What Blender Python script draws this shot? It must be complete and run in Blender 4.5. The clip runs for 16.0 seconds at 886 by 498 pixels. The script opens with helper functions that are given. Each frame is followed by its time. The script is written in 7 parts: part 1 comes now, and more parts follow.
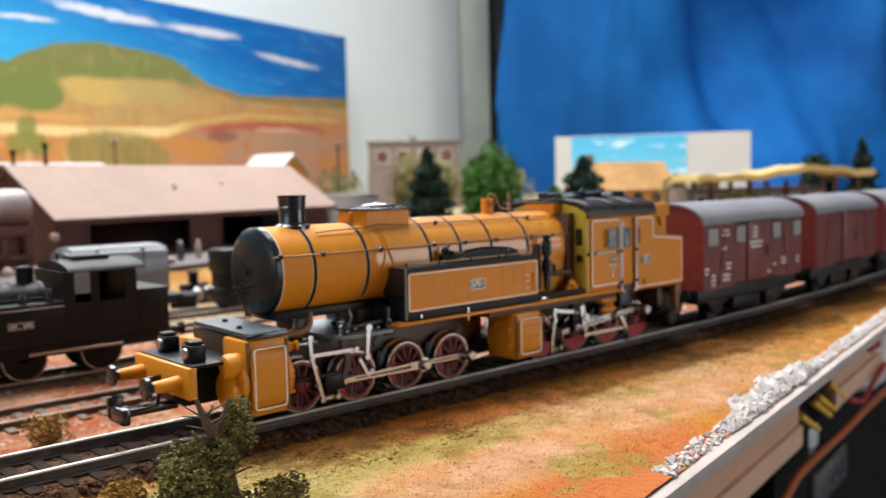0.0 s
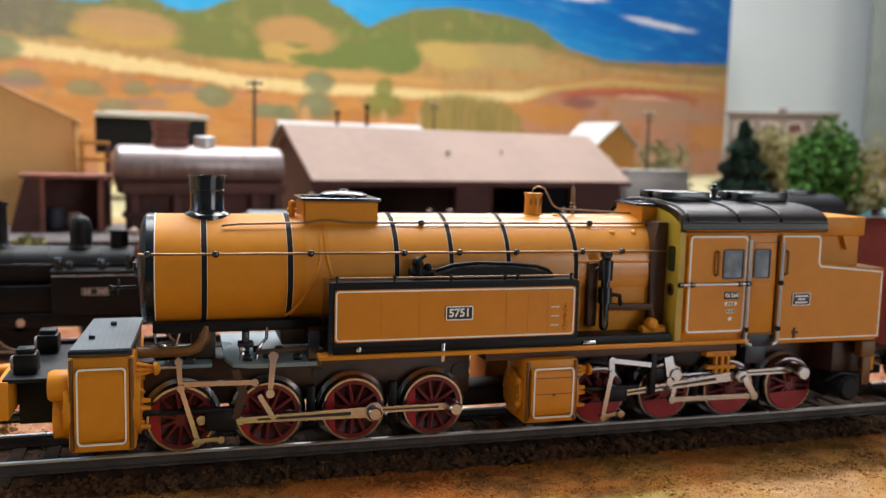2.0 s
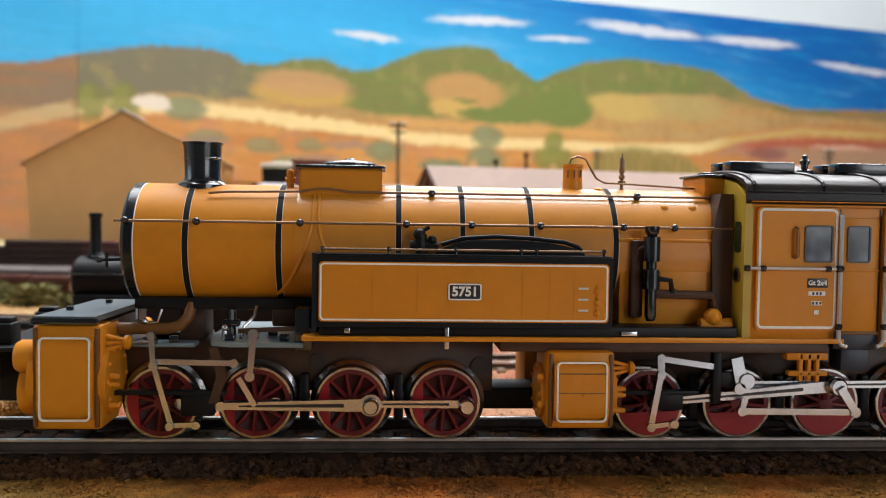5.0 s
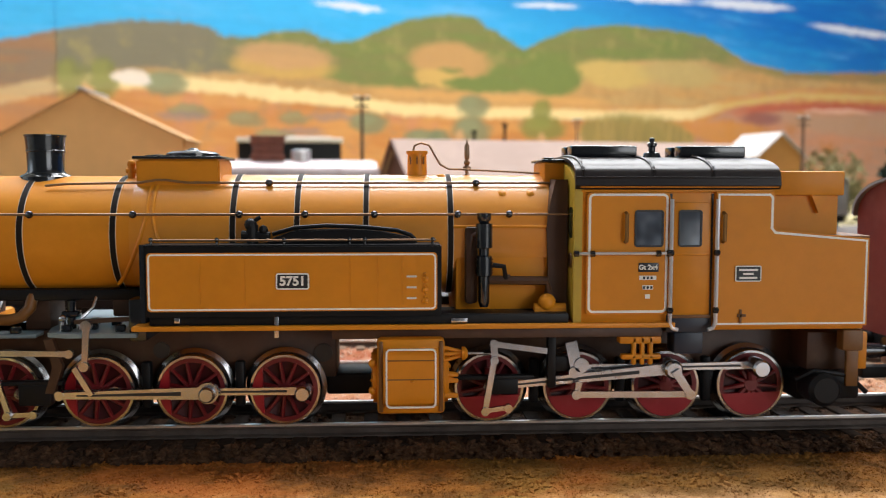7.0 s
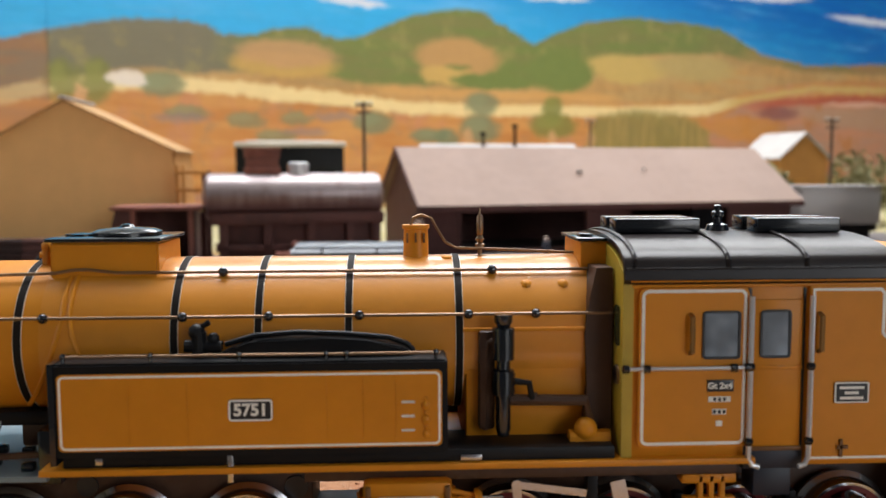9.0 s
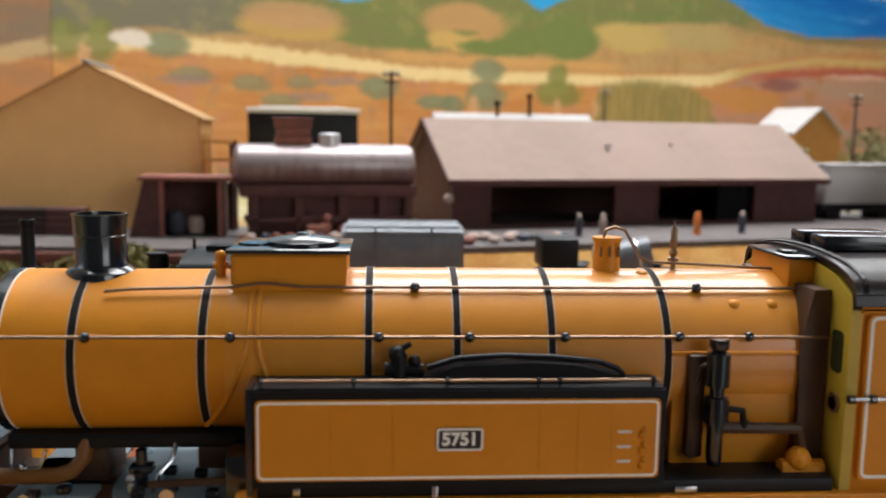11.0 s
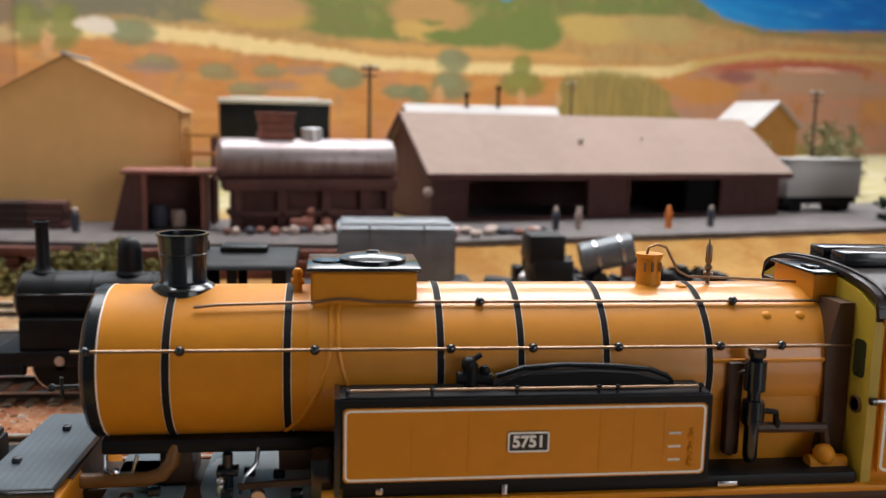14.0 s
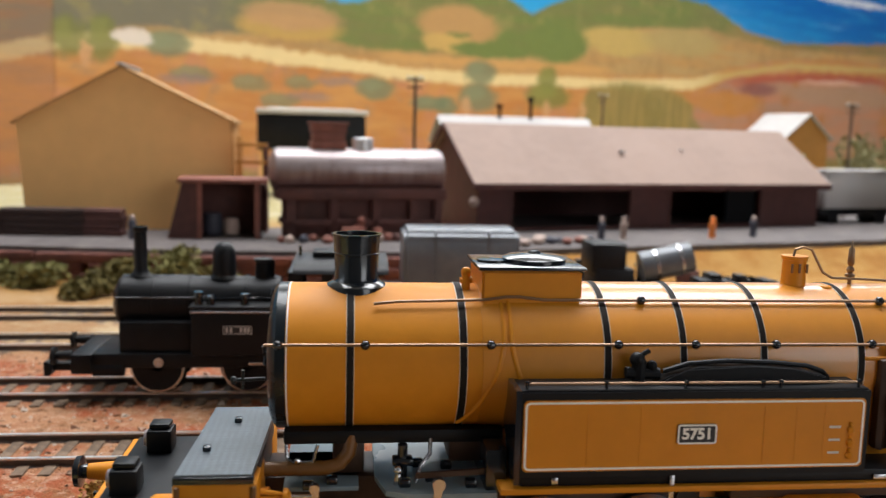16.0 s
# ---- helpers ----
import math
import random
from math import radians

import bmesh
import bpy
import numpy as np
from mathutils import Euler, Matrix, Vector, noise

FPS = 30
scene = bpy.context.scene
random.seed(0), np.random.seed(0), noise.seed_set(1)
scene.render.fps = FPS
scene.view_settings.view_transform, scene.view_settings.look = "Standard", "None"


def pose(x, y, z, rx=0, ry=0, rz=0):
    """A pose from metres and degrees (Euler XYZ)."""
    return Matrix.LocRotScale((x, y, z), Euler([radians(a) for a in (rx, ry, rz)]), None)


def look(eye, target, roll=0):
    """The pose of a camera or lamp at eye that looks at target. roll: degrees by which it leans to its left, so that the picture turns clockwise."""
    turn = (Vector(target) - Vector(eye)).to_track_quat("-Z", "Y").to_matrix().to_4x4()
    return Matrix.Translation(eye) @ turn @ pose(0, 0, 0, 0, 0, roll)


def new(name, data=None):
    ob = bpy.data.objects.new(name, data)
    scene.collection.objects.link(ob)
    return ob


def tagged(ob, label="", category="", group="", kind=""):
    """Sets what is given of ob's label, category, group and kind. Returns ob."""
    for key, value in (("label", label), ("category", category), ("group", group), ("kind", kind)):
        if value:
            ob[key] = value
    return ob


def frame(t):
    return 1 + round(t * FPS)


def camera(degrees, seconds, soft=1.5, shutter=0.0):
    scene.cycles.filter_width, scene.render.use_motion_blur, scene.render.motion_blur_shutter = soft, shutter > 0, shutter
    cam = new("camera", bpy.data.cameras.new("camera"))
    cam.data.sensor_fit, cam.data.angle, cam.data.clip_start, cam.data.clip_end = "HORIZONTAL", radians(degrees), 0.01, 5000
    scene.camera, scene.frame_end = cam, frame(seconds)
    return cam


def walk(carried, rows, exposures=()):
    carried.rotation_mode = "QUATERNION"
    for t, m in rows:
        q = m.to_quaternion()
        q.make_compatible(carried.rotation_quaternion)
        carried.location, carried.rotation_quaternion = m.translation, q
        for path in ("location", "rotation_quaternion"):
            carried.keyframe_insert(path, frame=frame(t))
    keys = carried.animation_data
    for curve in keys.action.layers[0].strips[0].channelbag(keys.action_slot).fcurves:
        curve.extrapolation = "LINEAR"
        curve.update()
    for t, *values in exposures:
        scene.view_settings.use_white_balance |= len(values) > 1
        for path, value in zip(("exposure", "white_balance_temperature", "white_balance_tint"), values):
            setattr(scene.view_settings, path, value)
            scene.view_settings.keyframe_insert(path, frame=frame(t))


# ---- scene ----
cam = camera(53.5, 16.0, soft=1.0, shutter=0.25)
PATH = [
    (0, (-0.00017, 0.01767, 0.05577), (1.33446, 1.49951, -0.09556), -1.26),
    (0.5, (0.01848, 0.01449, 0.0543), (1.34584, 1.50164, -0.10855), 0.12),
    (1, (0.03965, 0.01219, 0.05564), (1.31088, 1.54662, -0.11612), 2.06),
    (1.5, (0.09479, 0.01701, 0.06996), (0.96459, 1.80575, -0.13955), 2.33),
    (2, (0.12251, 0.02801, 0.05988), (0.68428, 1.93417, -0.16585), 1.54),
    (2.5, (0.13236, 0.0133, 0.05714), (0.58306, 1.94861, -0.16969), 2.08),
    (3, (0.14447, 0.02857, 0.05306), (0.53694, 1.98512, -0.08066), 1.80),
    (5.3, (0.16255, 0.04527, 0.04008), (0.28804, 2.03958, -0.04353), 0.84),
    (5.5, (0.16057, 0.04664, 0.04438), (0.32968, 2.03335, -0.11177), 0.92),
    (6, (0.17316, 0.04225, 0.04381), (0.33168, 2.02867, -0.12653), 0.44),
    (6.5, (0.18319, 0.03806, 0.04495), (0.31518, 2.02705, -0.11781), 0.22),
    (7, (0.19554, 0.04, 0.04444), (0.30633, 2.03081, -0.11176), 0.06),
    (7.5, (0.20051, 0.03853, 0.04755), (0.30251, 2.02997, -0.10658), -0.03),
    (8, (0.19697, 0.04636, 0.05484), (0.3056, 2.03563, -0.12129), -0.19),
    (8.2, (0.19885, 0.05512, 0.05542), (0.28656, 2.04697, -0.1022), -0.38),
    (10.5, (0.18055, 0.09139, 0.06565), (0.30084, 2.07204, -0.18446), 0.64),
    (11, (0.16712, 0.09116, 0.06518), (0.30266, 2.06936, -0.19623), 0.83),
    (11.5, (0.15667, 0.09266, 0.06398), (0.29988, 2.06914, -0.20625), 0.85),
    (12, (0.14995, 0.09344, 0.06399), (0.30893, 2.06755, -0.2146), 0.91),
    (12.5, (0.14579, 0.09152, 0.06538), (0.3277, 2.0627, -0.21987), 1.05),
    (13, (0.14356, 0.08996, 0.06625), (0.34646, 2.05796, -0.22668), 1.16),
    (13.5, (0.1383, 0.08887, 0.06724), (0.36175, 2.05366, -0.23222), 1.33),
    (14, (0.1501, 0.08307, 0.07103), (0.38924, 2.04707, -0.22136), 1.23),
    (14.5, (0.14824, 0.07933, 0.07185), (0.39228, 2.04549, -0.20142), 1.36),
    (15, (0.13958, 0.07957, 0.06879), (0.38455, 2.04559, -0.20466), 1.32),
    (15.5, (0.1319, 0.07978, 0.06936), (0.38181, 2.04489, -0.20615), 1.39),
    (16, (0.12527, 0.0795, 0.06962), (0.34391, 2.04954, -0.19712), 1.42),
]
walk(cam, [(t, look(eye, target, roll)) for t, eye, target, roll in PATH], exposures=[(0, 0.14), (1.2, 0.0), (2.0, -0.08), (2.5, -0.05), (3.0, -0.35), (5.3, 0.0), (6.8, 0.1), (7.4, 0.05), (8.0, -0.2), (10.4, -0.3), (12.5, -0.35), (16, -0.3)])
# depth of field of the small camera close to its subject
cam.data.dof.use_dof = True
cam.data.dof.focus_distance = 0.16
cam.data.dof.aperture_fstop = 27.0

# ---- light ----
world = bpy.data.worlds.new("world")
scene.world = world
world.use_nodes = True
wn = world.node_tree.nodes
sky = wn.new("ShaderNodeTexSky")
sky.sky_type, sky.sun_disc = "NISHITA", False
sky.sun_elevation, sky.sun_rotation = radians(40), radians(-90)
world.node_tree.links.new(sky.outputs[0], wn["Background"].inputs[0])
wn["Background"].inputs[1].default_value = 0.12


def area_lamp(name, eye, target, sx, sy, watts, colour):
    data = bpy.data.lights.new(name, "AREA")
    data.shape, data.size, data.size_y, data.energy, data.color = "RECTANGLE", sx, sy, watts, colour
    ob = new(name, data)
    ob.matrix_world = look(eye, target)
    return ob


area_lamp("window_daylight", (-1.78, 0.0, 0.75), (0.3, 0.6, 0.1), 0.7, 0.6, 2.5, (0.84, 0.94, 1.0))
area_lamp("south_window_daylight", (1.8, -1.78, 0.55), (0.4, 0.2, 0.0), 1.2, 1.1, 15, (0.97, 0.98, 1.0))
# added low light without a known source, brightens the steel rods
area_lamp("low_fill_light", (1.95, -1.78, -0.35), (1.95, 0.0, -0.35), 2.1, 0.56, 4, (0.97, 0.98, 1.0))
area_lamp("clerestory_daylight", (0.75, 2.06, 1.17), (0.3, 0.2, 0.0), 1.9, 0.42, 22, (0.97, 0.98, 1.0))
# unseen overhead light, added for the painted board and the engine tops
area_lamp("ceiling_fill_light", (0.28, 0.85, 1.52), (0.28, 0.85, 0.0), 1.5, 0.9, 64, (0.97, 0.98, 1.0))

# ---- materials ----


class Nodes:
    """Small helper round one node material."""

    def __init__(self, name):
        self.mat = bpy.data.materials.new(name)
        self.mat.use_nodes = True
        self.tree = self.mat.node_tree
        self.bsdf = self.tree.nodes["Principled BSDF"]
        self.coord = self.tree.nodes.new("ShaderNodeTexCoord")

    def put(self, socket, value):
        if hasattr(value, "is_linked"):
            self.tree.links.new(value, socket)
        elif isinstance(value, (tuple, list)) and len(value) == 3 and socket.type == "RGBA":
            socket.default_value = (*value, 1)
        else:
            socket.default_value = value

    def noise(self, scale, detail=4, rough=0.6, space="Object", vec=None):
        n = self.tree.nodes.new("ShaderNodeTexNoise")
        self.tree.links.new(vec if vec else self.coord.outputs[space], n.inputs["Vector"])
        n.inputs["Scale"].default_value, n.inputs["Detail"].default_value, n.inputs["Roughness"].default_value = scale, detail, rough
        return n.outputs["Fac"]

    def math(self, op, a, b=0.0, c=0.0):
        n = self.tree.nodes.new("ShaderNodeMath")
        n.operation = op
        for s, v in zip(n.inputs, (a, b, c)):
            self.put(s, v)
        return n.outputs[0]

    def step(self, value, lo, hi):
        n = self.tree.nodes.new("ShaderNodeMapRange")
        n.interpolation_type = "SMOOTHSTEP"
        self.put(n.inputs[0], value)
        n.inputs[1].default_value, n.inputs[2].default_value = lo, hi
        return n.outputs[0]

    def mix(self, fac, a, b):
        n = self.tree.nodes.new("ShaderNodeMix")
        n.data_type = "RGBA"
        self.put(n.inputs[0], fac)
        self.put(n.inputs[6], a)
        self.put(n.inputs[7], b)
        return n.outputs[2]

    def xyz(self, space="Object"):
        n = self.tree.nodes.new("ShaderNodeSeparateXYZ")
        self.tree.links.new(self.coord.outputs[space], n.inputs[0])
        return n.outputs

    def bump(self, height, strength, distance):
        n = self.tree.nodes.new("ShaderNodeBump")
        n.inputs["Strength"].default_value, n.inputs["Distance"].default_value = strength, distance
        self.tree.links.new(height, n.inputs["Height"])
        self.tree.links.new(n.outputs[0], self.bsdf.inputs["Normal"])

    def done(self, colour, rough=0.5, metal=0.0, spec=0.5):
        self.put(self.bsdf.inputs["Base Color"], colour)
        self.put(self.bsdf.inputs["Roughness"], rough)
        self.put(self.bsdf.inputs["Metallic"], metal)
        self.bsdf.inputs["Specular IOR Level"].default_value = spec
        return self.mat


def paint(name, colour, rough=0.45, metal=0.0, vary=0.18, scale=220.0, relief=0.00004, dust=0.0, dustcol=(0.35, 0.3, 0.24), spec=0.5, coat=0.0):
    """Painted, printed or moulded surface with slight mottling, dust and fine relief."""
    n = Nodes(name)
    big, fine = n.noise(scale * 0.12, 3), n.noise(scale, 5)
    dark = tuple(c * (1 - vary) for c in colour)
    lite = tuple(min(1, c * (1 + vary)) for c in colour)
    col = n.mix(n.step(n.math("ADD", n.math("MULTIPLY", big, 0.6), n.math("MULTIPLY", fine, 0.4)), 0.32, 0.68), dark, lite)
    if dust:
        col = n.mix(n.math("MULTIPLY", n.step(n.noise(scale * 0.5, 6, 0.7), 0.45, 0.8), dust), col, dustcol)
    n.bump(fine, 0.5, relief)
    n.bsdf.inputs["Coat Weight"].default_value, n.bsdf.inputs["Coat Roughness"].default_value = coat, 0.17
    r = n.math("MULTIPLY_ADD", n.noise(scale * 0.3, 3), 0.22, rough - 0.11)
    return n.done(col, r, metal, spec)


OCHRE = paint("ochre_paint", (0.65, 0.240, 0.010), 0.5, vary=0.07, scale=300, dust=0.012, spec=0.3, coat=0.1)
BARREL = paint("ochre_boiler_gloss", (0.65, 0.240, 0.010), 0.46, vary=0.07, scale=300, dust=0.012, coat=0.8)
OCHRE_MATT = paint("ochre_smokebox_paint", (0.63, 0.232, 0.010), 0.55, vary=0.08, scale=300, dust=0.02, spec=0.3)
OCHRE_DARK = paint("ochre_frame_paint", (0.17, 0.068, 0.010), 0.5, vary=0.12, scale=300, dust=0.12)
FRAME_BROWN = paint("dark_brown_frame_paint", (0.055, 0.022, 0.009), 0.5, vary=0.15, scale=300, dust=0.06)
OLIVE = paint("olive_yellow_paint", (0.46, 0.31, 0.03), 0.45, vary=0.1, scale=300)
BLACK = paint("black_paint", (0.007, 0.0095, 0.0135), 0.16, vary=0.2, scale=260, dust=0.012, dustcol=(0.2, 0.19, 0.18), spec=0.5, coat=0.5)
BLACK_MATT = paint("matt_black_plastic", (0.008, 0.0085, 0.010), 0.45, vary=0.25, scale=260, dust=0.006, dustcol=(0.16, 0.14, 0.12), spec=0.2)
ROOF_BLACK = paint("roof_black", (0.016, 0.011, 0.0105), 0.34, vary=0.2, scale=240, dust=0.03, spec=0.38)
SMOKEBOX = paint("smokebox_black", (0.006, 0.010, 0.014), 0.28, vary=0.2, scale=260, dust=0.015, spec=0.35)
WHITE_LINE = paint("white_lining", (0.88, 0.86, 0.80), 0.5, vary=0.06, scale=400)
PALE_LINE = paint("pale_band_edge", (0.70, 0.62, 0.50), 0.5, vary=0.08, scale=400)
STRIPE_DARK = paint("dark_band_paint", (0.016, 0.012, 0.010), 0.65, vary=0.15, scale=300, spec=0.12)
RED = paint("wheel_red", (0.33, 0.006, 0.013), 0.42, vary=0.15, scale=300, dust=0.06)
# deeper copies of the wheel red, shade put into both tones
RED_SHADE = paint("wheel_disc_shade_red", (0.06, 0.004, 0.006), 0.5, vary=0.2, scale=300)
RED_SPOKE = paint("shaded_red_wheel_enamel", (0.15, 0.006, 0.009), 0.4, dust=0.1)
LOOKOUT = paint("dark_olive_glass", (0.035, 0.036, 0.012), 0.2)
NAVY_STEP = paint("blue_black_step_enamel", (0.012, 0.018, 0.035), 0.45)
RUST_WIRE = paint("browned_brass_wire", (0.22, 0.11, 0.03), 0.45, metal=0.6)
STEEL = paint("bright_steel", (0.50, 0.50, 0.52), 0.24, 1.0, vary=0.08, scale=400)
TYRE = paint("tyre_steel", (0.46, 0.45, 0.45), 0.22, 1.0, vary=0.15, scale=400)
RAIL_RUST = paint("rail_web_rust", (0.10, 0.08, 0.07), 0.5, 0.4, vary=0.3, scale=300, dust=0.1, spec=0.2)
RAIL_STEEL = paint("rail_steel", (0.80, 0.79, 0.77), 0.32, 0.85, vary=0.15, scale=300, dust=0.04, dustcol=(0.14, 0.09, 0.06))
BRASS_WIRE = paint("handrail_wire", (0.28, 0.18, 0.11), 0.38, 0.8, vary=0.12, scale=400)
SLEEPER = paint("sleeper_brown", (0.026, 0.016, 0.011), 0.92, vary=0.35, scale=500, relief=0.0002, dust=0.12, dustcol=(0.2, 0.12, 0.07), spec=0.12)
YARD_SLEEPER = paint("weathered_sleeper", (0.17, 0.12, 0.085), 0.9, vary=0.4, scale=400, relief=0.0002, dust=0.3, dustcol=(0.34, 0.24, 0.17), spec=0.12)
CAR_RED = paint("oxide_red_car", (0.175, 0.021, 0.018), 0.5, vary=0.12, scale=260, dust=0.1)
CAR_ROOF = paint("car_roof_grey", (0.21, 0.21, 0.23), 0.5, vary=0.12, scale=260, dust=0.15)
VENT_GREY = paint("vent_pale_grey", (0.36, 0.37, 0.37), 0.5, vary=0.12, scale=260, dust=0.1)
LETTER_WHITE = paint("white_lettering", (0.68, 0.66, 0.62), 0.5, vary=0.05, scale=300)
PLATE_DARK = paint("number_plate_black", (0.02, 0.02, 0.022), 0.4, vary=0.1, scale=300)
SILVER = paint("silver_paint", (0.38, 0.33, 0.34), 0.33, 0.6, vary=0.14, scale=160, dust=0.2, dustcol=(0.25, 0.14, 0.11))
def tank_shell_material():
    """Pale aluminium above, streaky dark brown below the middle of the shell, mottled brown stains over both."""
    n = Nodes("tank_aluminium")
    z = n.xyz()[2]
    streak = n.tree.nodes.new("ShaderNodeMapping")
    n.tree.links.new(n.coord.outputs["Object"], streak.inputs[0])
    streak.inputs["Scale"].default_value = (160, 30, 14)
    edge = n.math("ADD", z, n.math("MULTIPLY_ADD", n.noise(1.0, 5, 0.7, vec=streak.outputs[0]), 0.012, -0.006))
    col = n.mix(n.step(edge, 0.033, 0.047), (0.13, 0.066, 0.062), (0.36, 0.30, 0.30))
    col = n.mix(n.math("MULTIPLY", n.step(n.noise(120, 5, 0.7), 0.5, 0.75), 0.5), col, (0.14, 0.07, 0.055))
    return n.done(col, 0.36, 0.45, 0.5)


TANK_SILVER = tank_shell_material()
TANK_GREY = paint("tank_grey", (0.13, 0.14, 0.155), 0.34, 0.2, vary=0.15, scale=160, dust=0.1)
BROWN_WOOD = paint("brown_stained_wood", (0.085, 0.028, 0.022), 0.7, vary=0.3, scale=200, relief=0.0002)
DARK_TIMBER = paint("tarred_timber", (0.035, 0.014, 0.010), 0.75, vary=0.3, scale=200, relief=0.0002)
SHED_WALL = paint("shed_wall_oxide", (0.078, 0.021, 0.017), 0.7, vary=0.2, scale=150, relief=0.0002)
SHED_ROOF = paint("shed_roof_card", (0.295, 0.206, 0.165), 0.8, vary=0.08, scale=120, relief=0.0001)
HOUSE_YELLOW = paint("house_yellow", (0.84, 0.48, 0.18), 0.75, vary=0.05, scale=90, relief=0.0001)
# house yellow darkened for the cottage wall in shade; also colours the scaffold timber
COTTAGE_SHADE_OCHRE = paint("cottage_shade_ochre", (0.50, 0.23, 0.055), 0.8, vary=0.12, scale=90, relief=0.0001)
BRIGHT_ALU = paint("bright_aluminium", (0.72, 0.72, 0.74), 0.34, 0.6, vary=0.12, scale=200)
WHITE_ROOF = paint("white_roof", (0.42, 0.39, 0.37), 0.7, vary=0.08, scale=120)
WHITE_WALL = paint("white_wall_paint", (0.60, 0.64, 0.65), 0.6, vary=0.03, scale=8)
POST_GREY = paint("grey_post_paint", (0.17, 0.19, 0.17), 0.55, vary=0.2, scale=14)
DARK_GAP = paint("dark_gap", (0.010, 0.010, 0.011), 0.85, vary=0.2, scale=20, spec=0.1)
CARD_WHITE = paint("white_card", (0.50, 0.475, 0.46), 0.7, vary=0.04, scale=20)
PLASTER = paint("white_plaster", (0.55, 0.51, 0.49), 0.8, vary=0.22, scale=260, relief=0.0006, dust=0.35, dustcol=(0.42, 0.26, 0.14))
FASCIA = paint("fascia_plywood", (0.60, 0.35, 0.23), 0.65, vary=0.12, scale=50, relief=0.0002)
FASCIA_PALE = paint("fascia_lip_wood", (0.68, 0.42, 0.28), 0.6, vary=0.1, scale=50, relief=0.0002)
BAG = paint("pale_plastic", (0.66, 0.67, 0.68), 0.3, vary=0.15, scale=40)
EDGE_STRIP = paint("edge_strip_white", (0.46, 0.39, 0.36), 0.7, vary=0.16, scale=110, relief=0.0004, dust=0.3, dustcol=(0.42, 0.30, 0.24))
DOCK_GREY = paint("dock_grey", (0.105, 0.088, 0.085), 0.8, vary=0.2, scale=160, relief=0.0002, dust=0.25)
RETAINING = paint("retaining_red_brown", (0.15, 0.05, 0.035), 0.85, vary=0.35, scale=140, relief=0.0006)
ORANGE = paint("orange_paint", (0.75, 0.2, 0.03), 0.6, vary=0.1, scale=300)
FIGURE_DARK = paint("dark_figure_paint", (0.05, 0.05, 0.07), 0.6, vary=0.2, scale=300)
PALE_CARGO = paint("pale_cargo", (0.45, 0.33, 0.28), 0.7, vary=0.3, scale=240)
TRUNK = paint("trunk_brown", (0.11, 0.07, 0.045), 0.85, vary=0.35, scale=260, relief=0.0006)
ORANGE_ROOF = paint("orange_tile_roof", (0.42, 0.23, 0.08), 0.8, vary=0.2, scale=120)
ROOM_WALL = paint("dim_room_wall", (0.15, 0.145, 0.14), 0.7, vary=0.06, scale=8)
CANOPY = paint("straw_canopy", (0.58, 0.42, 0.15), 0.75, vary=0.12, scale=120)
WIRE_ORANGE = paint("orange_cable", (0.45, 0.11, 0.03), 0.5, vary=0.1, scale=100)
WIRE_RED = paint("red_cable", (0.4, 0.02, 0.02), 0.5, vary=0.1, scale=100)
PIN_YELLOW = paint("yellow_pins", (0.85, 0.50, 0.05), 0.45, vary=0.08, scale=200)
ROOM_FLOOR = paint("room_floor_grey", (0.12, 0.115, 0.11), 0.6, vary=0.2, scale=10)
CEILING_WHITE = paint("ceiling_white", (0.72, 0.72, 0.70), 0.7, vary=0.04, scale=8)
WALL_BROWN = paint("building_pink_brown", (0.18, 0.135, 0.115), 0.8, vary=0.15, scale=80)
WALL_PALE = paint("building_pale_wall", (0.62, 0.58, 0.52), 0.8, vary=0.1, scale=80)
CRATE = paint("crate_brown", (0.24, 0.085, 0.06), 0.7, vary=0.25, scale=200)
TEAL = paint("teal_car_paint", (0.10, 0.28, 0.32), 0.5, vary=0.1, scale=150)


def deck_material():
    n = Nodes("chequered_deck_grey")
    w = n.tree.nodes.new("ShaderNodeTexChecker")
    rot = n.tree.nodes.new("ShaderNodeMapping")
    rot.inputs["Rotation"].default_value = (0, 0, radians(45))
    n.tree.links.new(n.coord.outputs["Object"], rot.inputs[0])
    n.tree.links.new(rot.outputs[0], w.inputs["Vector"])
    w.inputs["Scale"].default_value = 1300
    col = n.mix(n.step(n.noise(90, 5), 0.35, 0.7), (0.075, 0.09, 0.105), (0.12, 0.14, 0.16))
    n.bump(w.outputs["Fac"], 0.5, 0.0001)
    return n.done(n.mix(n.math("MULTIPLY", w.outputs["Fac"], 0.5), col, (0.05, 0.06, 0.07)), 0.36, 0, 0.6)


DECK_GREY = deck_material()
CATWALK = paint("catwalk_grey_plate", (0.17, 0.22, 0.245), 0.3, vary=0.2, scale=200, dust=0.1)


def foliage(name, dark, lite):
    n = Nodes(name)
    geo = n.tree.nodes.new("ShaderNodeNewGeometry")
    f = n.math("MULTIPLY_ADD", geo.outputs["Random Per Island"], 0.6, n.math("MULTIPLY", n.noise(160, 3), 0.4))
    return n.done(n.mix(f, dark, lite), 0.8, 0, 0.25)


LEAF_OLIVE = foliage("olive_flock", (0.055, 0.045, 0.012), (0.20, 0.155, 0.045))
LEAF_GREEN = foliage("green_flock", (0.02, 0.07, 0.012), (0.09, 0.22, 0.04))
LEAF_DARK = foliage("dark_conifer_flock", (0.008, 0.018, 0.014), (0.03, 0.06, 0.04))
LEAF_PALE = foliage("pale_flock", (0.13, 0.12, 0.05), (0.33, 0.29, 0.15))
LEAF_GREY = foliage("grey_green_flock", (0.07, 0.068, 0.018), (0.28, 0.25, 0.09))
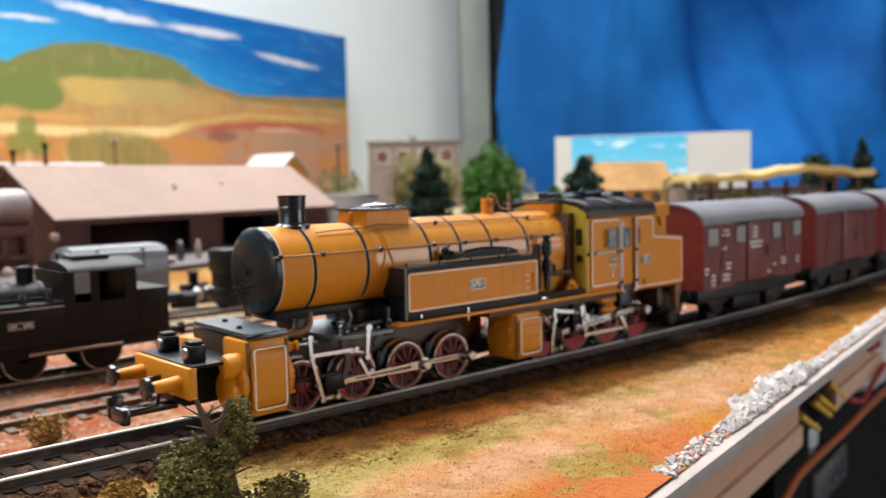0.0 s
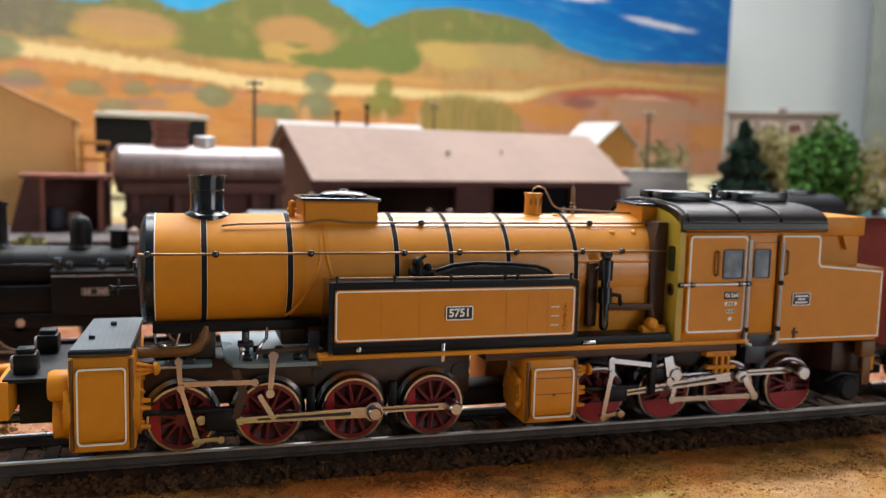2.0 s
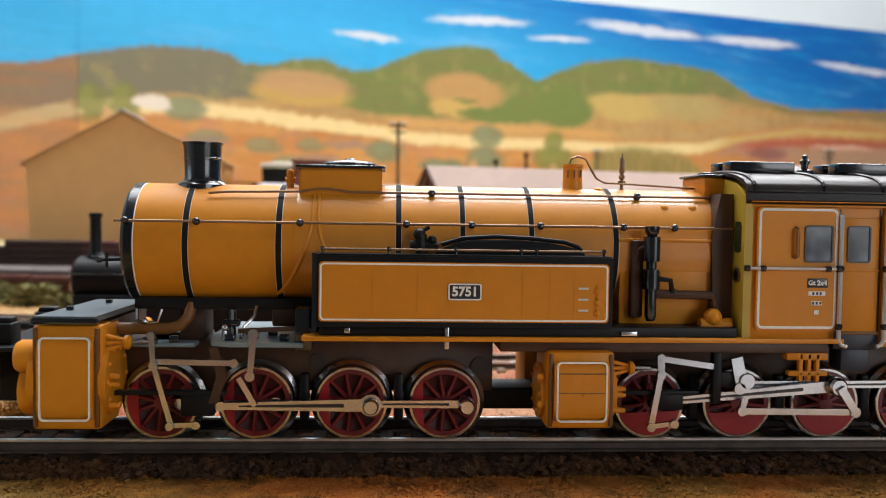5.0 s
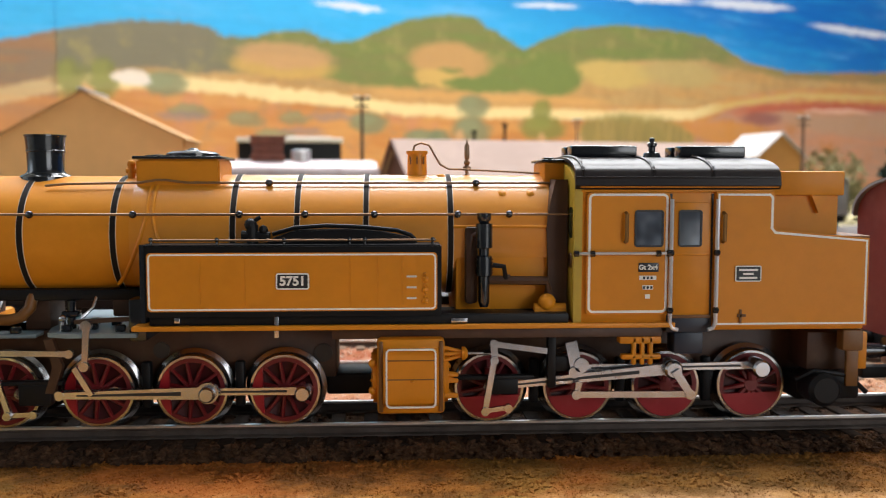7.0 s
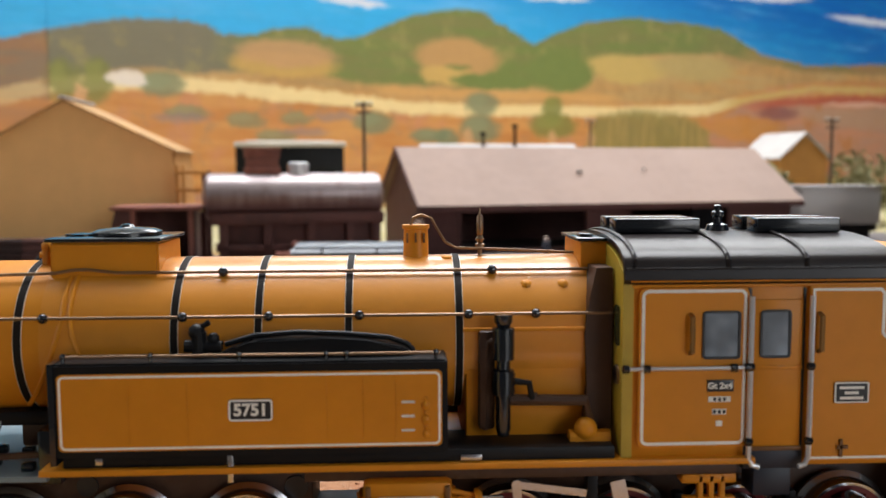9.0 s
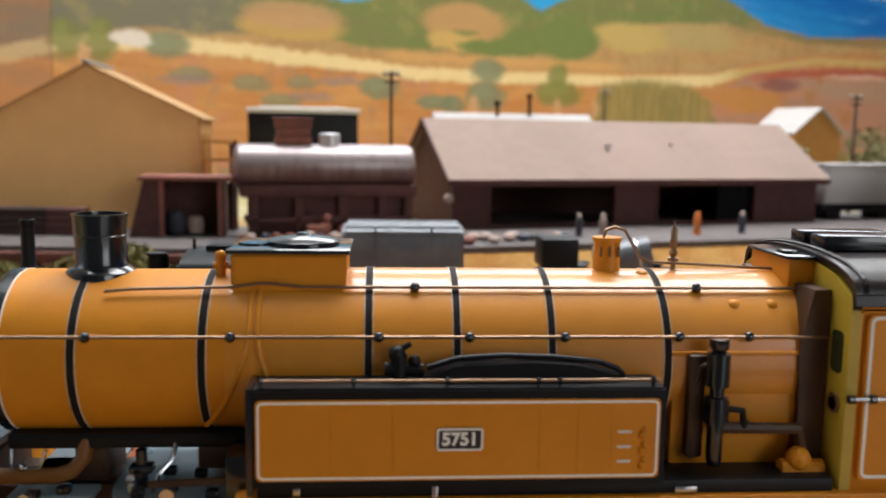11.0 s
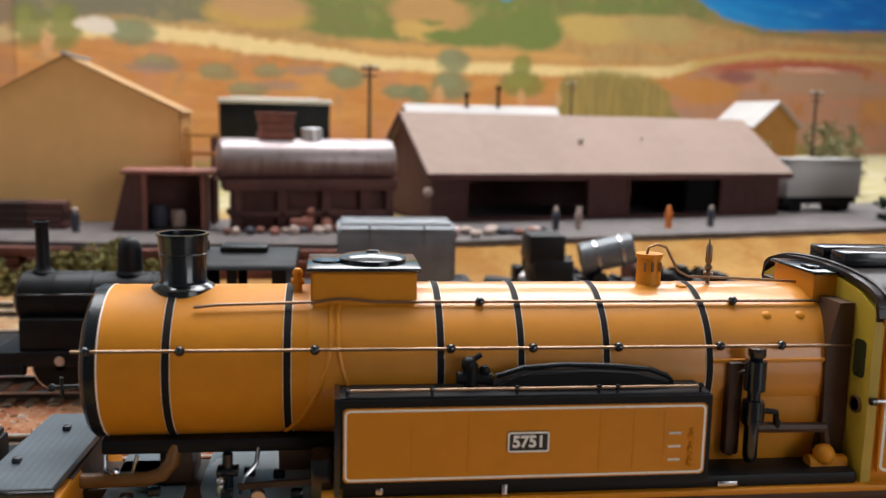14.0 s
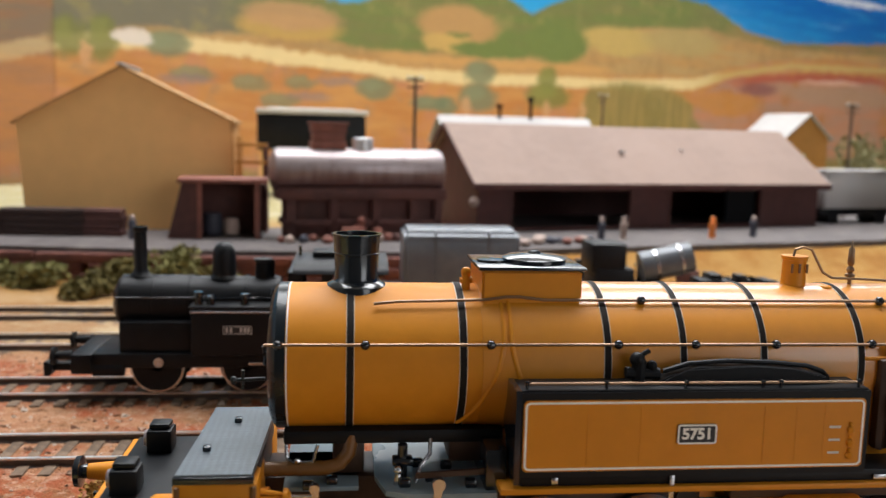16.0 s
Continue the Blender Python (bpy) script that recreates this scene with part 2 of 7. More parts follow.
LEAF_STRAW = foliage("straw_flock", (0.20, 0.11, 0.02), (0.42, 0.25, 0.07))


def glass_material():
    n = Nodes("cab_glazing")
    n.bsdf.inputs["Transmission Weight"].default_value = 0.1
    # pale patches in the glass colour stand for reflections
    return n.done(n.mix(n.step(n.noise(110, 2), 0.4, 0.7), (0.035, 0.05, 0.075), (0.30, 0.37, 0.46)), 0.1, 0.0, 0.8)


GLAZING = glass_material()


def ground_colour(n):
    """Bands along the main line: dark verge, straw flock, pinkish bare path, orange earth at the edge; red sandy yard behind."""
    n1, n2, n3, n4 = n.noise(13, 4), n.noise(34, 5, 0.65), n.noise(120, 5, 0.7), n.noise(650, 4, 0.7)
    x, y, _ = n.xyz()
    bend = n.math("MAXIMUM", n.math("SUBTRACT", x, 0.25), 0.0)
    away = n.math("SUBTRACT", n.math("MULTIPLY_ADD", n.math("MULTIPLY", bend, bend), 0.238, 0.2185), y)
    away = n.math("ADD", away, n.math("ADD", n.math("MULTIPLY_ADD", n2, 0.022, -0.011), n.math("MULTIPLY_ADD", n3, 0.012, -0.006)))
    earth = n.mix(n.step(n3, 0.35, 0.65), (0.40, 0.125, 0.018), (0.50, 0.20, 0.030))
    earth = n.mix(n.step(n1, 0.50, 0.60), earth, (0.46, 0.135, 0.035))
    path = n.mix(n.step(n3, 0.3, 0.7), (0.44, 0.21, 0.095), (0.60, 0.34, 0.19))
    path = n.mix(n.math("MULTIPLY", n.step(n2, 0.50, 0.60), 0.6), path, (0.50, 0.23, 0.06))
    straw = n.mix(n.step(n3, 0.35, 0.65), (0.22, 0.15, 0.023), (0.36, 0.28, 0.075))
    verge = n.mix(n.step(n3, 0.38, 0.62), (0.14, 0.050, 0.007), (0.31, 0.108, 0.014))
    verge = n.mix(n.math("MULTIPLY", n.step(n1, 0.47, 0.56), 0.8), verge, n.mix(n.step(n3, 0.4, 0.6), (0.15, 0.075, 0.010), (0.26, 0.125, 0.02)))
    verge = n.mix(n.math("MULTIPLY", n.step(n.noise(21, 4), 0.52, 0.60), 0.7), verge, (0.42, 0.115, 0.016))
    verge = n.mix(n.math("MULTIPLY", n.step(x, 0.20, 0.27), 0.6), verge, n.mix(n.step(n3, 0.4, 0.6), (0.10, 0.045, 0.008), (0.20, 0.09, 0.016)))
    near = n.math("SUBTRACT", 1.0, n.step(x, 0.25, 0.33))
    patchy = n.math("SUBTRACT", 1.0, n.math("MULTIPLY", n.step(x, 0.14, 0.19), 0.7))
    col = n.mix(n.step(away, 0.070, 0.084), n.mix(near, earth, path), earth)
    col = n.mix(n.math("MULTIPLY", n.math("MULTIPLY", n.step(n.noise(48, 4), 0.55, 0.62), n.step(n3, 0.3, 0.5)), 0.8), col, straw)
    strip = n.math("MULTIPLY", patchy, n.math("MULTIPLY", n.math("SUBTRACT", 1.0, n.step(away, 0.054, 0.062)), n.step(n1, 0.36, 0.46)))
    col = n.mix(n.math("MULTIPLY", strip, 0.9), col, straw)
    col = n.mix(n.math("MULTIPLY", n.math("SUBTRACT", 1.0, n.step(away, 0.037, 0.047)), 0.95), col, verge)
    # the yard behind the main line is sandier and redder
    yard = n.mix(n.step(n2, 0.42, 0.6), (0.30, 0.075, 0.027), (0.40, 0.20, 0.105))
    yard = n.mix(n.math("MULTIPLY", n.step(n3, 0.5, 0.62), 0.7), yard, (0.26, 0.12, 0.05))
    yard = n.mix(n.math("MULTIPLY", n.step(n.noise(330, 4, 0.8), 0.5, 0.62), 0.5), yard, (0.56, 0.38, 0.27))
    yard = n.mix(n.math("MULTIPLY", n.step(n.noise(240, 4, 0.8), 0.55, 0.66), 0.6), yard, (0.12, 0.05, 0.025))
    col = n.mix(n.step(y, 0.245, 0.265), col, yard)
    far = n.mix(n.step(n2, 0.4, 0.62), (0.34, 0.155, 0.035), (0.42, 0.23, 0.065))
    far = n.mix(n.step(y, 0.66, 0.78), far, n.mix(n.step(n2, 0.42, 0.6), (0.40, 0.34, 0.16), (0.46, 0.40, 0.26)))
    col = n.mix(n.step(y, 0.385, 0.43), col, n.mix(n.step(y, 0.47, 0.56), n.mix(n.step(n2, 0.42, 0.58), (0.46, 0.34, 0.20), (0.34, 0.19, 0.09)), far))
    col = n.mix(n.math("MULTIPLY", n.step(n4, 0.62, 0.75), 0.45), col, (0.20, 0.11, 0.05))
    front = n.math("MULTIPLY", n.math("SUBTRACT", 1.0, n.step(x, 0.07, 0.12)), n.math("SUBTRACT", 1.0, n.step(y, 0.185, 0.205)))
    col = n.mix(n.math("MULTIPLY", front, n.step(n3, 0.2, 0.5)), col, n.mix(n.step(n3, 0.42, 0.6), (0.28, 0.225, 0.06), (0.52, 0.44, 0.19)))
    return col, n.math("ADD", n4, n.math("MULTIPLY", n3, 2.0))


def ground_material():
    n = Nodes("layout_ground")
    col, relief = ground_colour(n)
    n.bump(relief, 0.9, 0.0012)
    return n.done(col, 0.9, 0, 0.2)


def grass_material():
    n = Nodes("grass_flock")
    col, _ = ground_colour(n)
    geo = n.tree.nodes.new("ShaderNodeNewGeometry")
    col = n.mix(n.math("MULTIPLY", geo.outputs["Random Per Island"], 0.2), col, (0.30, 0.12, 0.028))
    return n.done(col, 0.85, 0, 0.2)


GROUND = ground_material()
GRASS = grass_material()


def ballast_material():
    n = Nodes("ballast_grit")
    f, g = n.noise(420, 5, 0.75), n.noise(60, 4)
    col = n.mix(n.step(f, 0.35, 0.7), (0.028, 0.015, 0.009), (0.13, 0.065, 0.034))
    col = n.mix(n.math("MULTIPLY", n.step(g, 0.45, 0.65), 0.5), col, (0.14, 0.06, 0.02))
    n.bump(f, 1.0, 0.0012)
    return n.done(col, 0.9, 0, 0.2)


BALLAST = ballast_material()


def gravel_material():
    """Mixed crumbs: red earth, dark cinders, a few whitish chips."""
    n = Nodes("yard_gravel")
    geo = n.tree.nodes.new("ShaderNodeNewGeometry")
    k = geo.outputs["Random Per Island"]
    col = n.mix(n.step(k, 0.2, 0.6), (0.10, 0.055, 0.035), (0.34, 0.15, 0.08))
    col = n.mix(n.step(k, 0.72, 0.78), col, (0.60, 0.52, 0.43))
    return n.done(n.mix(n.math("MULTIPLY", n.noise(400, 3), 0.4), col, (0.22, 0.10, 0.06)), 0.9, 0, 0.2)


YARD_STONE = gravel_material()

# ---- mesh helpers (millimetres in, metres out) ----
MM = 0.001


def part(name, bm, material, parent=None, label="", smooth=True):
    """Link a bmesh, drawn in millimetres, as one mesh object under a thing or a part."""
    bmesh.ops.scale(bm, vec=(MM, MM, MM), verts=bm.verts)
    bmesh.ops.recalc_face_normals(bm, faces=bm.faces)
    me = bpy.data.meshes.new(name)
    if smooth:
        for f in bm.faces:
            f.smooth = True
        for e in bm.edges:
            e.smooth = not (len(e.link_faces) == 2 and e.calc_face_angle(0) > 0.6)
    bm.to_mesh(me)
    bm.free()
    me.materials.append(material)
    ob = new(name, me)
    ob.parent = parent
    if label:
        ob["label"] = label
    return ob


def thing(name, label, category, m=None, group="", kind=""):
    ob = new(name)
    ob.empty_display_size = 0.01
    if m is not None:
        ob.matrix_basis = m
    return tagged(ob, label, category, group, kind)


def B():
    return bmesh.new()


def box(bm, x0, x1, y0, y1, z0, z1, bevel=0.0):
    geo = bmesh.ops.create_cube(bm, size=1.0)
    vs = geo["verts"]
    for v in vs:
        v.co = Vector(((x0 + x1) / 2 + v.co.x * (x1 - x0), (y0 + y1) / 2 + v.co.y * (y1 - y0), (z0 + z1) / 2 + v.co.z * (z1 - z0)))
    if bevel:
        es = list({e for v in vs for e in v.link_edges})
        bmesh.ops.bevel(bm, geom=es, offset=bevel, segments=2, profile=0.5, affect="EDGES")
    return bm


def prism(bm, pts, axis, a, b):
    """Polygon pts in the two other axes, pushed from a to b along axis ('x', 'y' or 'z')."""
    def at(p, w):
        return {"x": (w, p[0], p[1]), "y": (p[0], w, p[1]), "z": (p[0], p[1], w)}[axis]
    lo = [bm.verts.new(at(p, a)) for p in pts]
    hi = [bm.verts.new(at(p, b)) for p in pts]
    bm.faces.new(lo)
    bm.faces.new(hi[::-1])
    for i in range(len(pts)):
        j = (i + 1) % len(pts)
        bm.faces.new((lo[i], lo[j], hi[j], hi[i]))
    return bm


def lathe(bm, prof, p0, axis, seg=24, a0=0.0, a1=360.0, caps=True):
    """Profile of (along, radius) round an axis ('x', 'y', 'z') through p0."""
    rings, full = [], a1 - a0 >= 360
    n = seg if full else seg + 1
    for s, r in prof:
        ring = []
        for i in range(n):
            a = radians(a0 + (a1 - a0) * i / seg)
            c, d = r * math.cos(a), r * math.sin(a)
            off = {"x": (s, c, d), "y": (c, s, d), "z": (c, d, s)}[axis]
            ring.append(bm.verts.new(Vector(p0) + Vector(off)))
        rings.append(ring)
    for r0, r1 in zip(rings, rings[1:]):
        for i in range(n if full else n - 1):
            j = (i + 1) % n
            bm.faces.new((r0[i], r0[j], r1[j], r1[i]))
    if full and caps:
        for ring, rev in ((rings[0], False), (rings[-1], True)):
            bm.faces.new(ring[::-1] if rev else ring)
    return bm


def rod(bm, p0, p1, r, r2=None, seg=10):
    p0, p1 = Vector(p0), Vector(p1)
    d = p1 - p0
    m = Matrix.Translation((p0 + p1) / 2) @ d.to_track_quat("Z", "Y").to_matrix().to_4x4()
    bmesh.ops.create_cone(bm, cap_ends=True, segments=seg, radius1=r, radius2=r if r2 is None else r2, depth=d.length, matrix=m)
    return bm


def tube(bm, pts, r, seg=8):
    """One bent round bar through pts."""
    pts = [Vector(p) for p in pts]
    rings, up = [], None
    for k, p in enumerate(pts):
        d = (pts[min(k + 1, len(pts) - 1)] - pts[max(k - 1, 0)]).normalized()
        if up is None:
            up = d.orthogonal().normalized()
        up = (up - d * up.dot(d)).normalized()
        side = d.cross(up)
        rings.append([bm.verts.new(p + (up * math.cos(2 * math.pi * i / seg) + side * math.sin(2 * math.pi * i / seg)) * r) for i in range(seg)])
    for r0, r1 in zip(rings, rings[1:]):
        for i in range(seg):
            bm.faces.new((r0[i], r0[(i + 1) % seg], r1[(i + 1) % seg], r1[i]))
    bm.faces.new(rings[0][::-1])
    bm.faces.new(rings[-1])
    return bm


def ball(bm, p, r, seg=10, squash=1.0):
    bmesh.ops.create_uvsphere(bm, u_segments=seg, v_segments=max(4, seg // 2 + 1), radius=r, matrix=Matrix.Translation(p) @ Matrix.Diagonal((1, 1, squash, 1)))
    return bm


def outline(x0, x1, z0, z1, r, n=4):
    """Rounded rectangle as a list of points."""
    pts = []
    for cx, cz, a0 in ((x1 - r, z1 - r, 0), (x0 + r, z1 - r, 90), (x0 + r, z0 + r, 180), (x1 - r, z0 + r, 270)):
        for i in range(n + 1):
            a = radians(a0 + 90 * i / n)
            pts.append((cx + r * math.cos(a), cz + r * math.sin(a)))
    return pts


def line_loop(bm, pts, y, w, t=0.06):
    """A thin raised line along the closed outline pts, on the plane y, standing t towards -y."""
    n = len(pts)
    c = Vector((sum(p[0] for p in pts) / n, sum(p[1] for p in pts) / n))
    inner = []
    for i in range(n):
        a, b, d = Vector(pts[i - 1]), Vector(pts[i]), Vector(pts[(i + 1) % n])
        t1, t2 = (b - a).normalized(), (d - b).normalized()
        nn = Vector((-(t1.y + t2.y), t1.x + t2.x)).normalized()
        inner.append(b + nn * w)
    rings = []
    for pl, yy in ((pts, y), (pts, y - t), (inner, y - t), (inner, y)):
        rings.append([bm.verts.new((p[0], yy, p[1])) for p in pl])
    for r0, r1 in zip(rings, rings[1:]):
        for i in range(n):
            j = (i + 1) % n
            bm.faces.new((r0[i], r0[j], r1[j], r1[i]))
    return bm


def letters(name, text, size, m, material, parent, depth=0.05):
    cu = bpy.data.curves.new(name, "FONT")
    cu.body, cu.size, cu.align_x, cu.align_y, cu.extrude = text, size * MM, "CENTER", "CENTER", depth * MM
    cu.offset = size * MM * 0.035
    tmp = bpy.data.objects.new(name, cu)
    scene.collection.objects.link(tmp)
    me = bpy.data.meshes.new_from_object(tmp)
    bpy.data.objects.remove(tmp)
    me.materials.clear()
    me.materials.append(material)
    ob = new(name, me)
    ob.parent = parent
    ob.matrix_basis = m
    return ob

# ---- the setting ----


def track_y(x):
    """Centre of the main line: straight past the engine, then curving away."""
    return 0.2185 + (max(0.0, x - 0.25) ** 2) / 4.2


def smooth(a, b, v):
    t = min(1.0, max(0.0, (v - a) / (b - a)))
    return t * t * (3 - 2 * t)


def edge_y(x):
    return 0.113 + 0.206 * (x - 0.126)


def dock_y(x):
    return 0.556 + 0.25 * max(0.0, x - 0.16) + 0.12 * max(0.0, 0.05 - x)


def height(x, y):
    yc = track_y(x)
    main = -0.0078
    main += 0.0015 * noise.noise((x * 22, y * 22, 0)) * smooth(0.016, 0.03, abs(y - yc))
    main += 0.0012 * smooth(0.02, 0.045, yc - y)
    yard = -0.0144 + 0.0007 * noise.noise((x * 45, y * 45, 3))
    z = main + (yard - main) * smooth(yc + 0.016, yc + 0.048, y)
    up = 0.0005 + 0.012 * smooth(0.75, 1.6, y) + 0.003 * noise.noise((x * 8, y * 8, 5)) * smooth(0.8, 1.0, y)
    d = dock_y(x)
    steep = smooth(0.16, 0.21, x)
    return z + (up - z) * smooth(d - 0.002 - 0.033 * steep, d + 0.006, y)


def spread(stops):
    out = []
    for a, b, s in stops:
        k = max(1, round((b - a) / s))
        out += [a + (b - a) * i / k for i in range(k)]
    return out + [stops[-1][1]]


def build_ground():
    xs = spread([(-0.9, -0.06, 0.02), (-0.06, 0.7, 0.004), (0.7, 2.4, 0.02)])
    ys = spread([(0.0, 0.28, 0.0035), (0.28, 0.7, 0.01), (0.7, 2.6, 0.04)])
    verts, faces, n = [], [], len(ys)
    for x in xs:
        e = edge_y(x)
        for y in ys:
            yy = e + (y / 0.28) * (0.28 - e) if y < 0.28 else y
            if e > 0.27:
                yy = e + y * (2.6 - e) / 2.6
            verts.append((x, yy, height(x, yy) + 0.0003 * noise.noise((x * 260, yy * 260, 1))))
    for i in range(len(xs) - 1):
        for j in range(n - 1):
            a = i * n + j
            faces.append((a, a + n, a + n + 1, a + 1))
    me = bpy.data.meshes.new("ground")
    me.from_pydata(verts, [], faces)
    me.polygons.foreach_set("use_smooth", [True] * len(faces))
    me.materials.append(GROUND)
    return tagged(new("ground", me), "orange brown scenic ground with olive flock patches", "ground", kind="structure")


build_ground()


def slab(name, label, category, x0, x1, y0, y1, z0, z1, material):
    bm = box(B(), x0 * 1000, x1 * 1000, y0 * 1000, y1 * 1000, z0 * 1000, z1 * 1000)
    return tagged(part(name, bm, material, smooth=False), label, category, kind="structure")


slab("floor", "dark grey room floor below the layout", "floor", -2.2, 3.4, -1.9, 3.3, -1.0, -0.95, ROOM_FLOOR)


def ceiling_with_light_opening():
    bm = B()
    box(bm, -2200, 3400, -1900, 400, 1500, 1550)
    box(bm, -2200, 3400, 1300, 3300, 1500, 1550)
    box(bm, -2200, -470, 400, 1300, 1500, 1550)
    box(bm, 1030, 3400, 400, 1300, 1500, 1550)
    return tagged(part("ceiling", bm, CEILING_WHITE, smooth=False), "plain white room ceiling with an opening for the added light", "ceiling", kind="structure")


ceiling_with_light_opening()


def south_wall():
    bm = B()
    box(bm, -2200, 3400, -1900, -1800, -950, -650)
    box(bm, -2200, 880, -1900, -1800, -650, 1500)
    box(bm, 3020, 3400, -1900, -1800, -650, 1500)
    box(bm, 880, 3020, -1900, -1800, -60, -30)
    box(bm, 880, 1150, -1900, -1800, -30, 1500)
    box(bm, 2450, 3020, -1900, -1800, -30, 1500)
    box(bm, 1150, 2450, -1900, -1800, 1150, 1500)
    return tagged(part("wall_south", bm, ROOM_WALL, smooth=False), "grey room wall with a window above an opening for the added low light", "wall", kind="structure")


south_wall()
slab("wall_east", "plain grey room wall", "wall", 3.3, 3.4, -1.8, 3.2, -0.95, 1.5, ROOM_WALL)
slab("wall_north", "white painted room wall behind the layout", "wall", -2.2, 3.4, 3.2, 3.3, -0.95, 1.5, WHITE_WALL)


def west_wall():
    bm = B()
    box(bm, -1900, -1800, -1800, -650, -950, 1500)
    box(bm, -1900, -1800, 650, 3200, -950, 1500)
    box(bm, -1900, -1800, -650, 650, -950, 300)
    box(bm, -1900, -1800, -650, 650, 1200, 1500)
    return tagged(part("wall_west", bm, WHITE_WALL, smooth=False), "white room wall with a window opening", "wall", kind="structure")


west_wall()

# painted backdrop board: runs along u from its seam, v is up
BX, BY, BANG = 0.0, 1.165, math.atan(0.571)
UMAX = 1.647


def painting_material():
    """Hand-painted hills: ridge, foothills, pale track and plain, laid out along u (right) and v (up)."""
    n = Nodes("painted_scenery")
    x, _, z = n.xyz()

    def streaked(sx, sz, detail=5, rough=0.6):
        m = n.tree.nodes.new("ShaderNodeMapping")
        n.tree.links.new(n.coord.outputs["Object"], m.inputs[0])
        m.inputs["Scale"].default_value = (sx, sx, sz)
        m.inputs["Rotation"].default_value = (0, radians(-6), 0)
        return n.noise(1.0, detail, rough, vec=m.outputs[0])

    def centred(fac, amount):
        return n.math("MULTIPLY_ADD", fac, 2 * amount, -amount)

    slow, fine, dab = n.noise(9, 4), n.noise(46, 6, 0.75), n.noise(95, 4, 0.7)
    brush, bristle, upright = streaked(7, 60), streaked(22, 260, 6, 0.7), streaked(75, 9, 4, 0.65)
    u = n.math("ADD", x, n.math("ADD", centred(slow, 0.012), centred(fine, 0.020)))
    v = n.math("ADD", z, n.math("ADD", centred(slow, 0.006), n.math("ADD", centred(fine, 0.008), centred(dab, 0.004))))

    def curve(stops):
        """Height v as a piecewise line over u."""
        r = n.tree.nodes.new("ShaderNodeValToRGB")
        n.put(r.inputs[0], n.math("MULTIPLY_ADD", u, 1 / 3.0, 1.3 / 3.0))
        el = r.color_ramp.elements
        while len(el) < len(stops):
            el.new(0.5)
        for e, (a, b) in zip(el, stops):
            e.position = (a + 1.3) / 3.0
            e.color = (2 * b, 2 * b, 2 * b, 1)
        sep = n.tree.nodes.new("ShaderNodeSeparateColor")
        n.tree.links.new(r.outputs[0], sep.inputs[0])
        return n.math("MULTIPLY", sep.outputs[0], 0.5)

    def under(height, soft=0.004):
        return n.step(n.math("SUBTRACT", height, v), -soft, soft)

    def band(col, new_col, mid, half, soft, power=1.0):
        d = n.math("ABSOLUTE", n.math("SUBTRACT", v, mid))
        return n.mix(n.math("MULTIPLY", n.math("SUBTRACT", 1.0, n.step(d, half - soft, half + soft)), power), col, new_col)

    def span(a, b, soft=0.03):
        return n.math("MULTIPLY", n.step(u, a - soft, a + soft), n.math("SUBTRACT", 1.0, n.step(u, b - soft, b + soft)))

    def ell(col, new_col, u0, v0, a, b, soft=0.3, power=1.0, tilt=0.0):
        vv = n.math("SUBTRACT", v, n.math("MULTIPLY_ADD", u, tilt, v0 - tilt * u0)) if tilt else n.math("SUBTRACT", v, v0)
        du, dv = n.math("DIVIDE", n.math("SUBTRACT", u, u0), a), n.math("DIVIDE", vv, b)
        d = n.math("ADD", n.math("MULTIPLY", du, du), n.math("MULTIPLY", dv, dv))
        return n.mix(n.math("MULTIPLY", n.math("SUBTRACT", 1.0, n.step(d, 1 - soft, 1 + soft)), power), col, new_col)

    # sky: turquoise over the left hills, deep blue towards the right end
    col = n.mix(n.step(n.math("MULTIPLY_ADD", x, 0.13, z), 0.27, 0.50), (0.045, 0.42, 0.78), (0.003, 0.125, 0.46))
    col = n.mix(n.math("MULTIPLY", n.step(brush, 0.46, 0.72), 0.55), col, (0.02, 0.33, 0.66))
    col = n.mix(n.math("MULTIPLY", n.step(streaked(4, 30), 0.52, 0.72), 0.45), col, (0.20, 0.52, 0.86))
    for cu, cv, ca, cb, tilt in ((0.69, 0.350, 0.150, 0.010, 0.035), (0.97, 0.364, 0.140, 0.009, 0.055), (1.32, 0.348, 0.170, 0.008, 0.010), (0.16, 0.277, 0.055, 0.006, 0.0), (0.35, 0.322, 0.095, 0.007, 0.09), (0.50, 0.314, 0.070, 0.004, 0.08)):
        d = n.math("ADD", v, centred(bristle, 0.008))
        du = n.math("DIVIDE", n.math("SUBTRACT", u, cu), ca)
        dv = n.math("DIVIDE", n.math("SUBTRACT", d, n.math("MULTIPLY_ADD", u, tilt, cv - tilt * cu)), cb)
        e = n.math("ADD", n.math("MULTIPLY", du, du), n.math("MULTIPLY", dv, dv))
        col = n.mix(n.math("MULTIPLY", n.math("SUBTRACT", 1.0, n.step(e, 0.3, 1.25)), 0.92), col, (0.72, 0.73, 0.80))

    olive, green, grey = (0.215, 0.205, 0.070), (0.185, 0.225, 0.062), (0.205, 0.180, 0.115)
    orange, tan, pale = (0.64, 0.31, 0.095), (0.52, 0.34, 0.14), (0.84, 0.64, 0.31)
    salmon, red, rust = (0.58, 0.25, 0.13), (0.47, 0.10, 0.05), (0.50, 0.19, 0.045)
